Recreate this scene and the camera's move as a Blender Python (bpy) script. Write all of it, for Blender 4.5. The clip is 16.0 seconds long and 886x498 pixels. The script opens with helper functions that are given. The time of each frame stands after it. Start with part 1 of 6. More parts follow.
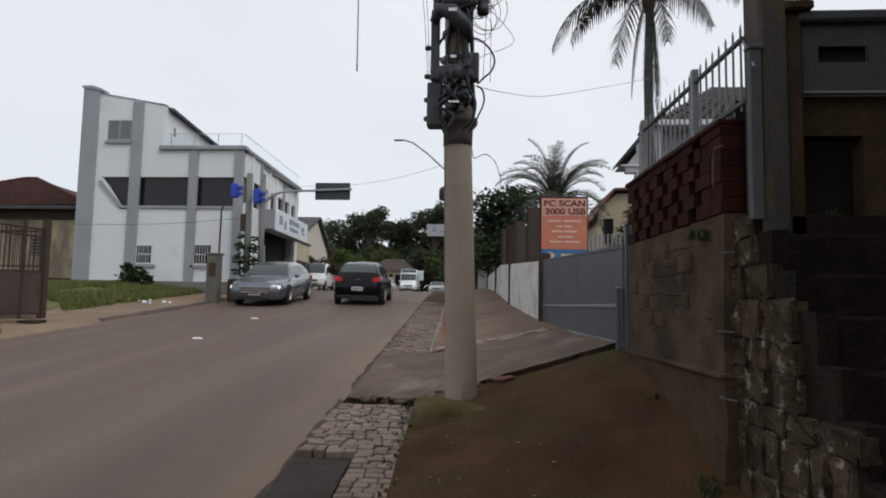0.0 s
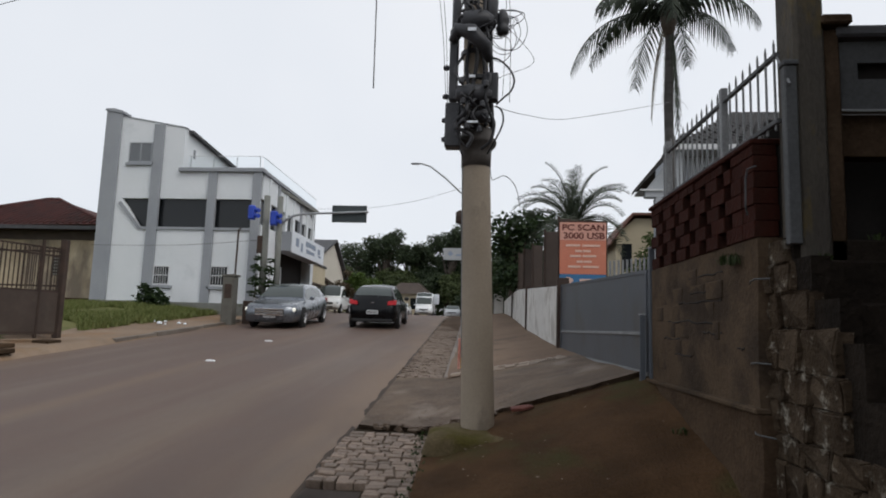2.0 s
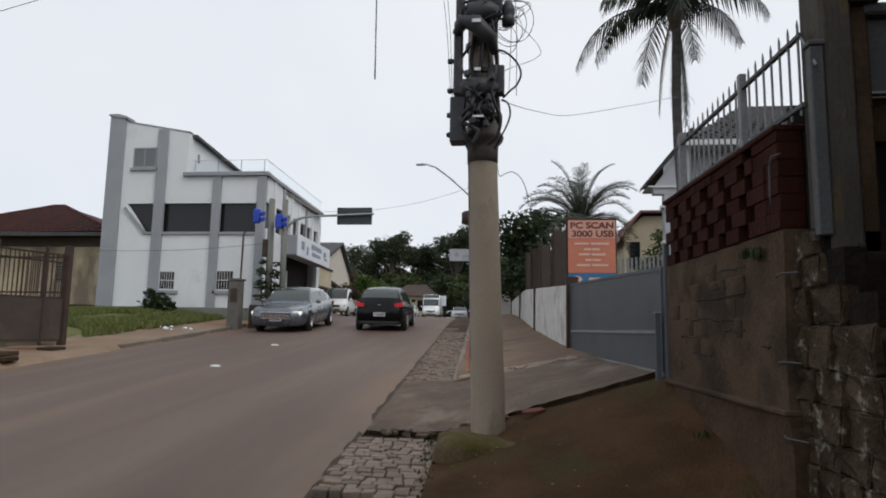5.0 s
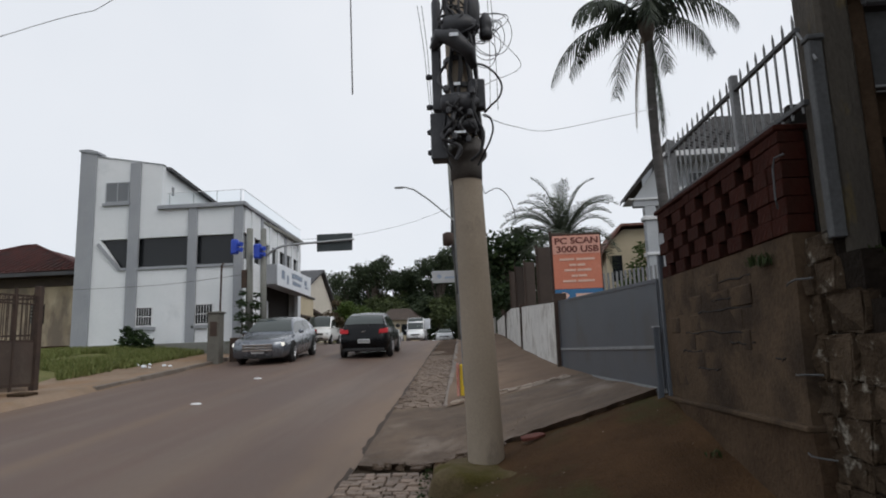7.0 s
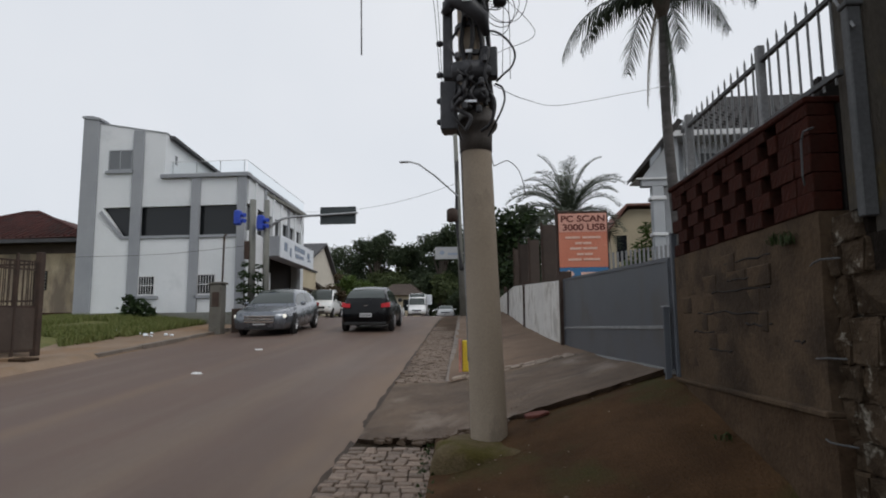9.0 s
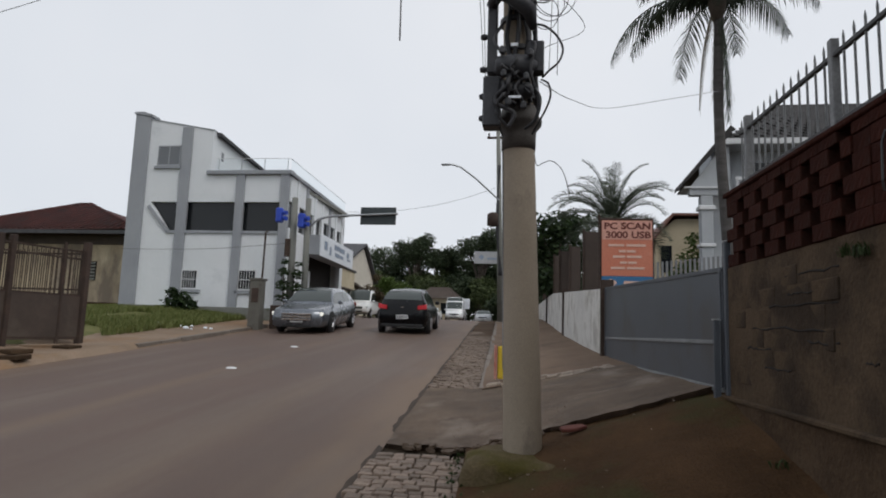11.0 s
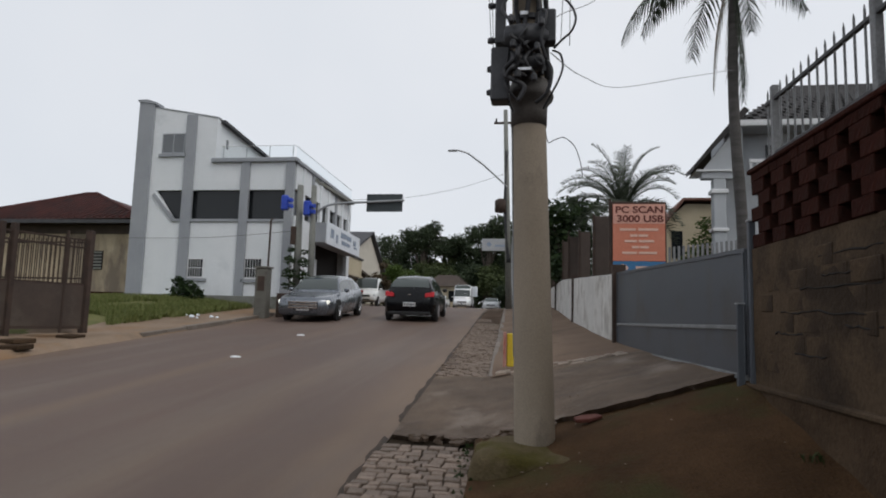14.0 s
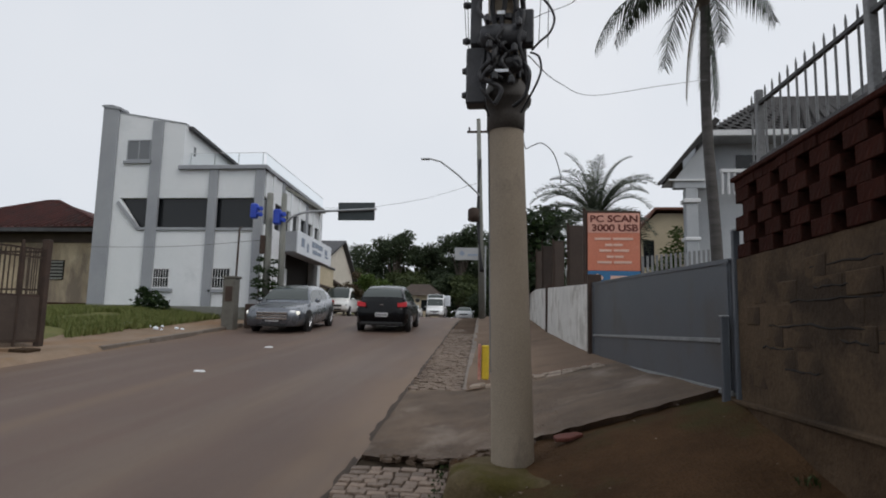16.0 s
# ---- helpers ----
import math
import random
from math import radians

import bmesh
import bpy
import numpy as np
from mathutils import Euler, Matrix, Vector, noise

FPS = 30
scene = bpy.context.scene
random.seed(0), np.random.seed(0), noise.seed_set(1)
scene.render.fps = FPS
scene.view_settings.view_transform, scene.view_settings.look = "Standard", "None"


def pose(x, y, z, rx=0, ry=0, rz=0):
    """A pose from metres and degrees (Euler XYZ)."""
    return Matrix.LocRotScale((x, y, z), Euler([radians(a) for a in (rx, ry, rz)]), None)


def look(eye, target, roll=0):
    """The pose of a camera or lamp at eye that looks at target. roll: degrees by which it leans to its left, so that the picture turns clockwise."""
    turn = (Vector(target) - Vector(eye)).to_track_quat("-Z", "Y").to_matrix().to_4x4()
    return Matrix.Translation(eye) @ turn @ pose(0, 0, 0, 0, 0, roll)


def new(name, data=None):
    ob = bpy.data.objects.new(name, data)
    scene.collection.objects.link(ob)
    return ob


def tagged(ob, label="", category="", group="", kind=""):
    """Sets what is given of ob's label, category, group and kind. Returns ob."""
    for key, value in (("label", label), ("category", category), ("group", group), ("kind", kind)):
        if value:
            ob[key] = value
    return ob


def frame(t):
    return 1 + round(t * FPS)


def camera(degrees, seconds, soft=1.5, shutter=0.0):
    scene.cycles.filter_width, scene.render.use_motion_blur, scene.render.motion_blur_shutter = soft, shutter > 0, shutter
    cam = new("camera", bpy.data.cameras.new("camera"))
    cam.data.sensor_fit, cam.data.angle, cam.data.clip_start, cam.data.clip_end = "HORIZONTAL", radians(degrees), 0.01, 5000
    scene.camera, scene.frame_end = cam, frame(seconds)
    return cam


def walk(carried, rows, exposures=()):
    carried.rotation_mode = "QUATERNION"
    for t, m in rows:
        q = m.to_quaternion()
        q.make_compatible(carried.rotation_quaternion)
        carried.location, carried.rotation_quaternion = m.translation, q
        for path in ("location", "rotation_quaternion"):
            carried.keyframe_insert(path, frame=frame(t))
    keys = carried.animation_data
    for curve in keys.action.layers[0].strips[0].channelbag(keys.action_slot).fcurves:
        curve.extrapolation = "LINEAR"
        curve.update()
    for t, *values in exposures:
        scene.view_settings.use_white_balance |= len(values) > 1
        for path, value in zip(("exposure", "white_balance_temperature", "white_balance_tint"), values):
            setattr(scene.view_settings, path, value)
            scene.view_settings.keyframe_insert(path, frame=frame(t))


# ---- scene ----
cam = camera(69.4, 16.0, 1.9)
PATH = [
    (0, (0.346, -0.137, 1.163), (0.192, 1.85, 1.336), 1.1),
    (0.5, (0.322, -0.118, 1.168), (0.154, 1.866, 1.354), 0.9),
    (1, (0.333, -0.051, 1.162), (0.156, 1.93, 1.373), 0.9),
    (1.5, (0.326, -0.013, 1.164), (0.143, 1.966, 1.395), 1.1),
    (2, (0.323, 0.039, 1.173), (0.118, 2.014, 1.419), 1.8),
    (2.5, (0.336, 0.127, 1.187), (0.134, 2.096, 1.473), 2.3),
    (3, (0.303, 0.123, 1.187), (0.094, 2.092, 1.471), 1.6),
    (3.5, (0.319, 0.154, 1.182), (0.099, 2.127, 1.428), 2.2),
    (3.7, (0.307, 0.175, 1.181), (0.1, 2.15, 1.423), 2.7),
    (5.8, (0.285, 0.352, 1.17), (0.057, 2.32, 1.439), 0.1),
    (6, (0.256, 0.411, 1.182), (0.04, 2.379, 1.468), 0.3),
    (6.5, (0.227, 0.444, 1.203), (0.042, 2.41, 1.52), -0.8),
    (7, (0.216, 0.479, 1.204), (0.053, 2.447, 1.522), -1.9),
    (7.5, (0.221, 0.537, 1.198), (0.071, 2.509, 1.491), -1.5),
    (8, (0.185, 0.529, 1.198), (0.071, 2.507, 1.471), -1.5),
    (8.5, (0.187, 0.591, 1.198), (0.04, 2.57, 1.445), -1.1),
    (9, (0.168, 0.619, 1.192), (-0.006, 2.596, 1.438), -0.5),
    (9.5, (0.168, 0.715, 1.195), (-0.019, 2.691, 1.443), -0.6),
    (10, (0.172, 0.729, 1.195), (-0.073, 2.697, 1.452), 0.2),
    (10.2, (0.171, 0.746, 1.189), (-0.086, 2.712, 1.45), 0.8),
    (12.3, (0.162, 0.957, 1.194), (-0.171, 2.913, 1.446), 1.7),
    (12.5, (0.155, 0.961, 1.185), (-0.188, 2.917, 1.419), 1.3),
    (13, (0.173, 1.042, 1.173), (-0.152, 3.005, 1.379), 0.5),
    (13.5, (0.153, 1.081, 1.187), (-0.15, 3.046, 1.398), 1.2),
    (14, (0.133, 1.126, 1.177), (-0.187, 3.088, 1.397), 1.6),
    (14.5, (0.133, 1.213, 1.194), (-0.172, 3.177, 1.42), 2.1),
    (15, (0.109, 1.287, 1.217), (-0.149, 3.254, 1.477), 1.9),
    (15.5, (0.08, 1.307, 1.216), (-0.184, 3.274, 1.462), 1.2),
    (16, (0.088, 1.387, 1.218), (-0.148, 3.358, 1.468), 1.3),
]
walk(cam, [(t, look(eye, target, roll)) for t, eye, target, roll in PATH],
     [(0.0, 0.1), (3.5, 0.12), (7.0, 0.1), (9.0, 0.0), (16.0, 0.0)])

# ---- world, sun, exposure ----
scene.view_settings.exposure = 0.0
world = bpy.data.worlds.new("overcast_sky")
scene.world = world
world.use_nodes = True
wn, wl = world.node_tree.nodes, world.node_tree.links
sky = wn.new("ShaderNodeTexSky")
sky.sky_type, sky.sun_disc = "NISHITA", False
sky.sun_elevation, sky.sun_rotation = radians(48), radians(75)
sky_level = wn.new("ShaderNodeMixRGB")
sky_level.blend_type, sky_level.inputs[0].default_value = "MULTIPLY", 1.0
sky_level.inputs[2].default_value = (0.1, 0.1, 0.1, 1)
wl.new(sky.outputs[0], sky_level.inputs[1])
cloud_noise = wn.new("ShaderNodeTexNoise")
cloud_noise.inputs["Scale"].default_value, cloud_noise.inputs["Detail"].default_value = 1.6, 4
cloud_ramp = wn.new("ShaderNodeValToRGB")
cloud_ramp.color_ramp.elements[0].position, cloud_ramp.color_ramp.elements[1].position = 0.3, 0.75
cloud_ramp.color_ramp.elements[0].color = (0.72, 0.76, 0.82, 1)
cloud_ramp.color_ramp.elements[1].color = (0.83, 0.85, 0.89, 1)
wl.new(cloud_noise.outputs[0], cloud_ramp.inputs[0])
cover = wn.new("ShaderNodeMixRGB")
cover.inputs[0].default_value = 0.93
wl.new(sky_level.outputs[0], cover.inputs[1])
wl.new(cloud_ramp.outputs[0], cover.inputs[2])
wl.new(cover.outputs[0], wn["Background"].inputs[0])
wn["Background"].inputs[1].default_value = 1.0

sun = new("sun", bpy.data.lights.new("sun", "SUN"))
sun.data.energy, sun.data.angle, sun.data.color = 0.9, radians(25), (1.0, 0.96, 0.9)
sun.matrix_basis = look((0, 0, 30), (-12, 9, 14))


# ---- building helpers ----
BASE = {}


def thing(name, label, category, base=(0, 0, 0), group="", kind=""):
    ob = new(name)
    ob.empty_display_size = 0.2
    ob.matrix_basis = Matrix.Translation(base)
    BASE[ob] = Vector(base)
    return tagged(ob, label, category, group, kind)


def mesh_from(name, bm, material, smooth=False):
    me = bpy.data.meshes.new(name)
    bmesh.ops.recalc_face_normals(bm, faces=bm.faces[:])
    if smooth:
        for f in bm.faces:
            f.smooth = True
    bm.to_mesh(me)
    bm.free()
    for m in material if isinstance(material, (list, tuple)) else [material]:
        me.materials.append(m)
    return me


def part(name, bm, material, parent, label="", smooth=False, kind=""):
    """One mesh under a thing or a part; bm is in the thing's building coordinates."""
    base = BASE[parent]
    if base.length:
        bmesh.ops.translate(bm, verts=bm.verts[:], vec=-base)
    ob = new(name, mesh_from(name, bm, material, smooth))
    ob.parent = parent
    BASE[ob] = base
    return tagged(ob, label, kind=kind)


def single(name, bm, material, label, category="", kind="", smooth=False, base=(0, 0, 0), group=""):
    """A thing, or a piece of the setting, that is one mesh."""
    if Vector(base).length:
        bmesh.ops.translate(bm, verts=bm.verts[:], vec=-Vector(base))
    ob = new(name, mesh_from(name, bm, material, smooth))
    ob.matrix_basis = Matrix.Translation(base)
    BASE[ob] = Vector(base)
    return tagged(ob, label, category, group, kind)


def box(x0, x1, y0, y1, z0, z1, bevel=0.0, bm=None, skew=0.0):
    """A box; skew: how far x moves for each metre of y past the middle."""
    own = bmesh.new()
    bmesh.ops.create_cube(own, size=1.0)
    ym = (y0 + y1) / 2
    for v in own.verts:
        y = ym + v.co.y * (y1 - y0)
        v.co = Vector(((x0 + x1) / 2 + v.co.x * (x1 - x0) + skew * (y - ym), y, (z0 + z1) / 2 + v.co.z * (z1 - z0)))
    if bevel:
        bmesh.ops.bevel(own, geom=own.edges[:], offset=bevel, segments=1, affect="EDGES")
    return merge(bm, own)


def merge(bm, own):
    if bm is None:
        return own
    me = bpy.data.meshes.new("joint")
    own.to_mesh(me)
    own.free()
    bm.from_mesh(me)
    bpy.data.meshes.remove(me)
    return bm


def prism(points, depth, bevel=0.0, bm=None):
    """A polygon of 3D points, drawn out along the vector depth."""
    own = bmesh.new()
    a = [own.verts.new(p) for p in points]
    b = [own.verts.new(Vector(p) + Vector(depth)) for p in points]
    own.faces.new(a)
    own.faces.new(b[::-1])
    for i in range(len(a)):
        j = (i + 1) % len(a)
        own.faces.new((a[i], b[i], b[j], a[j]))
    if bevel:
        bmesh.ops.bevel(own, geom=own.edges[:], offset=bevel, segments=1, affect="EDGES")
    return merge(bm, own)


def tube(points, radius, sides=8, bm=None, cap=True):
    """A tube along points; radius is one number or one for each point."""
    own = bmesh.new()
    pts = [Vector(p) for p in points]
    radii = radius if isinstance(radius, (list, tuple)) else [radius] * len(pts)
    rings, side = [], None
    for i, p in enumerate(pts):
        d = (pts[min(i + 1, len(pts) - 1)] - pts[max(i - 1, 0)]).normalized()
        if side is None:
            side = d.orthogonal().normalized()
        side = (side - d * side.dot(d)).normalized()
        other = d.cross(side)
        rings.append([own.verts.new(p + radii[i] * (math.cos(a) * side + math.sin(a) * other)) for a in (2 * math.pi * k / sides for k in range(sides))])
    for r, s in zip(rings, rings[1:]):
        for k in range(sides):
            own.faces.new((r[k], r[(k + 1) % sides], s[(k + 1) % sides], s[k]))
    if cap:
        own.faces.new(rings[0][::-1])
        own.faces.new(rings[-1])
    return merge(bm, own)


def lathe(profile, centre, sides=20, bm=None, axis="z"):
    """A turned body from (radius, height) pairs."""
    own = bmesh.new()
    c = Vector(centre)
    rings = []
    for r, h in profile:
        ring = []
        for k in range(sides):
            a = 2 * math.pi * k / sides
            p = Vector((r * math.cos(a), r * math.sin(a), h))
            if axis == "x":
                p = Vector((p.z, p.x, p.y))
            if axis == "y":
                p = Vector((p.x, p.z, p.y))
            ring.append(own.verts.new(c + p))
        rings.append(ring)
    for r, s in zip(rings, rings[1:]):
        for k in range(sides):
            own.faces.new((r[k], r[(k + 1) % sides], s[(k + 1) % sides], s[k]))
    own.faces.new(rings[0][::-1])
    own.faces.new(rings[-1])
    return merge(bm, own)


def sheet(us, ys, place, thick=0.0):
    """A curved sheet: place(u, y) gives the point."""
    bm = bmesh.new()
    grid = [[bm.verts.new(place(u, y)) for u in us] for y in ys]
    for a, b in zip(grid, grid[1:]):
        for k in range(len(us) - 1):
            bm.faces.new((a[k], a[k + 1], b[k + 1], b[k]))
    if thick:
        bmesh.ops.solidify(bm, geom=bm.faces[:], thickness=thick)
    return bm


def lin(a, b, n):
    return [a + (b - a) * i / n for i in range(n + 1)]


# ---- the lie of the land ----
def table(y, rows):
    return float(np.interp(y, [r[0] for r in rows], [r[1] for r in rows]))


ROAD_RISE = ((-60, -4.3), (0, -0.4), (20, 0.92), (24, 1.22), (30, 1.6), (36, 1.83), (45, 2.03), (60, 2.18), (90, 2.3), (400, 2.3))
BANK = ((-10, 0.14), (3.5, 0.14), (4.1, 0.18), (4.5, 0.36), (5.5, 0.56), (6.4, 0.7), (9, 0.52), (12.4, 0.37), (16, 0.28), (20, 0.22), (60, 0.2))


def rise(y):
    return sum(table(y + d, ROAD_RISE) for d in (-2, -1, 0, 1, 2)) / 5


def road_x(u, y):
    """x of a line that keeps the distance u from the road's axis; the street runs 3 degrees off y."""
    return u - 0.055 * (y - 7)


def walk_z(u, y):
    """The footway on the wall's side."""
    s = min(max((u + 0.45) / 2.1, 0), 1.25)
    return rise(y) + 0.05 + s * table(y, BANK)


def far_z(u, y):
    """The verge on the other side."""
    s = min(max((-10.2 - u) / 3.0, 0), 1)
    return rise(y) + 0.1 + 0.32 * s


def ripple(x, y, scale, amount):
    return amount * noise.noise(Vector((x * scale, y * scale, 3.7)))


# ---- materials ----
def mat(name, low, high, scale=3.0, rough=0.85, bump=0.3, grain=60.0, metal=0.0, spots=None, spot_scale=1.2, spot_cut=0.55, coat=0.0,
        vary=0.0, stretch=(1, 1, 1), spec=0.35, bump_scale=0.01, streak=None):
    """A surface: two tones in large patches, fine grain with relief, and stains of a third tone."""
    m = bpy.data.materials.new(name)
    m.use_nodes = True
    n, k = m.node_tree.nodes, m.node_tree.links
    b = n["Principled BSDF"]
    co, mp = n.new("ShaderNodeTexCoord"), n.new("ShaderNodeMapping")
    mp.inputs["Scale"].default_value = stretch
    k.new(co.outputs["Object"], mp.inputs[0])

    def tex(s, detail=5.0):
        t = n.new("ShaderNodeTexNoise")
        t.inputs["Scale"].default_value, t.inputs["Detail"].default_value, t.inputs["Roughness"].default_value = s, detail, 0.62
        k.new(mp.outputs[0], t.inputs["Vector"])
        return t

    def ramp(src, a, z):
        r = n.new("ShaderNodeMapRange")
        r.inputs[1].default_value, r.inputs[2].default_value = a, z
        k.new(src, r.inputs[0])
        return r.outputs[0]

    def mix(fac, a, z, kind="MIX"):
        x = n.new("ShaderNodeMixRGB")
        x.blend_type = kind
        for sock, v in zip(x.inputs, (fac, a, z)):
            if hasattr(v, "links"):
                k.new(v, sock)
            else:
                sock.default_value = v if isinstance(v, float) else (*v, 1)
        return x.outputs[0]

    big, fine = tex(scale), tex(grain, 3.0)
    col = mix(ramp(big.outputs[0], 0.32, 0.68), low, high)
    if spots:
        st = tex(spot_scale, 8.0)
        if streak:
            sm = n.new("ShaderNodeMapping")
            sm.inputs["Scale"].default_value = streak
            k.new(co.outputs["Object"], sm.inputs[0])
            k.new(sm.outputs[0], st.inputs["Vector"])
        col = mix(ramp(st.outputs[0], spot_cut, spot_cut + 0.14), col, spots)
    shade = ramp(fine.outputs[0], 0.25, 0.75)
    g = n.new("ShaderNodeMapRange")
    g.inputs[3].default_value, g.inputs[4].default_value = 0.78, 1.2
    k.new(shade, g.inputs[0])
    grey = n.new("ShaderNodeCombineColor")
    for i in range(3):
        k.new(g.outputs[0], grey.inputs[i])
    col = mix(1.0, col, grey.outputs[0], "MULTIPLY")
    if vary:
        info = n.new("ShaderNodeObjectInfo")
        v = n.new("ShaderNodeMapRange")
        v.inputs[3].default_value, v.inputs[4].default_value = 1 - vary, 1 + vary
        k.new(info.outputs["Random"], v.inputs[0])
        c = n.new("ShaderNodeCombineColor")
        for i in range(3):
            k.new(v.outputs[0], c.inputs[i])
        col = mix(1.0, col, c.outputs[0], "MULTIPLY")
    k.new(col, b.inputs["Base Color"])
    rr = n.new("ShaderNodeMapRange")
    rr.inputs[3].default_value, rr.inputs[4].default_value = max(rough - 0.12, 0.03), min(rough + 0.12, 1)
    k.new(big.outputs[0], rr.inputs[0])
    k.new(rr.outputs[0], b.inputs["Roughness"])
    b.inputs["Metallic"].default_value = metal
    b.inputs["Specular IOR Level"].default_value = spec
    b.inputs["Coat Weight"].default_value = coat
    b.inputs["Coat Roughness"].default_value = 0.06
    if bump:
        bp = n.new("ShaderNodeBump")
        bp.inputs["Strength"].default_value, bp.inputs["Distance"].default_value = bump, bump_scale
        k.new(fine.outputs[0], bp.inputs["Height"])
        k.new(bp.outputs[0], b.inputs["Normal"])
    return m


def leaf_mat(name, low, high, rough=0.6):
    """Foliage: each leaf or clump takes a tone of its own, and lets some light through."""
    m = bpy.data.materials.new(name)
    m.use_nodes = True
    n, k = m.node_tree.nodes, m.node_tree.links
    b = n["Principled BSDF"]
    geo = n.new("ShaderNodeNewGeometry")
    r = n.new("ShaderNodeMixRGB")
    r.inputs[1].default_value, r.inputs[2].default_value = (*low, 1), (*high, 1)
    k.new(geo.outputs["Random Per Island"], r.inputs[0])
    k.new(r.outputs[0], b.inputs["Base Color"])
    b.inputs["Roughness"].default_value = rough
    b.inputs["Specular IOR Level"].default_value = 0.25
    tr = n.new("ShaderNodeBsdfTranslucent")
    k.new(r.outputs[0], tr.inputs[0])
    mx = n.new("ShaderNodeMixShader")
    mx.inputs[0].default_value = 0.25
    k.new(b.outputs[0], mx.inputs[1])
    k.new(tr.outputs[0], mx.inputs[2])
    k.new(mx.outputs[0], n["Material Output"].inputs[0])
    return m


def glass_mat(name, tint, rough=0.03, spec=0.6):
    """Dark tinted glazing with a mirror-like face."""
    m = bpy.data.materials.new(name)
    m.use_nodes = True
    b = m.node_tree.nodes["Principled BSDF"]
    b.inputs["Base Color"].default_value = (*tint, 1)
    b.inputs["Roughness"].default_value = rough
    b.inputs["Specular IOR Level"].default_value = spec
    return m


def clear_glass(name):
    m = bpy.data.materials.new(name)
    m.use_nodes = True
    b = m.node_tree.nodes["Principled BSDF"]
    b.inputs["Base Color"].default_value = (0.93, 0.96, 0.97, 1)
    b.inputs["Transmission Weight"].default_value = 1.0
    b.inputs["Roughness"].default_value = 0.02
    b.inputs["IOR"].default_value = 1.03
    return m


def lamp_mat(name, colour, strength):
    m = bpy.data.materials.new(name)
    m.use_nodes = True
    b = m.node_tree.nodes["Principled BSDF"]
    b.inputs["Base Color"].default_value = (*colour, 1)
    b.inputs["Emission Color"].default_value = (*colour, 1)
    b.inputs["Emission Strength"].default_value = strength
    return m


ASPHALT = mat("asphalt", (0.094, 0.0625, 0.049), (0.119, 0.0775, 0.0595), 0.35, 0.68, 0.4, 90, spec=0.4, spots=(0.132, 0.095, 0.073), spot_scale=0.75, spot_cut=0.5, bump_scale=0.006, streak=(1, 0.035, 1))


def dust_lines(m, dust, lines):
    """Dust gathered along lines of the street: (distance from the axis, half width, amount)."""
    n, k = m.node_tree.nodes, m.node_tree.links
    b = n["Principled BSDF"]
    old = b.inputs["Base Color"].links[0].from_socket
    co, dot = n.new("ShaderNodeTexCoord"), n.new("ShaderNodeVectorMath")
    dot.operation = "DOT_PRODUCT"
    dot.inputs[1].default_value = (1, 0.055, 0)
    k.new(co.outputs["Object"], dot.inputs[0])
    ns, mp = n.new("ShaderNodeTexNoise"), n.new("ShaderNodeMapping")
    mp.inputs["Scale"].default_value = (1.6, 0.22, 1)
    k.new(co.outputs["Object"], mp.inputs[0])
    k.new(mp.outputs[0], ns.inputs["Vector"])
    ns.inputs["Scale"].default_value, ns.inputs["Detail"].default_value = 1.5, 7
    for u, half, amount in lines:
        gap, dist, near, grain, fac = n.new("ShaderNodeMath"), n.new("ShaderNodeMath"), n.new("ShaderNodeMapRange"), n.new("ShaderNodeMapRange"), n.new("ShaderNodeMath")
        gap.operation, dist.operation, fac.operation = "SUBTRACT", "ABSOLUTE", "MULTIPLY"
        gap.inputs[1].default_value = u + 0.385
        k.new(dot.outputs["Value"], gap.inputs[0])
        k.new(gap.outputs[0], dist.inputs[0])
        near.interpolation_type = "SMOOTHSTEP"
        near.inputs[1].default_value, near.inputs[2].default_value, near.inputs[3].default_value, near.inputs[4].default_value = half, 0, 0, amount
        k.new(dist.outputs[0], near.inputs[0])
        grain.inputs[1].default_value, grain.inputs[2].default_value = 0.25, 0.6
        k.new(ns.outputs[0], grain.inputs[0])
        k.new(near.outputs[0], fac.inputs[0])
        k.new(grain.outputs[0], fac.inputs[1])
        mx = n.new("ShaderNodeMixRGB")
        mx.inputs[2].default_value = (*dust, 1)
        k.new(fac.outputs[0], mx.inputs[0])
        k.new(old, mx.inputs[1])
        old = mx.outputs[0]
    k.new(old, b.inputs["Base Color"])
    return m


dust_lines(ASPHALT, (0.178, 0.118, 0.074), ((-1.25, 1.2, 0.75), (-5.1, 0.34, 0.42), (-8.9, 1.3, 0.6), (-3.0, 0.5, 0.22)))
PATCH = mat("tar_patch", (0.07, 0.056, 0.048), (0.12, 0.095, 0.082), 3.5, 0.8, 0.5, 80)
DIRT = mat("packed_dirt", (0.049, 0.0262, 0.0118), (0.095, 0.053, 0.0262), 1.7, 0.9, 1.0, 45, spots=(0.058, 0.049, 0.019), spot_scale=1.1, spot_cut=0.52, bump_scale=0.03, spec=0.1)
SOIL = mat("soil", (0.04, 0.028, 0.02), (0.08, 0.06, 0.04), 2.0, 0.95, 0.8, 30, spots=(0.05, 0.06, 0.02), spot_scale=1.5, bump_scale=0.03, spec=0.1)
SLAB = mat("old_concrete_slab", (0.068, 0.046, 0.031), (0.14, 0.099, 0.07), 1.6, 0.75, 0.9, 40, spots=(0.2, 0.158, 0.128), spot_scale=1.1, spot_cut=0.54, bump_scale=0.016, spec=0.25, streak=(1.1, 0.8, 1))
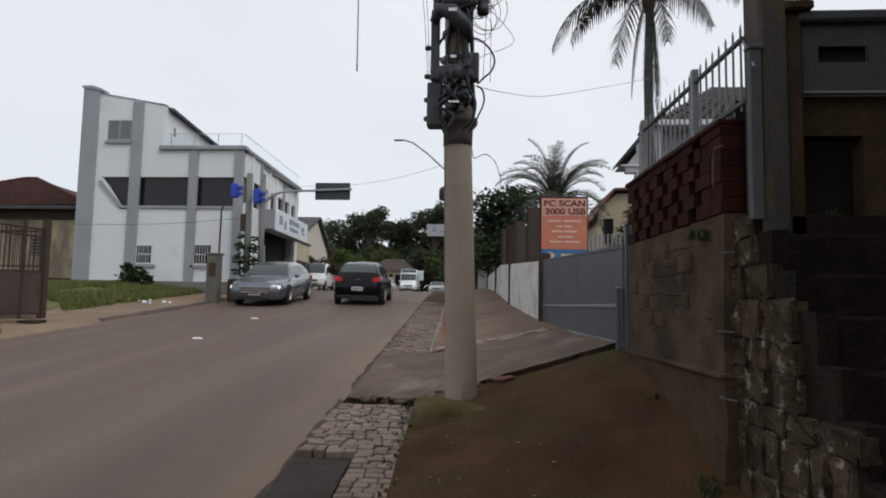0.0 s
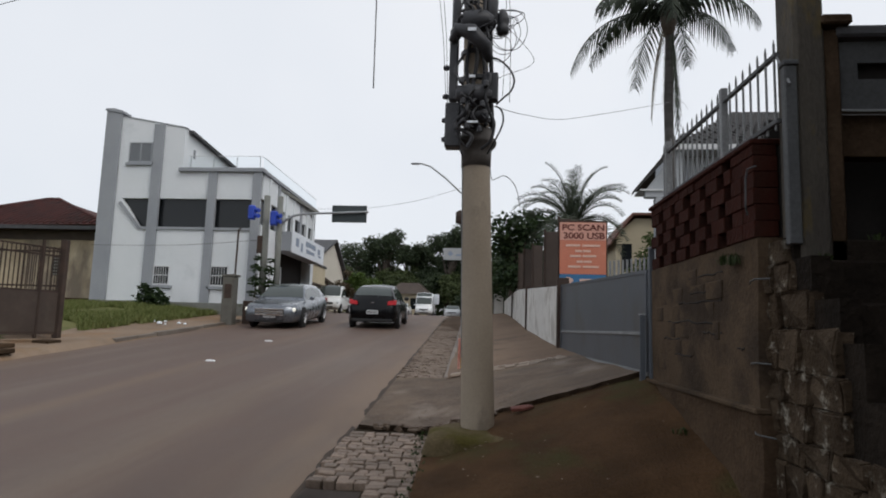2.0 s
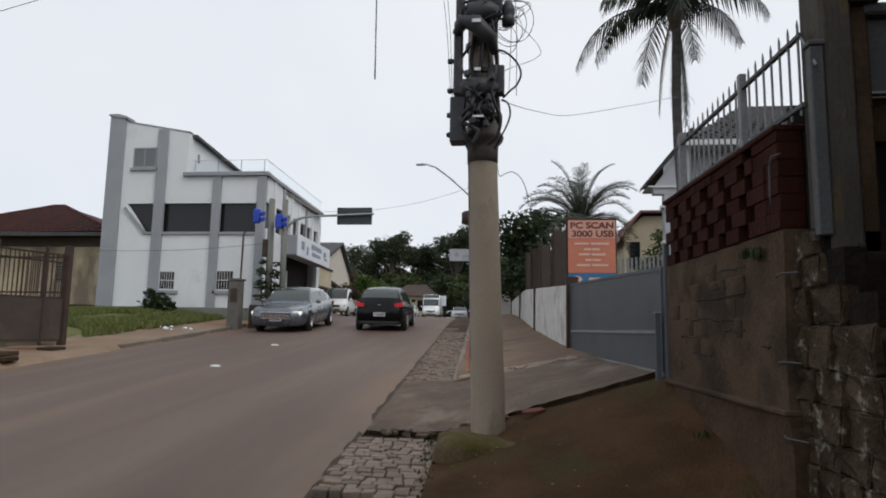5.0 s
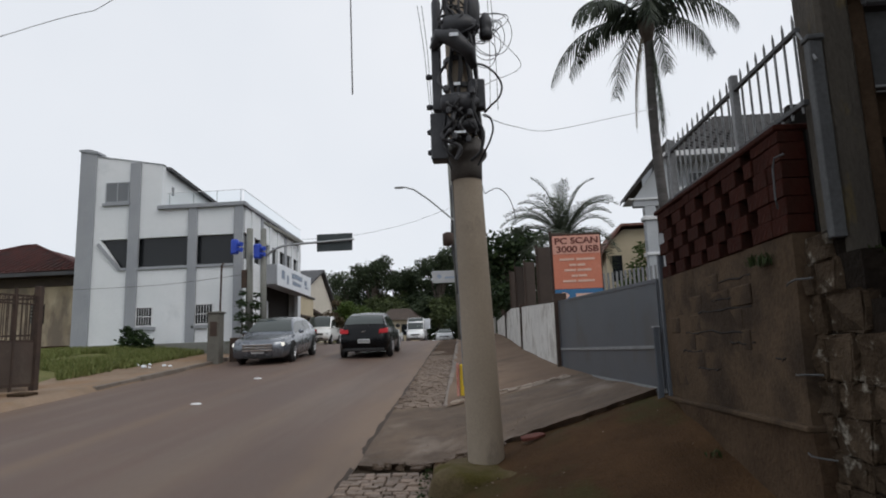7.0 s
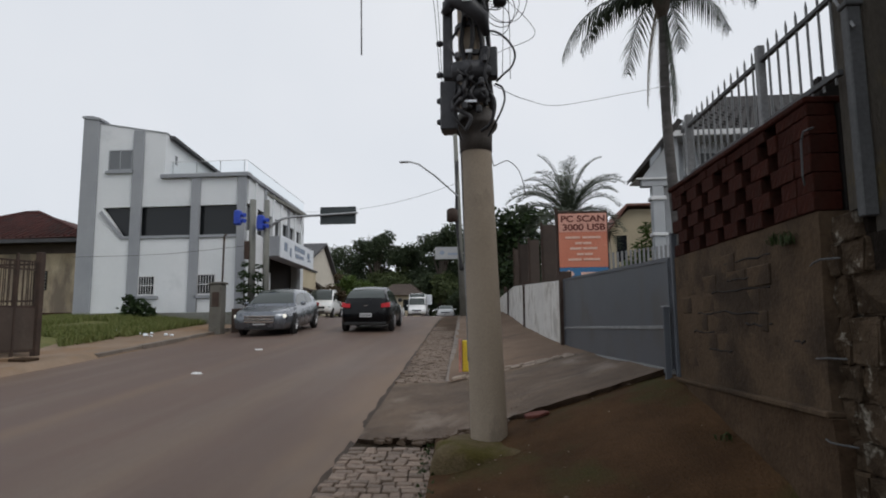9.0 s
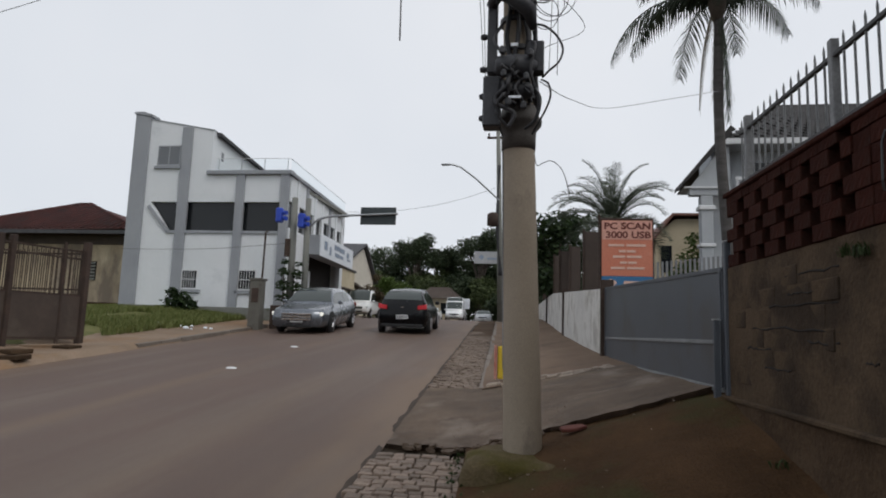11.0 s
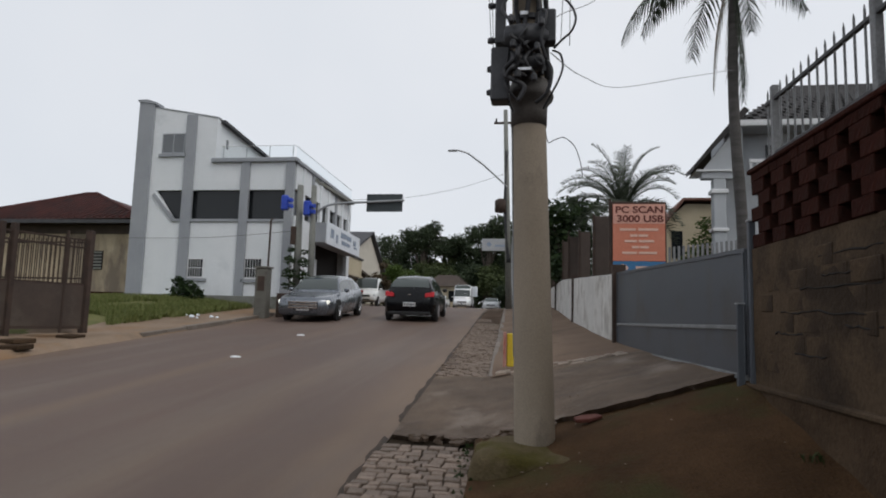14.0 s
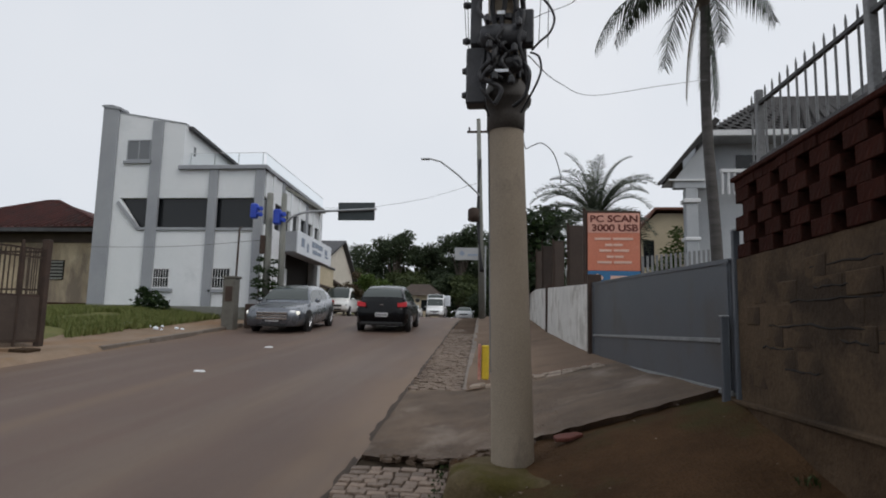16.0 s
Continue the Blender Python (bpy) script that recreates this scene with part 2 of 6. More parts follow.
FOOTWAY = mat("footway_concrete", (0.14, 0.096, 0.068), (0.195, 0.14, 0.104), 0.8, 0.85, 0.4, 60, spots=(0.1, 0.075, 0.055), spot_scale=0.7, bump_scale=0.01, spec=0.1)
FOOTWAY_FAR = mat("dusty_far_footway", (0.16, 0.11, 0.072), (0.26, 0.19, 0.135), 0.7, 0.9, 0.4, 50, spots=(0.22, 0.135, 0.075), spot_scale=0.6, spot_cut=0.5)
COBBLE = mat("cobble", (0.165, 0.12, 0.09), (0.25, 0.188, 0.147), 4.0, 0.62, 0.6, 40, vary=0.28, bump_scale=0.012)
COBBLE_FAR = mat("dusty_cobble", (0.14, 0.104, 0.08), (0.21, 0.16, 0.125), 2.0, 0.8, 0.6, 40, spots=(0.085, 0.058, 0.041), spot_scale=1.4, spot_cut=0.54, bump_scale=0.012)
EDGE_SHADOW = mat("painted_edge_shadow", (0.035, 0.025, 0.018), (0.06, 0.043, 0.032), 3.0, 0.9, 0.6, 40)
KERB = mat("kerb_stone", (0.14, 0.115, 0.095), (0.2, 0.17, 0.145), 2.0, 0.8, 0.5, 40, vary=0.15)
FOOT_STONE = mat("pale_foot_stone", (0.22, 0.175, 0.14), (0.32, 0.265, 0.215), 4.0, 0.8, 0.5, 40, vary=0.2)
MOSS_CONCRETE = mat("mossy_concrete", (0.085, 0.064, 0.034), (0.14, 0.11, 0.064), 2.5, 0.9, 0.6, 40, spots=(0.068, 0.057, 0.016), spot_scale=2.0, spot_cut=0.5, bump_scale=0.02, spec=0.1)
GRASS_GROUND = mat("grass_ground", (0.095, 0.1, 0.028), (0.145, 0.142, 0.045), 1.0, 0.95, 0.8, 25, spots=(0.11, 0.085, 0.05), spot_scale=0.5, spot_cut=0.58, bump_scale=0.03)
POLE_CONCRETE = mat("pole_concrete", (0.25, 0.205, 0.155), (0.315, 0.262, 0.205), 1.6, 0.85, 0.12, 170, spots=(0.17, 0.14, 0.11), spot_scale=2.2, spot_cut=0.56, stretch=(1, 1, 0.5))
PLASTER = mat("stained_plaster", (0.064, 0.043, 0.027), (0.104, 0.073, 0.048), 1.5, 0.92, 0.5, 35, spots=(0.04, 0.029, 0.021), spot_scale=1.2, spot_cut=0.47, bump_scale=0.015, spec=0.1)
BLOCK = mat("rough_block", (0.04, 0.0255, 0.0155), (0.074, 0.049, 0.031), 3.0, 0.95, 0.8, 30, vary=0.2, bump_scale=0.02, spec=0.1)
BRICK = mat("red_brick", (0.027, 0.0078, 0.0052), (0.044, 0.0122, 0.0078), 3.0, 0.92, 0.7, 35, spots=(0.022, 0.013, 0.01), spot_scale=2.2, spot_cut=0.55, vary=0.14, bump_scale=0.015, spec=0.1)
# near-black colour that stands in for the shade inside gaps and openings
GAP_SHADE = mat("painted_gap_shade", (0.012, 0.01, 0.009), (0.02, 0.017, 0.015), 4.0, 1.0, 0.2, 30)
# stair stone taken near black, with the stairwell's shade in its colour
SHADED_STEP_STONE = mat("shaded_step_stone", (0.0095, 0.0072, 0.0053), (0.0228, 0.0171, 0.0129), 4.0, 0.9, 0.8, 25, bump_scale=0.03, spec=0.1)
DULL_STEEL = mat("dull_painted_steel", (0.06, 0.062, 0.065), (0.09, 0.093, 0.096), 3.0, 0.7, 0.2, 50)
STONE = mat("rubble_stone", (0.0343, 0.0230, 0.0140), (0.0780, 0.0565, 0.0383), 5.0, 0.9, 0.9, 22, spots=(0.2600, 0.2405, 0.2015), spot_scale=11.0, spot_cut=0.575, vary=0.25, bump_scale=0.03, spec=0.1)
MORTAR = mat("old_mortar", (0.0275, 0.0200, 0.0125), (0.0525, 0.0387, 0.0263), 4.0, 0.95, 0.7, 30, spec=0.1)
GATE_METAL = mat("grey_gate_paint", (0.064, 0.072, 0.085), (0.085, 0.094, 0.108), 1.0, 0.45, 0.08, 80, spots=(0.07, 0.068, 0.066), spot_scale=1.2)
STEEL = mat("galvanised_steel", (0.3, 0.31, 0.32), (0.4, 0.41, 0.42), 6.0, 0.5, 0.15, 60, metal=0.6)
FENCE_STEEL = mat("fence_grey_paint", (0.16, 0.165, 0.17), (0.24, 0.245, 0.25), 5.0, 0.6, 0.2, 60)
RUST = mat("rusty_iron", (0.035, 0.024, 0.019), (0.065, 0.042, 0.032), 4.0, 0.8, 0.4, 50)
BROWN_SHEET = mat("brown_sheet_metal", (0.05, 0.037, 0.03), (0.075, 0.055, 0.045), 1.5, 0.7, 0.2, 60, spots=(0.09, 0.075, 0.06), spot_scale=1.0)
WHITEWASH = mat("whitewashed_wall", (0.5, 0.49, 0.47), (0.66, 0.65, 0.62), 1.2, 0.9, 0.4, 40, spots=(0.38, 0.36, 0.33), spot_scale=1.3, spot_cut=0.52)
WHITE_PAINT = mat("white_facade_paint", (0.66, 0.69, 0.71), (0.73, 0.75, 0.77), 0.5, 0.8, 0.12, 60, spots=(0.58, 0.61, 0.63), spot_scale=0.7, spot_cut=0.6)
GREY_PAINT = mat("grey_facade_paint", (0.27, 0.285, 0.31), (0.33, 0.345, 0.365), 0.7, 0.8, 0.12, 60)
PLINTH = mat("plinth_concrete", (0.16, 0.165, 0.15), (0.22, 0.22, 0.2), 1.5, 0.9, 0.4, 40, spots=(0.09, 0.1, 0.06), spot_scale=1.5)
WINDOW_DARK = glass_mat("dark_glazing", (0.014, 0.016, 0.018), 0.08, 0.35)
WINDOW_GREY = glass_mat("grey_glazing", (0.12, 0.13, 0.14), 0.15)
FRAME_WHITE = mat("white_frame", (0.6, 0.61, 0.62), (0.7, 0.71, 0.72), 3.0, 0.6, 0.05, 60)
ROOF_DARK = mat("dark_roof_edge", (0.05, 0.05, 0.055), (0.08, 0.08, 0.085), 3.0, 0.8, 0.3, 40)
RAIL_GLASS = clear_glass("balustrade_glass")
TILE_RED = mat("weathered_red_tile", (0.036, 0.0125, 0.011), (0.08, 0.024, 0.02), 1.2, 0.85, 0.5, 25, spots=(0.03, 0.02, 0.02), spot_scale=1.0, vary=0.15)
TILE_DARK = mat("dark_roof_tile", (0.02, 0.019, 0.019), (0.042, 0.039, 0.038), 1.5, 0.8, 0.5, 25, vary=0.2)
OCHRE = mat("stained_ochre_wall", (0.3450, 0.2760, 0.1898), (0.5290, 0.4427, 0.3162), 0.9, 0.95, 0.3, 40, spots=(0.2185, 0.1782, 0.1380), spot_scale=0.8, spot_cut=0.47, streak=(1, 1, 0.35))
BEIGE = mat("beige_wall", (0.42, 0.36, 0.25), (0.5, 0.43, 0.31), 0.8, 0.9, 0.2, 40)
EAVE_RED = mat("reddish_eave", (0.13, 0.06, 0.045), (0.19, 0.095, 0.075), 1.5, 0.85, 0.3, 40)
CREAM = mat("cream_wall", (0.5, 0.47, 0.4), (0.58, 0.54, 0.47), 0.8, 0.9, 0.2, 40)
PALE_GREY = mat("pale_grey_wall", (0.36, 0.38, 0.4), (0.44, 0.46, 0.48), 0.8, 0.9, 0.2, 40)
SIGN_ORANGE = mat("faded_orange_print", (0.52, 0.165, 0.1), (0.56, 0.21, 0.135), 0.9, 0.6, 0.05, 40, spots=(0.6, 0.27, 0.19), spot_scale=0.8)
SIGN_BLUE = mat("blue_print", (0.035, 0.13, 0.27), (0.05, 0.17, 0.33), 1.5, 0.6, 0.05, 40)
SIGN_TEXT = mat("brown_print", (0.11, 0.03, 0.025), (0.14, 0.04, 0.03), 3.0, 0.7, 0.0)
SIGN_PALE = mat("pale_print", (0.6, 0.4, 0.32), (0.66, 0.46, 0.38), 3.0, 0.7, 0.0)
SIGN_WHITE = mat("white_sign_face", (0.66, 0.7, 0.75), (0.74, 0.77, 0.81), 1.0, 0.5, 0.05, 40)
# white sign face greyed down: the shade on its face is in the colour
SIGN_SHADED = mat("shaded_sign_face", (0.3, 0.31, 0.32), (0.38, 0.39, 0.4), 1.0, 0.6, 0.05, 40)
SIGN_GREYBLUE = mat("grey_blue_print", (0.2, 0.25, 0.33), (0.27, 0.32, 0.4), 3.0, 0.6, 0.0)
WRAP = mat("dusty_rubber_wrap", (0.05, 0.044, 0.04), (0.085, 0.075, 0.068), 6.0, 0.7, 0.3, 50)
CABLE = mat("black_cable", (0.026, 0.026, 0.029), (0.046, 0.046, 0.05), 5.0, 0.55, 0.1, 60)
GREY_CABLE = mat("grey_cable", (0.18, 0.18, 0.19), (0.25, 0.25, 0.26), 5.0, 0.6, 0.1, 60)
BOX_BLACK = mat("black_plastic", (0.03, 0.031, 0.035), (0.055, 0.056, 0.062), 4.0, 0.5, 0.1, 60)
BLUE_PLASTIC = mat("blue_plastic", (0.02, 0.05, 0.36), (0.03, 0.075, 0.46), 3.0, 0.4, 0.05, 50)
YELLOW = mat("yellow_paint", (0.55, 0.4, 0.03), (0.65, 0.48, 0.04), 3.0, 0.7, 0.2, 40)
BARK = mat("bark", (0.06, 0.05, 0.04), (0.11, 0.09, 0.075), 3.0, 0.95, 0.9, 20, bump_scale=0.03)
PALM_BARK = mat("palm_bark", (0.05, 0.046, 0.043), (0.1, 0.094, 0.09), 2.0, 0.9, 0.6, 25, stretch=(1, 1, 5))
LEAF_FAR = leaf_mat("far_leaves", (0.028, 0.043, 0.024), (0.07, 0.092, 0.046))
LEAF_MID = leaf_mat("mid_green_leaves", (0.042, 0.058, 0.024), (0.1, 0.125, 0.048))
LEAF_RUSSET = leaf_mat("russet_leaves", (0.05, 0.034, 0.02), (0.1, 0.075, 0.042))
LEAF_BUTIA = leaf_mat("grey_palm_leaves", (0.04, 0.052, 0.036), (0.09, 0.106, 0.075))
LEAF_LIGHT = leaf_mat("light_leaves", (0.05, 0.085, 0.018), (0.1, 0.15, 0.035))
LEAF_DARK = leaf_mat("dark_leaves", (0.014, 0.028, 0.012), (0.04, 0.065, 0.022))
LEAF_PALM = leaf_mat("palm_leaves", (0.016, 0.024, 0.016), (0.045, 0.058, 0.036))
WEED = leaf_mat("weed_leaves", (0.02, 0.032, 0.01), (0.045, 0.065, 0.02))
LEAF_DRY = leaf_mat("dry_leaves", (0.12, 0.1, 0.07), (0.22, 0.19, 0.14))
GRASS_BLADE = leaf_mat("grass_blades", (0.09, 0.12, 0.028), (0.2, 0.21, 0.075))


# ---- ground, road, footways ----
def land(x, y):
    u = x + 0.055 * (y - 7)
    z = rise(y) - 0.12
    if u < -10.2:
        z = far_z(u, y) - 0.08
    if u > 1.75:
        z = walk_z(1.6, y) - 0.12
    if abs(x) > 60 or y > 110 or y < -30:
        z -= 0.5
    return (x, y, z)


def spread(near, far, step, count):
    out = lin(-near, near, round(2 * near / step))
    grow = [near + (far - near) * ((i + 1) / count) ** 2 for i in range(count)]
    return [-g for g in grow[::-1]] + out + grow


ground = single("ground", sheet(spread(30, 2500, 1.0, 14), [y + 20 for y in spread(50, 2500, 1.25, 14)], land), SOIL, "bare brown soil under the whole place", kind="structure")

ROAD_YS = lin(-30, 130, 240)
ROAD_US = lin(-8.75, -1.3, 24)
road = single("road", sheet(ROAD_US, ROAD_YS, lambda u, y: (road_x(u, y), y, rise(y) + 0.05 * (1 - ((u + 5.0) / 3.75) ** 2) - 0.02 + ripple(u, y, 0.9, 0.008))), ASPHALT,
              "brown-grey asphalt street climbing to a crest", kind="structure", smooth=True)

# dark strip that paints the shadow line under the asphalt's raised edge
bm = sheet(lin(-1.37, -1.27, 4), lin(-10, 60, 420), lambda u, y: (road_x(u, y) + ripple(u * 3, y, 3.5, 0.045), y, rise(y) + 0.05 * (1 - ((min(u, -1.3) + 5.0) / 3.75) ** 2) - 0.012 - (0.1 if u > -1.29 else 0.004)))
single("road_edge", bm, EDGE_SHADOW, "ragged dark strip painting the shadow line along the asphalt edge", kind="structure")

# the far verge: paved strip with a low kerb, then grass
single("pavement_far", sheet(lin(-11.2, -8.7, 12), lin(-20, 60, 160), lambda u, y: (road_x(u + ripple(5, y, 0.8, 0.18) * (y < 15), y), y, far_z(u, y) + ripple(u, y, 0.8, 0.03) - (0.16 if u > -8.8 else 0.0))), FOOTWAY_FAR,
       "cracked brown concrete pavement across the street", kind="structure", smooth=True)
single("grass_strip", sheet(lin(-30, -10.5, 40), lin(12, 60, 90), lambda u, y: (road_x(u + (ripple(3, y, 0.9, 0.5) if u > -10.6 else 0), y), y, far_z(u, y) + (0.03 if u < -10.6 else -0.06) + ripple(u, y, 0.7, 0.05))), GRASS_GROUND,
       "patchy green grass verge in front of the buildings", kind="structure", smooth=True)

random.seed(71)
for k in range(11):
    u, y = random.uniform(-10.3, -9.1), random.uniform(9.5, 14.0)
    own = box(-random.uniform(0.2, 0.5), random.uniform(0.2, 0.5), -random.uniform(0.1, 0.22), random.uniform(0.1, 0.22), -0.04, 0.045, 0.012)
    slab = single("paving_slab", own, FOOTWAY_FAR if k % 3 else BLOCK, "loose broken brown paving slab on the far pavement", "paving slab", group="loose paving slabs")
    slab.matrix_basis = pose(road_x(u, y), y, far_z(u, y) + 0.02, random.uniform(1, 6), random.uniform(-3, 3), random.uniform(-25, 25))

# the near footway
FOOT_US = lin(-0.48, 1.72, 24)
single("dirt_footway", sheet(FOOT_US, lin(-6, 6.95, 90), lambda u, y: (road_x(u, y), y, walk_z(u, y) + ripple(u, y, 1.3, 0.03) + ripple(u, y, 5, 0.008) - 0.03 * min(1, max(0, (y - 6.1) / 0.6)) * min(1, max(0, u)))), DIRT,
       "dark packed dirt footway beside the wall", kind="structure", smooth=True)


def slab_edge(u):
    return 6.95 - 0.16 * u + 0.09 * noise.noise(Vector((u * 2.3, 1.0, 5.0))) + 0.06 * noise.noise(Vector((u * 9.0, 2.0, 5.0)))


def slab_place(u, s):
    y0 = slab_edge(u)
    y = y0 + s * (10.6 - y0)
    return (road_x(u, y), y, walk_z(max(u, -0.45), y) - max(0, -0.45 - u) * 0.06 + 0.03 + 0.008 * min(1, max(0, u + 0.3)) * max(0, 1 - 2 * s) - 0.03 * max(0, 1 - 8 * s) * min(1, max(0, 0.3 - u)) * (0.5 + noise.noise(Vector((u * 5, 3, 1)))) + ripple(u, y, 1.1, 0.025) + ripple(u, y, 6, 0.008))


bm = sheet(lin(-1.28, 1.7, 90), [s * s for s in lin(0, 1, 30)], slab_place)
low = [e for e in bm.edges if e.is_boundary]
ext = bmesh.ops.extrude_edge_only(bm, edges=low)
for v in [g for g in ext["geom"] if isinstance(g, bmesh.types.BMVert)]:
    v.co.z -= 0.12
    if v.co.y < 8:
        v.co.y += 0.12
single("driveway_slab", bm, SLAB, "broken concrete driveway ramp up to the grey gate", kind="structure", smooth=False)
single("footway_concrete", sheet(lin(-0.45, 1.7, 14), lin(10.5, 70, 90), lambda u, y: (road_x(u, y), y, walk_z(u, y) + 0.03 + ripple(u, y, 0.8, 0.015))), FOOTWAY,
       "brown concrete footway beside the white wall", kind="structure", smooth=True)
single("gutter_bed", sheet(lin(-1.36, -0.4, 6), lin(-4, 70, 150), lambda u, y: (road_x(u, y), y, rise(y) - 0.035 + 0.03 * (u + 1.3))), MORTAR,
       "dirt joints between the gutter cobbles", kind="structure")

bm = sheet(lin(-1.26, -0.49, 8), lin(22, 60, 150), lambda u, y: (road_x(u + (ripple(4, y, 1.7, 0.09) if u < -1.2 else 0), y), y, rise(y) + 0.012 + 0.03 * (u + 1.26) + ripple(u, y, 2.5, 0.014)), 0.05)
single("gutter_concrete", bm, FOOTWAY, "dusty brown concrete strip along the street edge", kind="structure", smooth=True)


def kerb_run(name, label, u, half, y0, y1, count, top):
    """Kerb stones that follow the slope, each a stone of its own."""
    ob = thing(name, label, "", (road_x(u, y0), y0, rise(y0)), kind="structure")
    ys = lin(y0, y1, count)
    for a, b in zip(ys, ys[1:]):
        j = ripple(u, a, 3.0, 0.025)
        xa, xb, b2 = road_x(u, a) + j, road_x(u, b) + j, b - 0.012
        bm = prism([(xa - half, a, rise(a) - 0.12), (xa + half, a, rise(a) - 0.12), (xa + half, a, rise(a) + top + j), (xa - half, a, rise(a) + top + j)], (xb - xa, b2 - a, rise(b2) - rise(a)), 0.012)
        part("kerb_stone", bm, KERB, ob)


kerb_run("kerb_near", "row of worn kerb stones along the footway", -0.43, 0.06, 10.6, 45, 34, 0.09)
kerb_run("kerb_far", "row of low kerb stones across the street", -8.85, 0.09, 15.0, 50, 34, 0.1)

# ---- the boundary wall on the near side ----
WALL_U = 1.65


def wx(y, u=WALL_U):
    return road_x(u, y)


def wall_box(y0, y1, z0, z1, u0=WALL_U, u1=WALL_U + 0.18, bevel=0.0, bm=None):
    ym = (y0 + y1) / 2
    return box(road_x(u0, ym), road_x(u1, ym), y0, y1, z0, z1, bevel, bm, skew=-0.055)


def wall_run(ya, yb, za, zb, u0, u1, step=0.25, dent=0.0, bm=None):
    """A stretch of plastered wall with a slightly uneven face."""
    own = bmesh.new()
    ys, zs = lin(ya, yb, max(2, round((yb - ya) / step))), lin(za, zb, 6)
    grid = [[own.verts.new((road_x(u0, y) - ripple(y, z, 2.0, dent), y, z)) for z in zs] for y in ys]
    for a, b in zip(grid, grid[1:]):
        for k in range(len(zs) - 1):
            own.faces.new((a[k], a[k + 1], b[k + 1], b[k]))
    ret = bmesh.ops.extrude_face_region(own, geom=own.faces[:])
    for v in [g for g in ret["geom"] if isinstance(g, bmesh.types.BMVert)]:
        v.co.x = road_x(u1, v.co.y)
    return merge(bm, own)


boundary_wall = single("wall_boundary", wall_run(4.05, 6.32, 0.76, 1.78, WALL_U, WALL_U + 0.2, dent=0.02), PLASTER,
                       "dark stained plaster wall topped with red brick lattice", kind="structure")
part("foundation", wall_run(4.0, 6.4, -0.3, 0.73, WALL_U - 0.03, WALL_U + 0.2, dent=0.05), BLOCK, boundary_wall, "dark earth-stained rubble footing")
part("ledge", wall_box(4.02, 6.42, 0.73, 0.765, WALL_U - 0.045, WALL_U + 0.2, 0.008), PLASTER, boundary_wall, "thin concrete ledge")

# ---- grey gate ----
gate_base = (wx(9.4), 9.4, 0.75)
gate = thing("sliding_gate", "grey painted sheet metal driveway gate, closed", "gate", gate_base)


def gate_top(y):
    return 1.79 + 0.27 * (y - 6.45) / 6.1


bm = prism([(wx(6.45), 6.45, 0.8), (wx(12.55), 12.55, 0.8), (wx(12.55), 12.55, gate_top(12.55)), (wx(6.45), 6.45, gate_top(6.45))], (0.03, 0, 0))
part("panel", bm, GATE_METAL, gate)
part("bottom_rail", wall_box(6.45, 12.55, 0.775, 0.815, WALL_U - 0.02, WALL_U + 0.02, 0.004), FENCE_STEEL, gate, "pale grey bottom rail")
part("middle_rail", wall_box(6.5, 12.5, 1.165, 1.2, WALL_U - 0.02, WALL_U + 0.01, 0.004), FENCE_STEEL, gate, "pale grey middle rail")
part("top_rail", prism([(wx(6.45) - 0.012, 6.45, gate_top(6.45) - 0.02), (wx(12.55) - 0.012, 12.55, gate_top(12.55) - 0.02), (wx(12.55) - 0.012, 12.55, gate_top(12.55) + 0.015), (wx(6.45) - 0.012, 6.45, gate_top(6.45) + 0.015)], (0.05, 0, 0)), GATE_METAL, gate)
for y in (6.5, 12.5):
    part("stile", wall_box(y - 0.03, y + 0.03, 0.8, gate_top(y), WALL_U - 0.015, WALL_U + 0.01, 0.004), GATE_METAL, gate)

# ---- whitewashed wall beyond the gate ----
white_wall = thing("wall_white", "whitewashed rendered wall with grey stains", "", (wx(16, 1.6), 16, 0.8), kind="structure")
WHITE_RUNS = ((12.62, 19.9), (20.1, 27.0), (27.2, 34.0))
for a, b in WHITE_RUNS:
    za, zb = walk_z(1.6, a), walk_z(1.6, b)
    n = 14
    bm = bmesh.new()
    grid = []
    for i in range(n + 1):
        y = a + (b - a) * i / n
        zt = 2.06 + 0.055 * (y - 12.6) if y < 24 else 2.69
        row = []
        for k in range(5):
            z = walk_z(1.6, y) - 0.15 + (zt - walk_z(1.6, y) + 0.15) * k / 4
            row.append(bm.verts.new((road_x(1.62, y) - ripple(y, z, 1.2, 0.02), y, z)))
        grid.append(row)
    for r, s in zip(grid, grid[1:]):
        for k in range(4):
            bm.faces.new((r[k], r[k + 1], s[k + 1], s[k]))
    ret = bmesh.ops.extrude_face_region(bm, geom=bm.faces[:])
    for v in [g for g in ret["geom"] if isinstance(g, bmesh.types.BMVert)]:
        v.co.x += 0.16
    part("wall_panel", bm, WHITEWASH, white_wall)
for y in (12.6, 20.0, 27.1):
    z = walk_z(1.6, y)
    part("pier", wall_box(y - 0.05, y + 0.05, z - 0.1, z + 1.38, 1.57, 1.8, 0.01), RUST, white_wall, "dark narrow pier")

# unseen walls beside and behind the camera, added to shade the near side
single("wall_near", wall_box(-14.0, 0.55, -1.6, 3.4, 1.75, 2.0), BLOCK, "unseen plain dark wall closing the footway, added to block light", kind="structure")
single("wall_near_house", box(3.4, 9.0, -12.0, 2.6, -1.6, 7.0), BLOCK, "unseen plain dark block beside the stair, added to block light", kind="structure")


# ---- white three-storey building ----
FY = 25.73
SIDE = -0.055
wb = thing("office_building", "white three-storey building with grey columns and dark windows", "building", (-13.8, 31.0, 1.7))


def facade(x0, x1, z0, z1, d0=0.0, d1=0.25, bevel=0.0, bm=None):
    return box(x0, x1, FY + d0, FY + d1, z0, z1, bevel, bm)


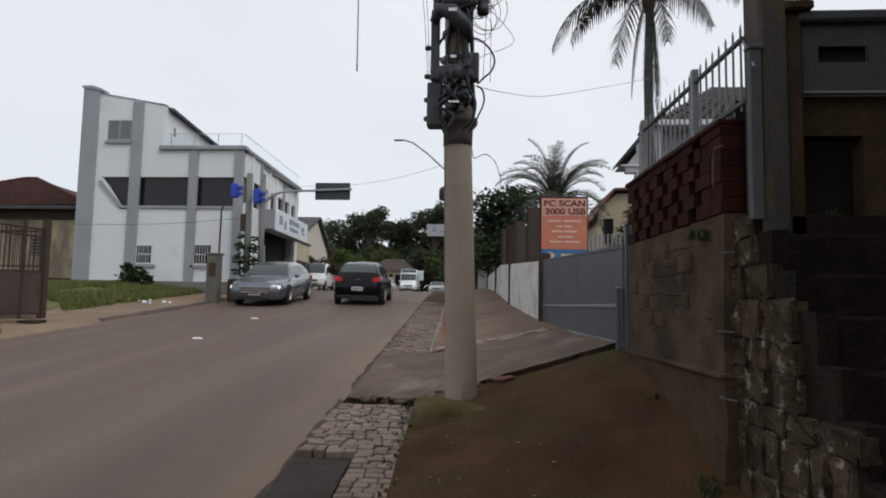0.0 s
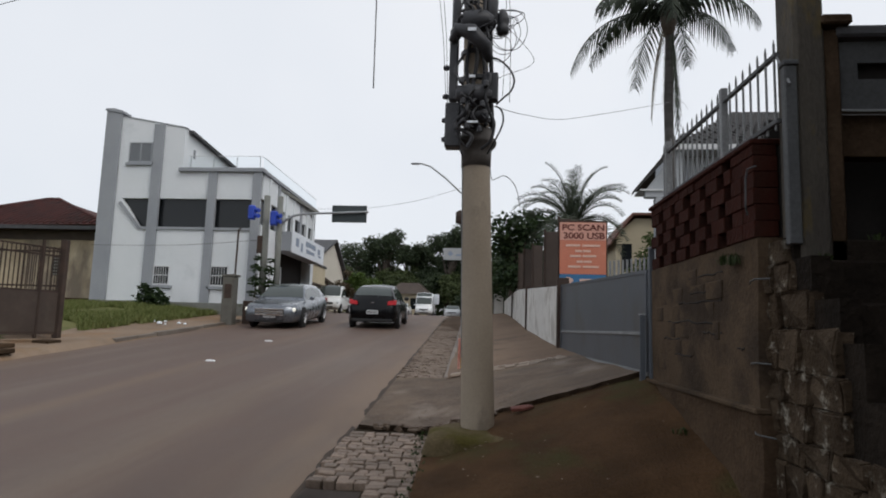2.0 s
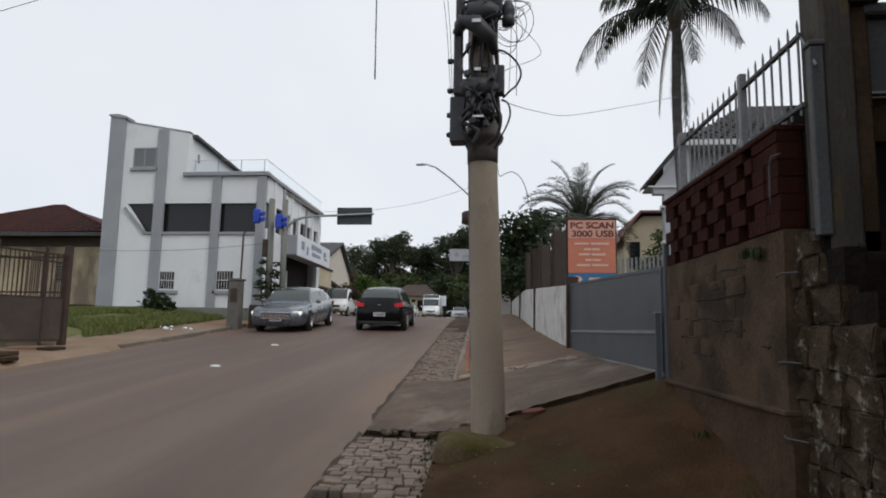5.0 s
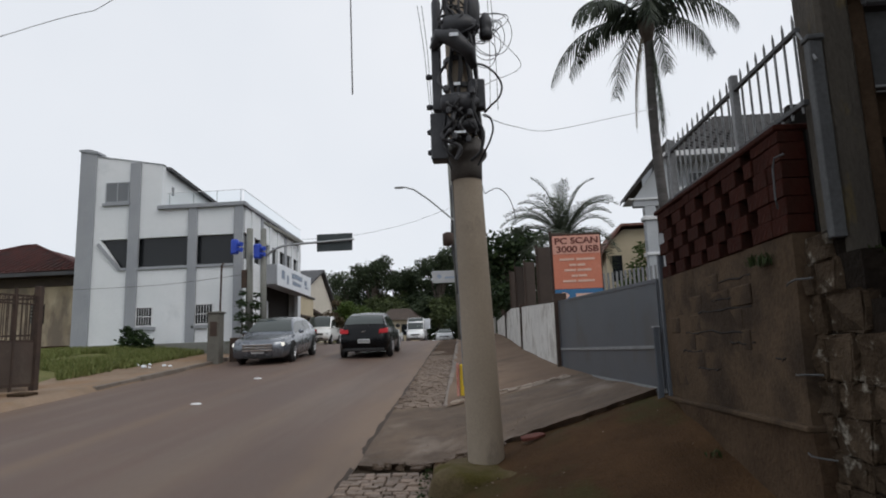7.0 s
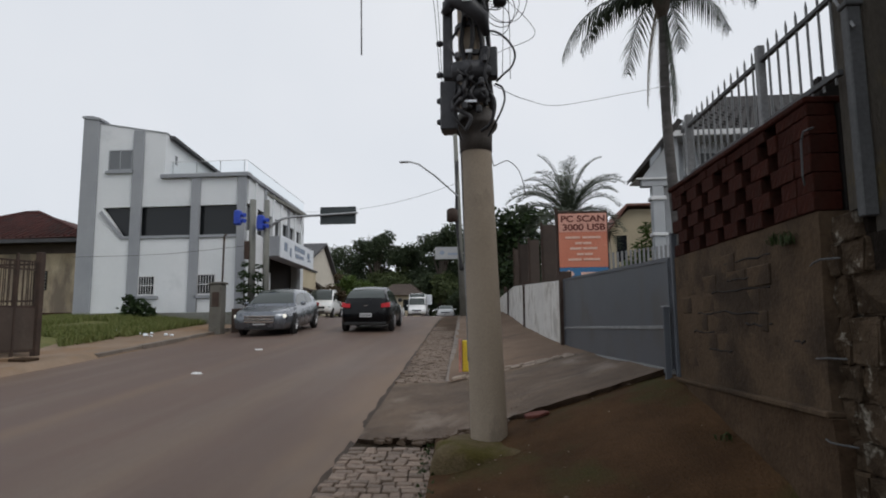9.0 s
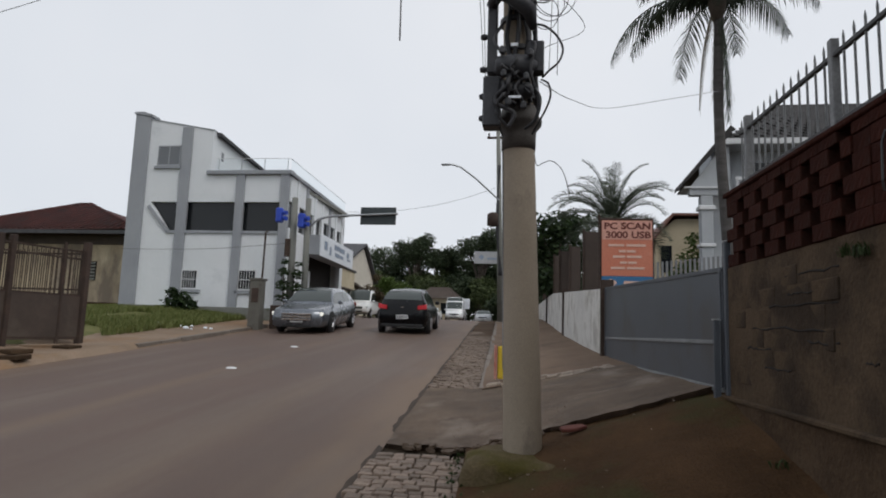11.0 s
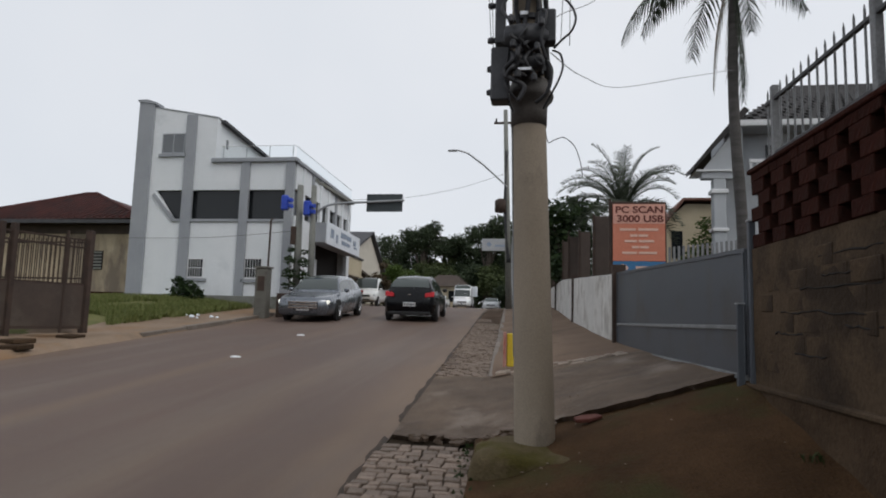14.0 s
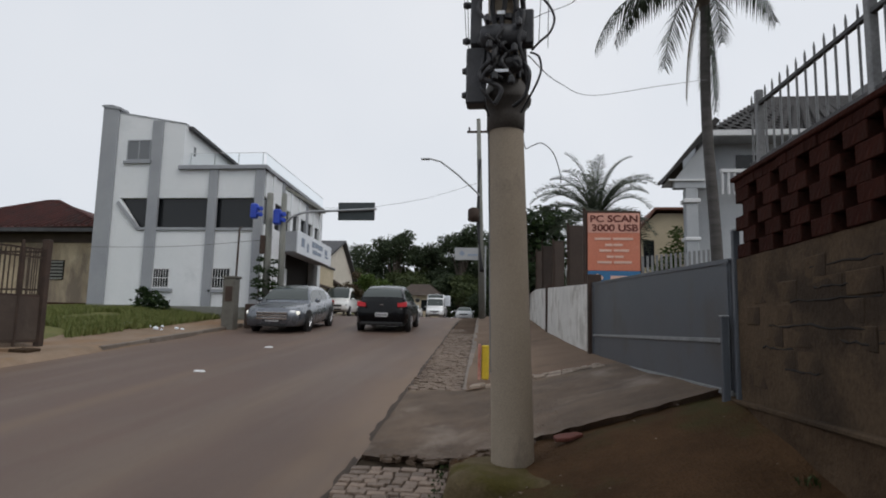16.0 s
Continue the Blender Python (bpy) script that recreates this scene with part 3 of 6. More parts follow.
def side_x(y, out=0.0):
    return -10.17 + SIDE * (y - FY) + out


# walls of the front, left open at the window band
# one sheet of wall with the window band cut out of it
bm = bmesh.new()
outer = [(-17.3, 1.9), (-10.3, 1.9), (-10.3, 5.1), (-15.48, 5.1), (-16.38, 6.34), (-10.3, 6.34), (-10.3, 7.6), (-13.73, 7.6), (-13.73, 9.46), (-17.3, 10.1)]
bm = prism([(x, FY, z) for x, z in outer], (0, 0.25, 0), 0, bm)
part("front_wall", bm, WHITE_PAINT, wb)
# upper side wall and the back
part("upper_side_wall", prism([(-13.73, FY + 0.25, 7.6), (-13.73 + SIDE * 9, FY + 9, 7.6), (-13.73 + SIDE * 9, FY + 9, 8.9), (-13.73, FY + 0.25, 9.44)], (-0.2, 0, 0)), WHITE_PAINT, wb)
bm = box(-17.3, -13.9, 34.6, 34.8, 1.9, 9.3)
bm = box(-17.3, -17.1, FY + 0.25, 34.6, 1.9, 9.6, 0, bm)
part("back_wall", bm, WHITE_PAINT, wb)
roof = part("upper_roof", prism([(-13.5, FY + 0.26, 9.3), (-13.5 + SIDE * 9.5, FY + 9.4, 8.8), (-17.0, FY + 9.4, 9.3), (-17.0, FY + 0.26, 9.75)], (0, 0, 0.13)), ROOF_DARK, wb, "dark sloping roof edge")
# grey columns, cornices, plinth
for x0, x1, z1 in ((-17.4, -16.68, 10.24), (-15.12, -14.66, 9.62), (-12.5, -12.12, 7.52), (-10.52, -10.15, 7.52)):
    part("column", facade(x0, x1, 1.9, z1, -0.1, 0.05, 0.015), GREY_PAINT, wb, "grey painted column")
part("parapet_cap", prism([(-17.45, FY - 0.14, 10.24), (-16.6, FY - 0.14, 10.1), (-16.6, FY - 0.14, 10.2), (-17.0, FY - 0.14, 10.32), (-17.45, FY - 0.14, 10.32)], (0, 0.6, 0)), GREY_PAINT, wb)
part("wall_cap", prism([(-16.66, FY - 0.03, 9.985), (-13.7, FY - 0.03, 9.455), (-13.7, FY - 0.03, 9.5), (-16.66, FY - 0.03, 10.03)], (0, 0.3, 0)), GREY_PAINT, wb, "thin grey wall capping")
part("cornice", facade(-13.85, -10.05, 7.5, 7.68, -0.16, 0.3, 0.02), GREY_PAINT, wb, "grey projecting cornice")
part("sill_band", facade(-15.5, -10.3, 4.98, 5.1, -0.07, 0.06, 0.01), GREY_PAINT, wb)
part("sill_band", prism([(-15.5, FY - 0.07, 4.98), (-15.42, FY - 0.07, 5.1), (-16.4, FY - 0.07, 6.2), (-16.5, FY - 0.07, 6.1)], (0, 0.12, 0)), GREY_PAINT, wb)
part("plinth", facade(-17.42, -10.1, 1.4, 1.92, -0.12, 0.1, 0.02), PLINTH, wb, "dark weathered plinth")
# dark window band
bm = prism([(-16.38, FY + 0.16, 6.34), (-15.48, FY + 0.16, 5.1), (-10.4, FY + 0.16, 5.1), (-10.4, FY + 0.16, 6.34)], (0, 0.03, 0))
part("window_band", bm, WINDOW_DARK, wb, "recessed dark window band")



def small_window(x0, x1, z0, z1, panes, bars):
    win = part("window", facade(x0, x1, z0, z1, -0.012, -0.004), WINDOW_GREY if not bars else WINDOW_DARK, wb)
    frame_bm = None
    for a, b, c, d in ((x0 - 0.05, x1 + 0.05, z0 - 0.05, z0), (x0 - 0.05, x1 + 0.05, z1, z1 + 0.05), (x0 - 0.05, x0, z0, z1), (x1, x1 + 0.05, z0, z1)):
        frame_bm = facade(a, b, c, d, -0.03, 0.0, 0, frame_bm)
    for i in range(1, panes):
        x = x0 + (x1 - x0) * i / panes
        frame_bm = facade(x - 0.025, x + 0.025, z0, z1, -0.03, -0.012, 0, frame_bm)
    part("frame", frame_bm, FRAME_WHITE if bars else GREY_PAINT, win)
    if bars:
        for i in range(1, 6):
            x = x0 + (x1 - x0) * i / 6
            part("bar", tube([(x, FY - 0.05, z0 - 0.02), (x, FY - 0.05, z1 + 0.02)], 0.01, 6), FRAME_WHITE, win)
        part("crossbar", facade(x0, x1, (z0 + z1) / 2 - 0.015, (z0 + z1) / 2 + 0.015, -0.07, -0.035), FRAME_WHITE, win)
    part("sill", facade(x0 - 0.15, x1 + 0.2, z0 - 0.2, z0 - 0.07, -0.1, 0.02, 0.01), GREY_PAINT, win)


small_window(-16.18, -15.22, 7.98, 8.76, 2, False)
small_window(-14.62, -13.98, 2.68, 3.4, 1, True)
small_window(-12.1, -11.4, 2.68, 3.44, 1, True)
# the side along the street
bm = None
for y0, y1, z0, z1 in ((FY + 0.25, 35.2, 6.42, 7.6), (FY + 0.25, 35.2, 4.9, 5.3), (FY + 0.25, 29.0, 1.6, 4.9), (34.6, 35.2, 1.6, 7.0)):
    y = (y0 + y1) / 2
    bm = box(side_x(y) - 0.2, side_x(y), y0, y1, z0, z1, 0, bm, skew=SIDE)
part("side_wall", bm, WHITE_PAINT, wb)
ymid = 30.5
part("side_window_band", box(side_x(ymid) - 0.16, side_x(ymid) - 0.12, FY + 0.3, 35.0, 5.3, 6.42, 0, None, SIDE), WINDOW_DARK, wb, "dark upper windows")
for y in lin(26.9, 34.6, 6):
    part("side_pier", box(side_x(y) - 0.1, side_x(y) + 0.06, y - 0.14, y + 0.14, 4.9, 7.5, 0.01), WHITE_PAINT if round(y) % 2 else GREY_PAINT, wb)
# the garage's inner shade is a near-black sheet, not an open room
part("garage_opening", box(side_x(32) - 0.7, side_x(32) - 0.6, 29.0, 35.1, 1.6, 4.9, 0, None, SIDE), GAP_SHADE, wb, "near-black sheet for the shade in the garage entrance")
part("side_cornice", box(side_x(30.6) - 0.2, side_x(30.6) + 0.12, FY - 0.1, 35.3, 7.5, 7.66, 0.015, None, SIDE), GREY_PAINT, wb)
part("terrace_floor", box(-13.6, -10.3, FY + 0.3, 34.5, 7.3, 7.45), PLINTH, wb)
part("inner_floor", box(-17.1, -10.9, FY + 0.25, 35, 4.9, 5.05), PLINTH, wb)
part("far_end_wall", box(-14.1, side_x(35.1) - 0.2, 34.9, 35.1, 1.6, 7.4), WHITE_PAINT, wb)
for y0, y1, z1 in ((29.02, 29.5, 4.3), (29.9, 30.6, 3.9)):
    part("entrance_panel", box(side_x(y0) - 0.55, side_x(y0) - 0.45, y0, y1, 1.6, z1), WHITE_PAINT, wb)
part("inner_wall", box(-17.1, -10.9, 29.0, 29.2, 5.05, 7.3), GREY_PAINT, wb)
canopy = part("canopy", box(side_x(31.2) - 0.05, side_x(31.2) + 0.74, 28.1, 34.3, 4.45, 5.35, 0.02, None, SIDE), GREY_PAINT, wb, "grey canopy over the entrance")
sign_face = part("shop_sign", box(side_x(31.2) + 0.75, side_x(31.2) + 0.8, 28.1, 34.3, 4.4, 5.4, 0.008, None, SIDE), SIGN_WHITE, wb, "long white shop sign with grey-blue lettering")
for y0, y1, z0, z1 in ((28.7, 29.2, 4.75, 5.15), (29.6, 29.9, 4.6, 5.0), (30.45, 30.9, 4.95, 5.22), (30.98, 31.5, 4.98, 5.22), (31.58, 32.4, 4.96, 5.2), (30.6, 31.3, 4.64, 4.84), (31.38, 32.2, 4.66, 4.82), (32.9, 33.4, 4.85, 5.12), (33.0, 33.65, 4.7, 4.8)):
    part("lettering", box(side_x((y0 + y1) / 2) + 0.8, side_x((y0 + y1) / 2) + 0.812, y0, y1, z0, z1, 0, None, SIDE), SIGN_GREYBLUE, sign_face)
# glass balustrade on the terrace
rail = part("balustrade", box(-13.5, -10.25, FY + 0.02, FY + 0.03, 7.7, 8.2), RAIL_GLASS, wb, "clear glass balustrade")
part("balustrade", box(side_x(30.4) + 0.02, side_x(30.4) + 0.03, FY + 0.05, 35, 7.7, 8.2, 0, None, SIDE), RAIL_GLASS, wb, "clear glass balustrade")
part("handrail", tube([(-13.5, FY + 0.025, 8.22), (-10.2, FY + 0.025, 8.22), (side_x(35) + 0.025, 35, 8.22)], 0.012, 6), FRAME_WHITE, wb)
for x in lin(-13.4, -10.3, 3):
    part("baluster", tube([(x, FY + 0.04, 7.66), (x, FY + 0.04, 8.2)], 0.015, 6), STEEL, wb)
part("side_small_window", box(-13.73 - 0.02 + SIDE * 0.9, -13.715 + SIDE * 0.9, 26.45, 26.8, 8.35, 8.75), WINDOW_GREY, wb)

# ---- ochre house with the red roof, set back beyond the white building ----
oh = thing("ochre_house", "low house with stained ochre walls and red hipped roof", "house", (-24.0, 33.0, 1.6))
part("wall", box(-30.0, -20.05, 30.0, 30.2, 1.4, 5.45), OCHRE, oh)
part("wall", box(-20.25, -20.05, 30.2, 37.0, 1.4, 5.45), OCHRE, oh)
part("base_course", box(-30.05, -20.0, 29.92, 30.0, 1.3, 2.1, 0.01), BRICK, oh, "dark reddish base course")
bm = bmesh.new()
pts = [(-31.0, 29.0, 5.5), (-19.2, 29.0, 5.7), (-19.2, 39.0, 5.7), (-31.0, 39.0, 5.5), (-25.9, 33.5, 7.75), (-25.2, 33.5, 7.75)]
vs = [bm.verts.new(p) for p in pts]
for f in ((0, 1, 5, 4), (1, 2, 5), (2, 3, 4, 5), (3, 0, 4), (3, 2, 1, 0)):
    bm.faces.new([vs[i] for i in f])
part("roof", bm, TILE_RED, oh, "weathered dark red tiled roof")
for (ax, ay, az), (bx, by, bz) in ((pts[1], pts[5]), (pts[0], pts[4]), (pts[4], pts[5])):
    part("ridge_tile", tube([(ax, ay, az + 0.04), (bx, by, bz + 0.04)], 0.09, 6), TILE_RED, oh)
for i in range(34):
    f = (i + 0.5) / 34
    x = -31.0 + 11.8 * f
    g = min(1.0, (x + 31.0) / 5.1, (-19.2 - x) / 6.0)
    part("tile_rib", tube([(x, 29.0, 5.56 + 0.2 * f), (x, 29.0 + 4.5 * g, 5.56 + 0.2 * f + 2.2 * g)], 0.045, 5), TILE_RED, oh)
part("eave_board", box(-30.9, -19.25, 28.98, 29.04, 5.42, 5.6), ROOF_DARK, oh)
# eave shadow on the upper wall, put in as a dark strip
part("eave_boarding", box(-30.0, -20.05, 29.93, 29.99, 5.0, 5.45, 0.01), BROWN_SHEET, oh, "dark strip standing in for the shade under the eave")
louvre = part("louvred_window", box(-22.55, -21.85, 29.95, 29.99, 3.2, 4.15), GAP_SHADE, oh)
for z in lin(3.22, 4.02, 5):
    part("slat", prism([(-22.52, 29.92, z), (-22.52, 29.96, z + 0.12), (-22.52, 29.965, z + 0.12), (-22.52, 29.925, z)], (0.64, 0, 0)), PLINTH, louvre)


# ---- utility pole ----
PX, PY, PZ = 0.055, 6.36, 0.2
pole = thing("utility_pole", "tapered grey concrete utility pole with black cable bundles", "pole", (PX, PY, PZ))
LEANX, LEANY = -0.029, 0.01


def on_pole(z, dx=0.0, dy=0.0):
    h = z - PZ
    return (PX + LEANX * h + dx, PY + LEANY * h + dy, z)


def pole_r(z):
    return 0.163 - 0.0095 * (z - PZ)


zs = lin(PZ - 0.3, 9.0, 24)
part("shaft", tube([on_pole(z) for z in zs], [pole_r(z) for z in zs], 28), POLE_CONCRETE, pole, smooth=True)
bm = lathe([(0.46, -0.35), (0.455, -0.1), (0.45, 0.03), (0.435, 0.075), (0.38, 0.098), (0.26, 0.112), (0.15, 0.12)], (0, 0, 0), 40)
for v in bm.verts:
    r = math.hypot(v.co.x, v.co.y)
    if r > 0.01:
        c, s = v.co.x / r, v.co.y / r
        f = 1 / (abs(c) ** 5 + abs(s) ** 5) ** 0.2 if r > 0.2 else 1.0
        f *= 1 + 0.12 * noise.noise(Vector((c * 2, s * 2, v.co.z * 4)))
        v.co.x, v.co.y, v.co.z = v.co.x * f * 0.95, v.co.y * f, v.co.z + 0.03 * noise.noise(v.co * 5)
    v.co += Vector((PX - 0.03, PY - 0.12, PZ - 0.075))
single("pole_footing", bm, MOSS_CONCRETE, "mossy concrete mound round the pole foot", "footing", smooth=True)

# ---- billboard ----
bb = thing("billboard", "faded orange advertising board with blue footer", "billboard", (1.92, 14.05, 2.1))
part("face", box(1.42, 2.41, 14.0, 14.03, 2.42, 3.55, 0.004), SIGN_ORANGE, bb)
part("footer", box(1.42, 2.41, 14.0, 14.03, 2.1, 2.416, 0.004), SIGN_BLUE, bb, "blue footer strip")
part("frame", box(1.38, 2.44, 14.035, 14.07, 2.05, 3.6, 0.006), RUST, bb)
for x in (1.55, 2.3):
    part("leg", box(x - 0.04, x + 0.04, 14.075, 14.14, 0.7, 3.3), RUST, bb)


def lettering(text, x, y, z, size, material, parent, width=None):
    cu = bpy.data.curves.new("lettering", "FONT")
    cu.body, cu.size, cu.extrude, cu.offset = text, size, 0.002, 0.005
    tmp = new("lettering", cu)
    bpy.context.view_layer.update()
    me = bpy.data.meshes.new_from_object(tmp.evaluated_get(bpy.context.evaluated_depsgraph_get()))
    bpy.data.objects.remove(tmp)
    bm = bmesh.new()
    bm.from_mesh(me)
    bpy.data.meshes.remove(me)
    xs = [v.co.x for v in bm.verts]
    k = width / (max(xs) - min(xs)) if width else 1.0
    x0 = min(xs)
    for v in bm.verts:
        v.co = Vector((x + (v.co.x - x0) * k, y - 0.009 - v.co.z, z + v.co.y))
    return part("lettering", bm, material, parent)


part("title_strip", box(1.425, 2.405, 13.994, 13.999, 3.16, 3.545), mat("pale_pink_print", (0.58, 0.3, 0.23), (0.63, 0.35, 0.28), 0.9, 0.6, 0.05, 40), bb, "paler head of the board")
lettering("PC SCAN", 1.47, 14.0, 3.375, 0.185, SIGN_TEXT, bb, 0.9)
lettering("3000 USB", 1.5, 14.0, 3.195, 0.185, SIGN_TEXT, bb, 0.88)
for z, x0, x1 in ((3.02, 1.55, 2.28), (2.9, 1.75, 2.08), (2.79, 1.64, 2.2), (2.67, 1.78, 2.1), (2.56, 1.6, 2.25)):
    for a, b in ((x0, x0 + (x1 - x0) * 0.42), (x0 + (x1 - x0) * 0.48, x1)):
        part("text_bar", box(a, b, 13.992, 13.999, z, z + 0.045), SIGN_PALE, bb)
part("emblem", prism([(1.52, 13.992, 2.33), (1.6, 13.992, 2.36), (1.68, 13.992, 2.33), (1.72, 13.992, 2.28), (1.6, 13.992, 2.17), (1.49, 13.992, 2.28)], (0, 0.007, 0)), SIGN_PALE, bb)
part("text_bar", box(1.85, 2.35, 13.992, 13.999, 2.2, 2.32), SIGN_PALE, bb)


# ---- brick lattice, fence and stone stair on the near wall ----
LAT_Y0, LAT_Y1 = 4.05, 6.32
# backing coloured near-black so the lattice holes read as shaded
part("lattice_backing", wall_box(LAT_Y0, LAT_Y1, 1.78, 2.36, WALL_U + 0.155, WALL_U + 0.22), GAP_SHADE, boundary_wall, "near-black backing for the shade in the lattice holes")
random.seed(4)
PITCH, HOLE, COURSE = 0.178, 0.134, 0.102
brick_mesh = {}


def brick(y0, y1, z0, z1, kind):
    """Bricks of one size share a mesh."""
    if kind not in brick_mesh:
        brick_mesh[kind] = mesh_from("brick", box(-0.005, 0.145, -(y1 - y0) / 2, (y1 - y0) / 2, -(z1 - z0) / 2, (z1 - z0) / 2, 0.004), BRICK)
    ob = new("brick", brick_mesh[kind])
    ob.parent = boundary_wall
    y = (y0 + y1) / 2
    ob.matrix_basis = pose(wx(y) + random.uniform(-0.006, 0.006), y, (z0 + z1) / 2, 0, random.uniform(-1, 1), 3.1 + random.uniform(-1.2, 1.2))


for r in range(6):
    z0 = 1.784 + r * COURSE
    z1 = min(z0 + COURSE - 0.003, 2.36)
    for y0, y1, kind in ((LAT_Y0, LAT_Y0 + 0.17, "half"), (LAT_Y0 + 0.173, LAT_Y0 + 0.343, "half")):
        brick(y0, y1, z0, z1, kind if r < 5 else "top_half")
    y0 = LAT_Y0 + 0.346 + (HOLE if r % 2 else 0)
    if r % 2 == 0:
        brick(y0, y0 + PITCH - HOLE + 0.06, z0, z1, "start")
        y0 += PITCH + 0.06
    while y0 < LAT_Y1 - 0.1:
        y1 = min(y0 + 2 * PITCH - HOLE, LAT_Y1)
        brick(y0, y1, z0, z1, ("top" if r > 4 else "lattice") if y1 < LAT_Y1 else "end%d" % r)
        if r > 4 and y1 + HOLE < LAT_Y1:
            brick(y1 + 0.003, y1 + HOLE - 0.003, z0, z1, "filler")
        y0 += 2 * PITCH
part("coping", wall_box(LAT_Y0, LAT_Y1 + 0.02, 2.362, 2.4, WALL_U - 0.02, WALL_U + 0.2, 0.008), BRICK, boundary_wall, "thin dark red coping")
block_mesh = mesh_from("block", box(-0.001, 0.02, -0.15, 0.15, -0.064, 0.064, 0.006), PLASTER)
for i, (y, z, s) in enumerate(((4.75, 1.5, 1), (5.08, 1.5, 1), (4.9, 1.36, 1), (5.25, 1.36, 1.1), (5.55, 1.36, 0.9), (4.78, 1.22, 0.8), (5.08, 1.22, 1), (5.42, 1.22, 1), (5.75, 1.22, 0.9),
                            (4.95, 1.08, 0.9), (5.3, 1.08, 1), (5.62, 1.08, 1), (5.9, 1.08, 0.7), (5.2, 1.62, 0.8), (5.55, 1.5, 0.9), (5.95, 0.94, 0.9), (5.6, 0.94, 0.8), (5.9, 1.5, 0.8), (6.05, 1.36, 0.7))):
    ob = new("block", block_mesh)
    ob.parent = boundary_wall
    ob.matrix_basis = pose(wx(y) - 0.004, y, z, random.uniform(-1.5, 1.5), 0, 3.1 + random.uniform(-1, 1)) @ Matrix.Diagonal((1, s, 1, 1))
for k, (ya, yb, z) in enumerate(((4.6, 5.25, 1.62), (4.85, 5.2, 1.5), (4.62, 5.5, 1.43), (4.6, 5.35, 1.29), (4.62, 4.95, 1.2), (5.3, 5.8, 1.29), (5.5, 5.9, 1.15), (5.2, 5.6, 1.02), (4.25, 4.4, 1.1))):
    pts = []
    for i in range(9):
        y = ya + (yb - ya) * i / 8
        pts.append((wx(y) + 0.001 - ripple(y, z, 2.0, 0.02), y, z + 0.018 * noise.noise(Vector((i * 0.8, k * 3.1, 0))) + (0.03 * (i - 8) / 8 if k == 3 else 0)))
    part("crack", tube(pts, [0.003 + 0.006 * random.random() for _ in pts], 5), GAP_SHADE, boundary_wall)
for z, y in ((1.5, 4.02), (1.02, 4.03), (0.62, 4.0)):
    part("rebar_hook", tube([(wx(y) - 0.02, y + 0.1, z), (wx(y) - 0.06, y - 0.02, z + 0.005), (wx(y) - 0.07, y - 0.12, z + 0.012), (wx(y) - 0.02, y - 0.2, z + 0.01)], 0.005, 6), DULL_STEEL, boundary_wall)

fence = thing("spiked_fence", "grey steel bar fence on the brick wall", "fence", (wx(5, 1.72), 5, 2.4))
FU = 1.72
part("bottom_rail", wall_box(3.86, 6.15, 2.435, 2.465, FU - 0.015, FU + 0.015, 0.003), DULL_STEEL, fence)
part("top_rail", wall_box(3.86, 6.15, 2.845, 2.872, FU - 0.015, FU + 0.015, 0.003), DULL_STEEL, fence)
for y in (4.68, 6.0):
    part("post", wall_box(y - 0.024, y + 0.024, 2.36, 2.96, FU - 0.024, FU + 0.024, 0.004), FENCE_STEEL, fence)
for y in lin(3.9, 6.12, 20):
    if abs(y - 4.68) > 0.05 and abs(y - 6.0) > 0.05:
        part("bar", tube([(wx(y, FU), y, 2.4), (wx(y, FU), y, 2.93), (wx(y, FU), y, 2.965)], [0.0075, 0.0075, 0.002], 6), FENCE_STEEL, fence)
part("brace", tube([(wx(3.88, FU), 3.88, 2.86), (wx(3.74, FU), 3.72, 2.62)], 0.008, 6), FENCE_STEEL, fence)
for y in (6.42, 6.34):
    gp = thing("gate_post", "slim grey steel gate post", "post", (wx(y, 1.6), y, 0.62), group="gate posts")
    h = 1.36 if y > 6.4 else 2.0
    part("post_tube", wall_box(y - 0.025, y + 0.025, 0.55, h, 1.56 if y > 6.4 else 1.63, 1.61 if y > 6.4 else 1.68, 0.005), GATE_METAL, gp)
    part("cap", wall_box(y - 0.03, y + 0.03, h, h + 0.012, 1.555 if y > 6.4 else 1.625, 1.615 if y > 6.4 else 1.685, 0.003), STEEL, gp)

STEPS = ((2.45, 0.2), (2.66, 0.42), (2.84, 0.65), (3.0, 0.88), (3.19, 1.14), (3.37, 1.36), (3.62, 1.6), (3.8, 1.74))
stair = thing("stone_stair", "dark rubble stone stair with stepped cheek", "stair", (2.3, 3.2, 0.0))
for i, (y, z) in enumerate(STEPS):
    y1 = STEPS[i + 1][0] + 0.03 if i + 1 < len(STEPS) else 4.6
    part("step", box(1.95, 3.1, y, y1, -0.3 if i < 2 else z - 0.5, z, 0.012), SHADED_STEP_STONE, stair)
prof = [(2.38, -0.4)]
for i, (y, z) in enumerate(STEPS):
    prof += [(y - 0.02, prof[-1][1] if i else -0.4), (y - 0.02, z + 0.02)]
prof += [(4.04, 1.74), (4.04, -0.4)]
part("cheek_core", prism([(wx(y, 1.735), y, z) for y, z in prof], (0.1, 0, 0)), SHADED_STEP_STONE, stair)
random.seed(11)
z = -0.15
row = 0
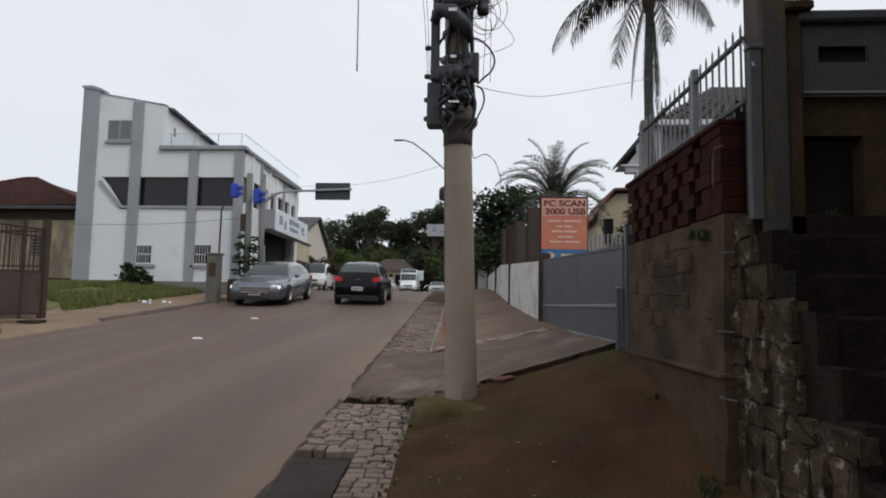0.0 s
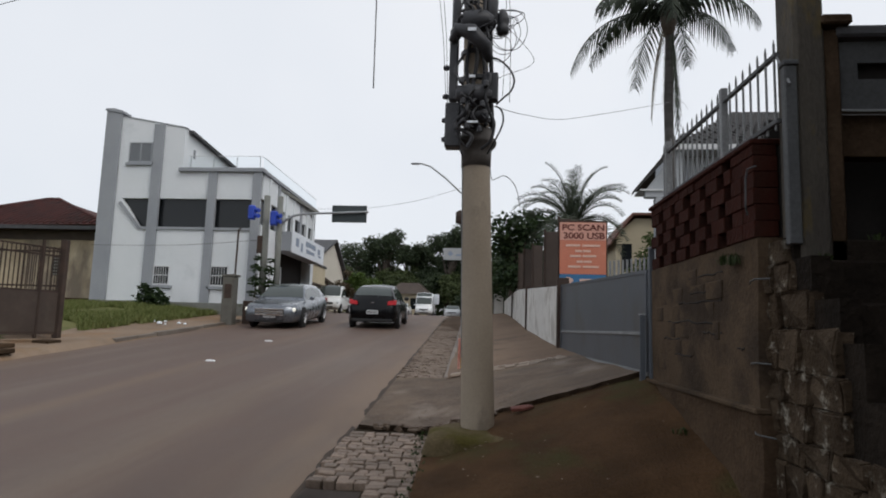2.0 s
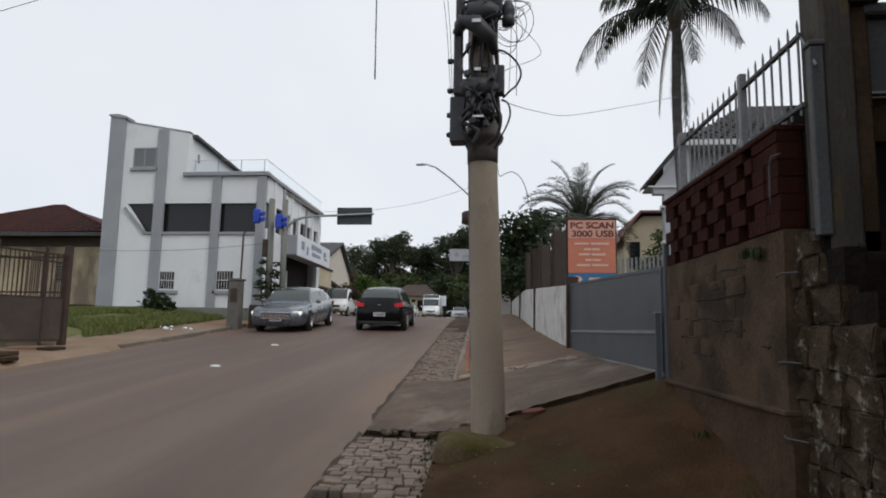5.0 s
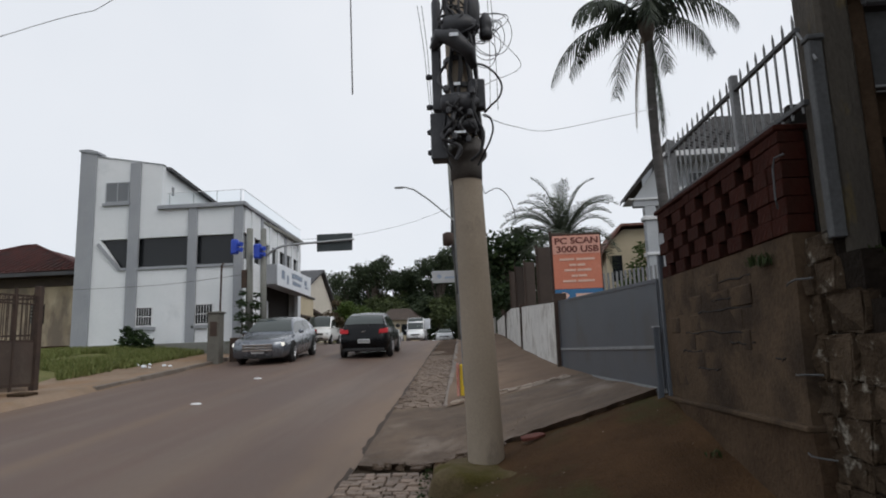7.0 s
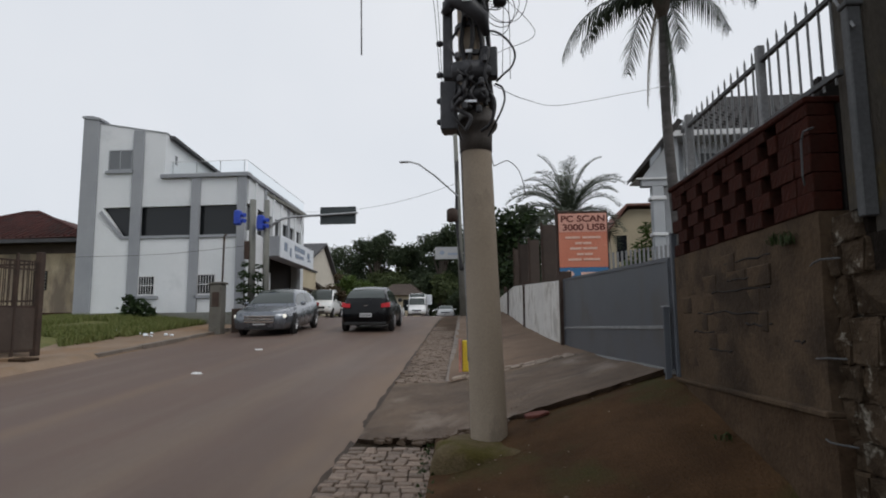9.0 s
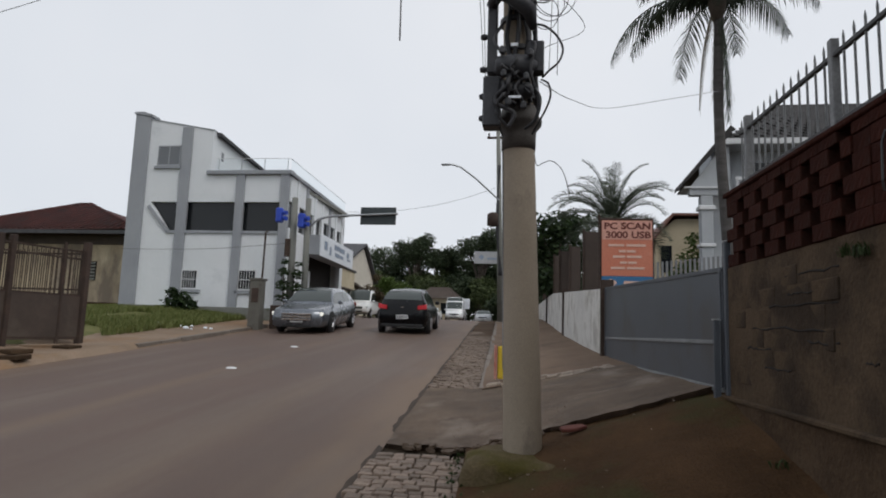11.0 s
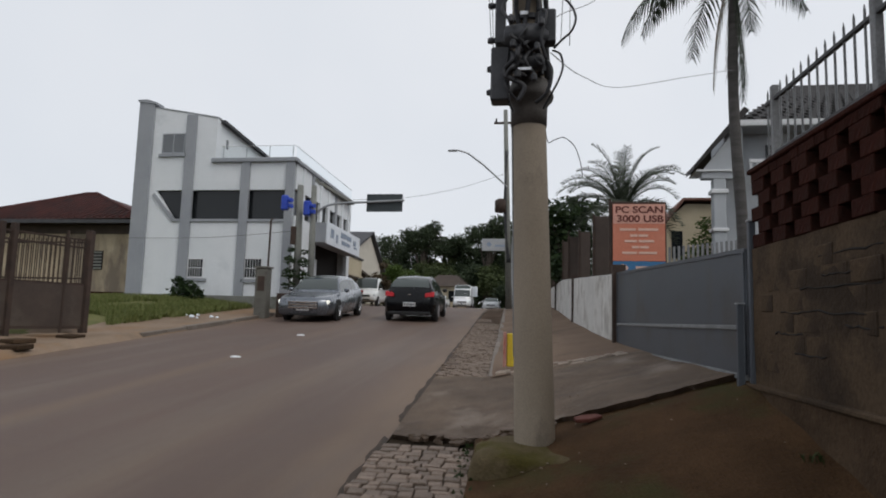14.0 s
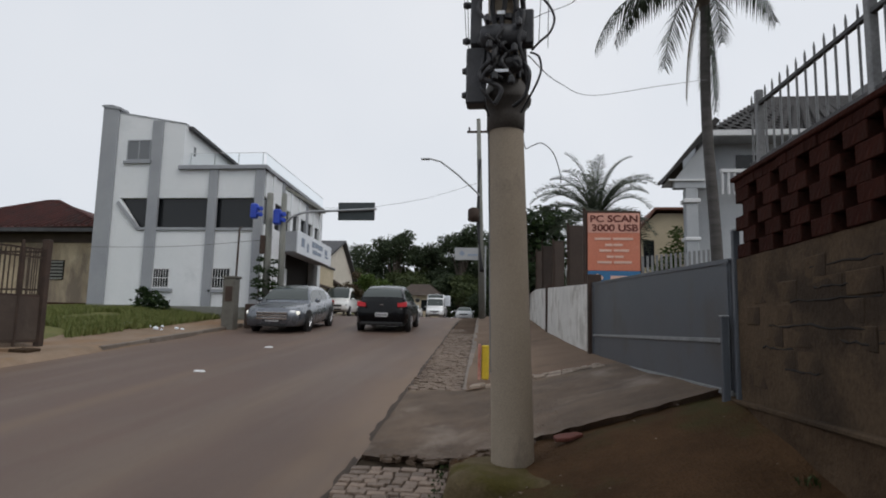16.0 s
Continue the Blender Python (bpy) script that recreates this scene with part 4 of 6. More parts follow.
while z < 1.75:
    h = random.uniform(0.14, 0.25)
    y = 2.5 + random.uniform(0, 0.1)
    while y < 4.03:
        w = min(random.uniform(0.16, 0.38), 4.06 - y)
        top = max([s[1] for s in STEPS if s[0] <= y + 0.05] or [0])
        if z + h * 0.6 < top and w > 0.07:
            hh = min(h, top - z)
            own = bmesh.new()
            bmesh.ops.create_cube(own, size=1.0)
            bmesh.ops.bevel(own, geom=own.edges[:], offset=0.06, segments=2, affect="EDGES")
            bmesh.ops.subdivide_edges(own, edges=own.edges[:], cuts=1, use_grid_fill=True)
            for v in own.verts:
                j = 1.4 * noise.noise(v.co * 3.4 + Vector((y * 7, z * 9, row)))
                v.co = Vector((wx(y, 1.71) + 0.03 + v.co.x * 0.09 + j * 0.03, y + w / 2 + v.co.y * (w - 0.002) + j * 0.015, z + hh / 2 + v.co.z * (hh - 0.002) + j * 0.012))
            part("stone", own, STONE, stair)
        y += w
    z += h
    row += 1
portal = thing("entrance_portal", "dark mossy concrete portal at the stair head", "portal", (2.4, 3.9, 1.7))
part("pillar", box(1.95, 2.12, 3.76, 4.02, 1.5, 3.5, 0.02), mat("mossy_pillar", (0.05, 0.043, 0.036), (0.085, 0.075, 0.06), 2.0, 0.95, 0.6, 35, spots=(0.13, 0.095, 0.03), spot_scale=2.4, spot_cut=0.57, stretch=(2, 2, 0.7), bump_scale=0.02), portal, "streaked concrete pillar with yellow lichen")
part("pillar", box(2.12, 2.22, 3.8, 4.02, 1.5, 2.99, 0.015), BLOCK, portal)
part("pillar_cap", box(2.1, 2.27, 3.74, 4.04, 2.99, 3.05, 0.012), BLOCK, portal)
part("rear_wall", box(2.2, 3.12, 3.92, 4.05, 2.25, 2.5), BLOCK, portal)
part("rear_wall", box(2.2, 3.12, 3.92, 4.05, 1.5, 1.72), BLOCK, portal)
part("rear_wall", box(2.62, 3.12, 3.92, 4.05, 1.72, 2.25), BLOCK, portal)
# shade in the niche is put into the back panel's colour
part("niche", box(2.0, 3.3, 4.3, 4.36, 1.4, 2.6), GAP_SHADE, portal, "niche back with its shade in the near-black colour")
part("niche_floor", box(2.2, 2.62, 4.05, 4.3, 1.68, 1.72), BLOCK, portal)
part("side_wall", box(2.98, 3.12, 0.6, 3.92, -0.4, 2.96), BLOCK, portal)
part("lintel_cap", box(2.2, 3.16, 3.78, 4.08, 2.93, 3.0, 0.015), ROOF_DARK, portal)
letter = thing("letter_box", "grey sheet metal letter box with a near-black sheet for the shade in the slot", "letter box", (2.5, 3.85, 2.5))
bm = None
for a, b, c, d in ((2.21, 2.98, 2.5, 2.69), (2.21, 2.98, 2.79, 2.92), (2.21, 2.33, 2.69, 2.79), (2.62, 2.98, 2.69, 2.79)):
    bm = box(a, b, 3.84, 3.86, c, d, 0, bm)
part("front_panel", bm, mat("dull_grey_sheet", (0.045, 0.047, 0.048), (0.07, 0.072, 0.074), 2.0, 0.7, 0.2, 50), letter)
# shade behind the slot, painted on a small sheet
part("slot", box(2.31, 2.64, 3.9, 3.91, 2.67, 2.81), GAP_SHADE, letter, "near-black sheet for the shade in the slot")
part("lip", box(2.21, 2.98, 3.82, 3.87, 2.488, 2.503, 0.003), FENCE_STEEL, letter)
duct = thing("steel_duct", "grey vertical steel duct beside the portal", "duct", (1.85, 3.8, 1.7))
part("channel", box(1.88, 1.95, 3.74, 3.8, 1.7, 2.74, 0.006), DULL_STEEL, duct)
part("cap", box(1.87, 1.96, 3.73, 3.81, 2.74, 2.77, 0.006), DULL_STEEL, duct)
part("bent_pipe", tube([(1.79, 3.96, 2.2), (1.755, 4.0, 2.19), (1.75, 4.02, 2.14), (1.75, 4.03, 1.96), (1.77, 4.06, 1.92)], 0.006, 6), DULL_STEEL, duct)
random.seed(21)


def tuft(name, label, centre, radius, height, count, material, width=0.02, category="plant", kind="stuff"):
    """Blades or leaves that spring from the ground."""
    bm = bmesh.new()
    for _ in range(count):
        a, r = random.uniform(0, 6.28), radius * random.random() ** 0.6
        x, y = centre[0] + r * math.cos(a), centre[1] + r * math.sin(a)
        h, b = height * random.uniform(0.5, 1), random.uniform(0, 6.28)
        lean = Vector((math.cos(b), math.sin(b), 0)) * h * random.uniform(0.2, 0.8)
        side = Vector((-math.sin(b), math.cos(b), 0)) * width * random.uniform(0.6, 1.3)
        p = Vector((x, y, centre[2]))
        q = p + lean * 0.4 + Vector((0, 0, h * 0.7))
        t = p + lean + Vector((0, 0, h))
        v = [bm.verts.new(c) for c in (p - side * 0.4, p + side * 0.4, q + side, q - side, t)]
        bm.faces.new(v[:4])
        bm.faces.new((v[3], v[2], v[4]))
    return single(name, bm, material, label, category, kind=kind, base=centre)


for i in range(6):
    y = random.uniform(3.5, 6.3)
    tuft("weed", "small green weed at the wall foot", (wx(y, 1.55) + random.uniform(-0.1, 0.0), y, walk_z(1.52, y)), 0.08, 0.06, 22, WEED, 0.006)
tuft("weed", "green weed growing out of the wall", (wx(4.35) - 0.01, 4.35, 1.64), 0.1, 0.08, 150, WEED, 0.005)
for x, y, z in ((2.05, 3.7, 1.6), (2.4, 3.86, 1.74)):
    tuft("stair_weed", "small pale weed on the stair", (x, y, z), 0.04, 0.05, 12, WEED, 0.008)


# ---- cable gear on the pole ----
def gear(px, py, y=6.2):
    """A point of the cable gear: across and down from the corner of its own chart."""
    return (-0.54 + px * 0.0052, y, 4.23 - py * 0.00543)


def gear_box(x0, x1, y0, y1, d0, d1, bevel=0.012):
    a, b = gear(x0, y0), gear(x1, y1)
    return box(a[0], b[0], d0, d1, b[2], a[2], bevel)


part("collar", lathe([(0.15, 2.8), (0.152, 2.92), (0.155, 2.98), (0.2, 3.03), (0.205, 3.07), (0.17, 3.12), (0.15, 3.2)], on_pole(3.0)[:2] + (0,), 20), WRAP, pole, "dusty dark rubber collar", smooth=True)
part("closure", lathe([(0.05, -0.17), (0.085, -0.15), (0.1, -0.02), (0.092, 0.12), (0.06, 0.15), (0.03, 0.19)], gear(93, 140, 6.1), 16, None, "x"), BOX_BLACK, pole, "black splice closure", smooth=True)
part("closure", lathe([(0.04, -0.14), (0.07, -0.12), (0.075, 0.0), (0.068, 0.12), (0.035, 0.15)], gear(95, 178, 6.14), 16, None, "x"), BOX_BLACK, pole, smooth=True)
part("closure", lathe([(0.03, -0.1), (0.06, -0.09), (0.065, -0.02), (0.05, 0.0), (0.07, 0.03), (0.06, 0.1), (0.03, 0.16)], gear(146, 0, 6.2), 16), BOX_BLACK, pole, smooth=True)
part("closure", lathe([(0.03, -0.2), (0.045, -0.15), (0.045, 0.2), (0.03, 0.25)], gear(55, -25, 6.25), 16), BOX_BLACK, pole, smooth=True)
part("terminal_box", gear_box(41, 70, 156, 238, 6.08, 6.24), BOX_BLACK, pole, "black terminal box")
part("terminal_box", gear_box(46, 62, 14, 150, 6.1, 6.22), BOX_BLACK, pole)
part("terminal_box", gear_box(114, 140, 98, 150, 6.1, 6.22), BOX_BLACK, pole)
for py in (86, 141, 186, 222):
    part("knob", lathe([(0.02, -0.03), (0.03, 0.0), (0.02, 0.03)], gear(40, py, 6.15), 10, None, "x"), BOX_BLACK, pole)
part("splice", tube([gear(50, 40, 6.1), gear(62, 18, 6.08), gear(88, 28, 6.02), gear(115, 52, 6.06), gear(122, 75, 6.15)], [0.04, 0.075, 0.085, 0.07, 0.03], 12), BOX_BLACK, pole, smooth=True)
part("label_tag", gear_box(86, 98, 112, 117, 5.975, 5.98, 0.0), SIGN_WHITE, pole)
part("label_tag", gear_box(82, 98, 27, 33, 5.93, 5.935, 0.0), SIGN_WHITE, pole)
part("strap", gear_box(84, 104, 196, 200, 5.99, 5.994, 0.0), SIGN_WHITE, pole)
random.seed(8)


def loop(points, radius=0.008, material=None, parent=None, name="cable_loop"):
    """A cable through points, smoothed."""
    pts = [Vector(p) for p in points]
    out = []
    for i in range(len(pts) - 1):
        p0, p1, p2, p3 = pts[max(i - 1, 0)], pts[i], pts[i + 1], pts[min(i + 2, len(pts) - 1)]
        for k in range(7):
            t = k / 7
            out.append(0.5 * (2 * p1 + (p2 - p0) * t + (2 * p0 - 5 * p1 + 4 * p2 - p3) * t * t + (3 * p1 - p0 - 3 * p2 + p3) * t ** 3))
    out.append(pts[-1])
    return part(name, tube(out, radius, 6), material or CABLE, parent or pole, smooth=True)


loop([gear(112, 62), gear(138, 74, 6.1), gear(160, 92, 6.1), gear(170, 114, 6.1), gear(164, 134, 6.11), gear(150, 146, 6.12), gear(138, 152)], 0.01)
loop([gear(136, 156), gear(147, 170, 6.1), gear(151, 188, 6.1), gear(146, 206, 6.11), gear(136, 224, 6.14), gear(122, 246, 6.2)], 0.009)
loop([gear(125, 170), gear(134, 195, 6.1), gear(128, 225, 6.12), gear(110, 240, 6.15)], 0.016)
loop([gear(60, 150), gear(66, 175, 6.08), gear(62, 215, 6.1), gear(75, 250, 6.2)], 0.01)
loop([gear(70, 60), gear(58, 100, 6.05), gear(75, 128, 6.0)], 0.014)
loop([gear(112, 90), gear(125, 110, 6.05), gear(118, 150, 6.02), gear(126, 180, 6.06)], 0.016)
for k in range(7):
    a, b = random.uniform(120, 135), random.uniform(150, 185)
    t, h = random.uniform(-40, 0), random.uniform(18, 50)
    loop([gear(a, t, 6.25), gear(b, t + 10, 6.2), gear(b - 4, t + h * 0.7, 6.2), gear(a + 20, t + h, 6.22), gear(a - 6, t + h - 8, 6.25)], 0.0035)
for cx, cy, r in ((150, 10, 34), (158, 4, 40), (146, 22, 30), (140, 40, 26)):
    loop([gear(cx + r * math.cos(a) * 0.9, cy + r * math.sin(a), 6.26 + 0.02 * math.sin(a * 2)) for a in lin(0.4, 6.9, 12)], 0.0035)
for a, b in ((20, 38), (28, 42), (152, 148), (158, 162)):
    loop([gear(a, -60, 6.25), gear((a + b) / 2 + 2, 30, 6.22), gear(b, random.uniform(120, 160), 6.24)], 0.003)
loop([gear(160, 0, 6.3), gear(208, 62, 6.3), gear(150, 90, 6.3), gear(130, 100, 6.3)], 0.003)
for k, (s0, s1) in enumerate(((0.0, 0.05), (0.6, 0.5), (1.3, 1.35), (2.0, 1.9), (-0.5, -0.4))):
    pts = []
    for i in range(9):
        z = 3.2 + i * 0.15
        ang = -1.6 + s0 + (s1 - s0) * i / 8 + 0.12 * math.sin(i * 1.7 + k)
        r = pole_r(z) + 0.035
        c = on_pole(z)
        pts.append((c[0] + r * math.cos(ang), c[1] + r * math.sin(ang), z))
    loop(pts, 0.022)
for z in (3.28, 3.5, 3.72, 4.0):
    c = on_pole(z)
    part("clamp_band", lathe([(pole_r(z) + 0.004, -0.025), (pole_r(z) + 0.03, -0.02), (pole_r(z) + 0.03, 0.02), (pole_r(z) + 0.004, 0.025)], c, 20), BOX_BLACK, pole)
random.seed(14)
for k in range(11):
    px0, py0 = random.uniform(66, 118), random.uniform(96, 190)
    pts = [gear(px0, py0, 6.12)]
    for j in range(4):
        pts.append(gear(px0 + random.uniform(-17, 17), py0 + 14 * (j + 1) + random.uniform(-6, 6), random.uniform(5.98, 6.1)))
    loop(pts, random.uniform(0.007, 0.022))
random.seed(19)
part("closure", lathe([(0.05, -0.16), (0.1, -0.13), (0.115, 0.0), (0.1, 0.1), (0.05, 0.17)], gear(97, 0, 6.1), 16, None, "x"), BOX_BLACK, pole, smooth=True)
part("closure", lathe([(0.04, -0.2), (0.07, -0.16), (0.08, 0.05), (0.06, 0.18), (0.03, 0.22)], gear(122, -30, 6.14), 14), BOX_BLACK, pole, smooth=True)
for k in range(12):
    px0, py0 = random.uniform(62, 128), random.uniform(-75, 5)
    pts = [gear(px0, py0, 6.14)]
    for j in range(4):
        pts.append(gear(px0 + random.uniform(-20, 20), py0 + 12 * (j + 1) + random.uniform(-6, 6), random.uniform(6.0, 6.14)))
    loop(pts, random.uniform(0.006, 0.02))
for k in range(4):
    px0 = 66 + 17 * k
    loop([gear(px0, -90, 6.12), gear(px0 + random.uniform(-8, 8), -40, 6.06), gear(px0 + random.uniform(-8, 8), 0, 6.05), gear(px0 + random.uniform(-8, 8), 40, 6.06)], random.uniform(0.01, 0.02))
for px0, py0 in ((72, 122), (118, 128), (76, 160), (112, 166), (84, 206), (108, 212)):
    part("connector", lathe([(0.018, -0.03), (0.026, -0.02), (0.026, 0.02), (0.014, 0.035)], gear(px0, py0, 5.99), 8), BOX_BLACK, pole)
loop([on_pole(0.9, -0.155, -0.03), on_pole(2.0, -0.146, -0.03), on_pole(2.9, -0.142, -0.04)], 0.006, GREY_CABLE)

# ---- overhead wires ----


def wire(name, label, points, radius):
    t = thing(name, label, "wire", points[0])
    return loop(points, radius, GREY_CABLE if radius < 0.007 else CABLE, t, "strand")


wire("hanging_wire", "loose black wire end hanging in the air", [(-0.2, 6.4, 8.2), (-0.5, 4.9, 6.6), (-0.6, 4.05, 5.2), (-0.59, 4.0, 3.9), (-0.58, 4.0, 2.72)], 0.0045)
wire("service_wire", "thin service wire from the pole to the house", [(0.15, 6.4, 3.45), (0.55, 9.0, 4.25), (1.33, 12.0, 5.2), (2.8, 13.0, 5.75), (4.5, 16, 7.0), (5.8, 20, 8.2)], 0.005)
wire("street_wire", "thin wire crossing the street to the white building", [(-1.8, 31.9, 8.4), (-4.5, 32.6, 7.75), (-7.5, 33.6, 7.5), (-10.4, 34.5, 7.6)], 0.008)
wire("overhead_wire", "thin overhead wire crossing above the street", [(-52, 15, 0.5), (-30, 15, 5.3), (-12.37, 15, 9.69), (-9.33, 15, 10.47), (-4, 12, 11.2), (-0.2, 6.45, 8.6)], 0.009)
wire("facade_wire", "thin wire along the white facade", [(-17.4, FY - 0.25, 4.25), (-13.5, FY - 0.25, 4.3), (-9.5, 24.5, 4.45)], 0.008)
loop([(-0.05, 6.5, 2.85), (0.0, 6.52, 2.6), (0.02, 6.52, 2.5)], 0.004)
loop([(0.1, 6.5, 2.95), (0.13, 6.6, 2.74), (0.19, 6.6, 2.75), (0.27, 6.6, 2.77), (0.36, 6.6, 2.69), (0.41, 6.62, 2.56), (0.43, 6.65, 2.44)], 0.004)

# ---- street furniture ----
lamp_pole = thing("street_lamp", "slender grey street lamp arm on a concrete pole", "street lamp", (-1.5, 32, 1.7))
part("pole_shaft", tube([(-1.62, 32, 1.4), (-1.95, 32, 11.6)], [0.16, 0.1], 14), PLINTH, lamp_pole, smooth=True)
part("arm", tube([(-1.8, 31.8, 7.7), (-2.9, 31.0, 8.6), (-3.6, 30.5, 9.05), (-4.0, 30.3, 9.13), (-4.3, 30.2, 9.12)], 0.04, 8), STEEL, lamp_pole)
part("lamp_head", box(-4.5, -4.05, 30.12, 30.3, 9.06, 9.14, 0.03), STEEL, lamp_pole)
part("crossarm", box(-2.5, -1.4, 31.95, 32.05, 10.9, 11.0, 0.01), RUST, lamp_pole)
for x in (-2.4, -1.95, -1.5):
    part("insulator", lathe([(0.03, 0), (0.06, 0.05), (0.03, 0.09), (0.055, 0.14), (0.02, 0.2)], (x, 32, 11.0), 10), BOX_BLACK, lamp_pole)
part("transformer", lathe([(0.1, 0), (0.28, 0.05), (0.28, 0.6), (0.12, 0.7)], (-2.1, 31.8, 6.4), 16), RUST, lamp_pole, smooth=True)
for k in range(5):
    loop([(-1.75 + 0.04 * k, 31.85, 4.0), (-1.82 - 0.03 * k, 31.8, 6.5), (-1.9 + 0.03 * k, 31.85, 9.5)], 0.03, CABLE, lamp_pole, "cable_run")
marker = thing("kerb_marker", "short yellow painted kerb post", "post", (-0.38, 11.0, 0.55))
part("post_body", box(-0.45, -0.34, 10.95, 11.06, 0.5, 1.0, 0.015), YELLOW, marker)
part("red_band", box(-0.5, -0.46, 10.9, 11.0, 0.5, 1.02, 0.006), mat("faded_red_paint", (0.35, 0.09, 0.06), (0.5, 0.3, 0.25), 4.0, 0.8, 0.2, 40), marker, "faded red stripe")
road_sign = thing("traffic_sign", "white road sign panel under the trees", "road sign", (-2.3, 45, 2.1))
part("panel", box(-4.3, -2.5, 45, 45.04, 6.0, 6.85, 0.01), SIGN_SHADED, road_sign)
part("post", tube([(-2.2, 45.06, 1.8), (-2.2, 45.06, 7.0)], 0.06, 10), STEEL, road_sign)
part("arm", tube([(-2.2, 45.06, 6.4), (-4.0, 45.06, 6.4)], 0.035, 8), STEEL, road_sign)
part("symbol", prism([(-4.0, 44.99, 6.45), (-3.8, 44.99, 6.65), (-3.6, 44.99, 6.45), (-3.8, 44.99, 6.25)], (0, 0.008, 0)), SIGN_GREYBLUE, road_sign)
part("text_bar", box(-3.4, -2.6, 44.985, 44.999, 6.3, 6.42), SIGN_GREYBLUE, road_sign)

signal = thing("signal_gantry", "galvanised signal post with blue heads and a dark panel", "traffic signal", (-8.8, 24.4, 1.5))
part("post", tube([(-8.75, 24.4, 1.3), (-8.78, 24.4, 6.2)], [0.13, 0.1], 14), PLINTH, signal, smooth=True)
part("post", tube([(-9.35, 24.5, 1.3), (-9.38, 24.5, 6.25)], [0.15, 0.12], 14), PLINTH, signal, smooth=True)
loop([(-8.74, 24.4, 5.0), (-8.5, 24.4, 5.25), (-8.15, 24.4, 5.44), (-7.6, 24.4, 5.52), (-6.6, 24.4, 5.56), (-5.2, 24.4, 5.62)], 0.05, STEEL, signal, "arm")
part("panel", box(-6.68, -5.28, 24.46, 24.5, 5.2, 5.88, 0.01), mat("dark_panel_back", (0.035, 0.045, 0.048), (0.05, 0.06, 0.064), 2.0, 0.6, 0.1, 40), signal, "dark panel seen from behind")
for x, z in ((-9.84, 5.5), (-8.93, 5.28)):
    head = part("signal_head", box(x - 0.15, x + 0.13, 24.08, 24.32, z - 0.29, z + 0.29, 0.05), BLUE_PLASTIC, signal, "blue signal head")
    part("visor", tube([(x + 0.1, 24.2, z + 0.1), (x + 0.3, 24.1, z + 0.08)], [0.08, 0.09], 10), BLUE_PLASTIC, head)
    part("visor", tube([(x + 0.1, 24.2, z - 0.12), (x + 0.3, 24.1, z - 0.14)], [0.08, 0.09], 10), BLUE_PLASTIC, head)
part("control_box", box(-9.62, -9.42, 24.3, 24.45, 3.9, 4.6, 0.02), RUST, signal)
PILLAR = mat("weathered_pillar", (0.095, 0.09, 0.078), (0.155, 0.148, 0.13), 1.5, 0.9, 0.4, 40, spots=(0.06, 0.055, 0.045), spot_scale=2.0)
meter = thing("meter_pillar", "weathered concrete meter pillar with a service pipe", "pillar", (-9.6, 22, 1.2))
part("pillar_body", box(-9.8, -9.38, 21.9, 22.3, 0.9, 2.78, 0.02), PILLAR, meter)
part("cap", box(-9.84, -9.33, 21.86, 22.34, 2.78, 2.85, 0.015), PILLAR, meter)
part("service_pipe", tube([(-9.38, 21.95, 2.8), (-9.36, 21.95, 4.45), (-9.28, 21.93, 4.52)], 0.035, 8), RUST, meter)
part("box_door", box(-9.7, -9.45, 21.885, 21.9, 2.0, 2.5, 0.005), RUST, meter)
single("low_wall", box(-9.3, -8.7, 22.6, 22.85, 1.0, 1.95, 0.02), RUST, "dark low wall beside the meter pillar", "wall", base=(-9.0, 22.7, 1.1))

# ---- iron gate across the street ----
random.seed(5)
ig = thing("iron_gate", "rusty brown iron gate with sheet metal lower half", "gate", (-11.0, 13.6, 0.6))
GX0, GX1 = -10.86, -10.42


def gx(y):
    return GX0 + (GX1 - GX0) * (y - 12.7) / 1.8


for y, w in ((14.5, 0.075), (12.78, 0.06), (12.5, 0.07), (13.95, 0.03), (11.4, 0.06)):
    part("gate_post", box(gx(y) - w, gx(y) + w, y - w, y + w, 0.45, 2.95 if y < 14 else 3.02, 0.01), RUST, ig)
for z in (0.78, 1.75, 2.6, 2.78):
    part("rail", prism([(gx(11.0) - 0.02, 11.0, z - 0.02), (gx(14.5) - 0.02, 14.5, z - 0.02), (gx(14.5) - 0.02, 14.5, z + 0.02), (gx(11.0) - 0.02, 11.0, z + 0.02)], (0.04, 0, 0)), RUST, ig)
part("sheet_panel", prism([(gx(11.0), 11.0, 0.72), (gx(14.45), 14.45, 0.74), (gx(14.45), 14.45, 1.75), (gx(11.0), 11.0, 1.75)], (0.015, 0, 0)), BROWN_SHEET, ig, "dull brown sheet metal panel")
for y in lin(11.0, 14.4, 34):
    part("bar", tube([(gx(y), y, 1.75), (gx(y), y, 2.78)], 0.011, 6), RUST, ig)
wing = thing("iron_gate", "rusty brown iron fence panel beside the gate", "gate", (-12.0, 14.6, 0.6))
for x in lin(-12.9, -10.6, 18):
    part("bar", tube([(x, 14.55, 0.75), (x, 14.55, 2.85)], 0.012, 6), RUST, wing)
for z in (0.8, 1.9, 2.75):
    part("rail", box(-13.0, -10.5, 14.53, 14.57, z - 0.02, z + 0.02), RUST, wing)
part("sheet_panel", box(-13.0, -10.5, 14.58, 14.6, 0.75, 1.8), BROWN_SHEET, wing, "dull brown sheet metal panel")


# ---- vehicles ----
def paint(name, colour, metal=0.3, rough=0.3, coat=0.7, spec=0.4):
    return mat(name, tuple(c * 0.94 for c in colour), colour, 1.5, rough, 0.0, 30, metal=metal, coat=coat, spec=spec)


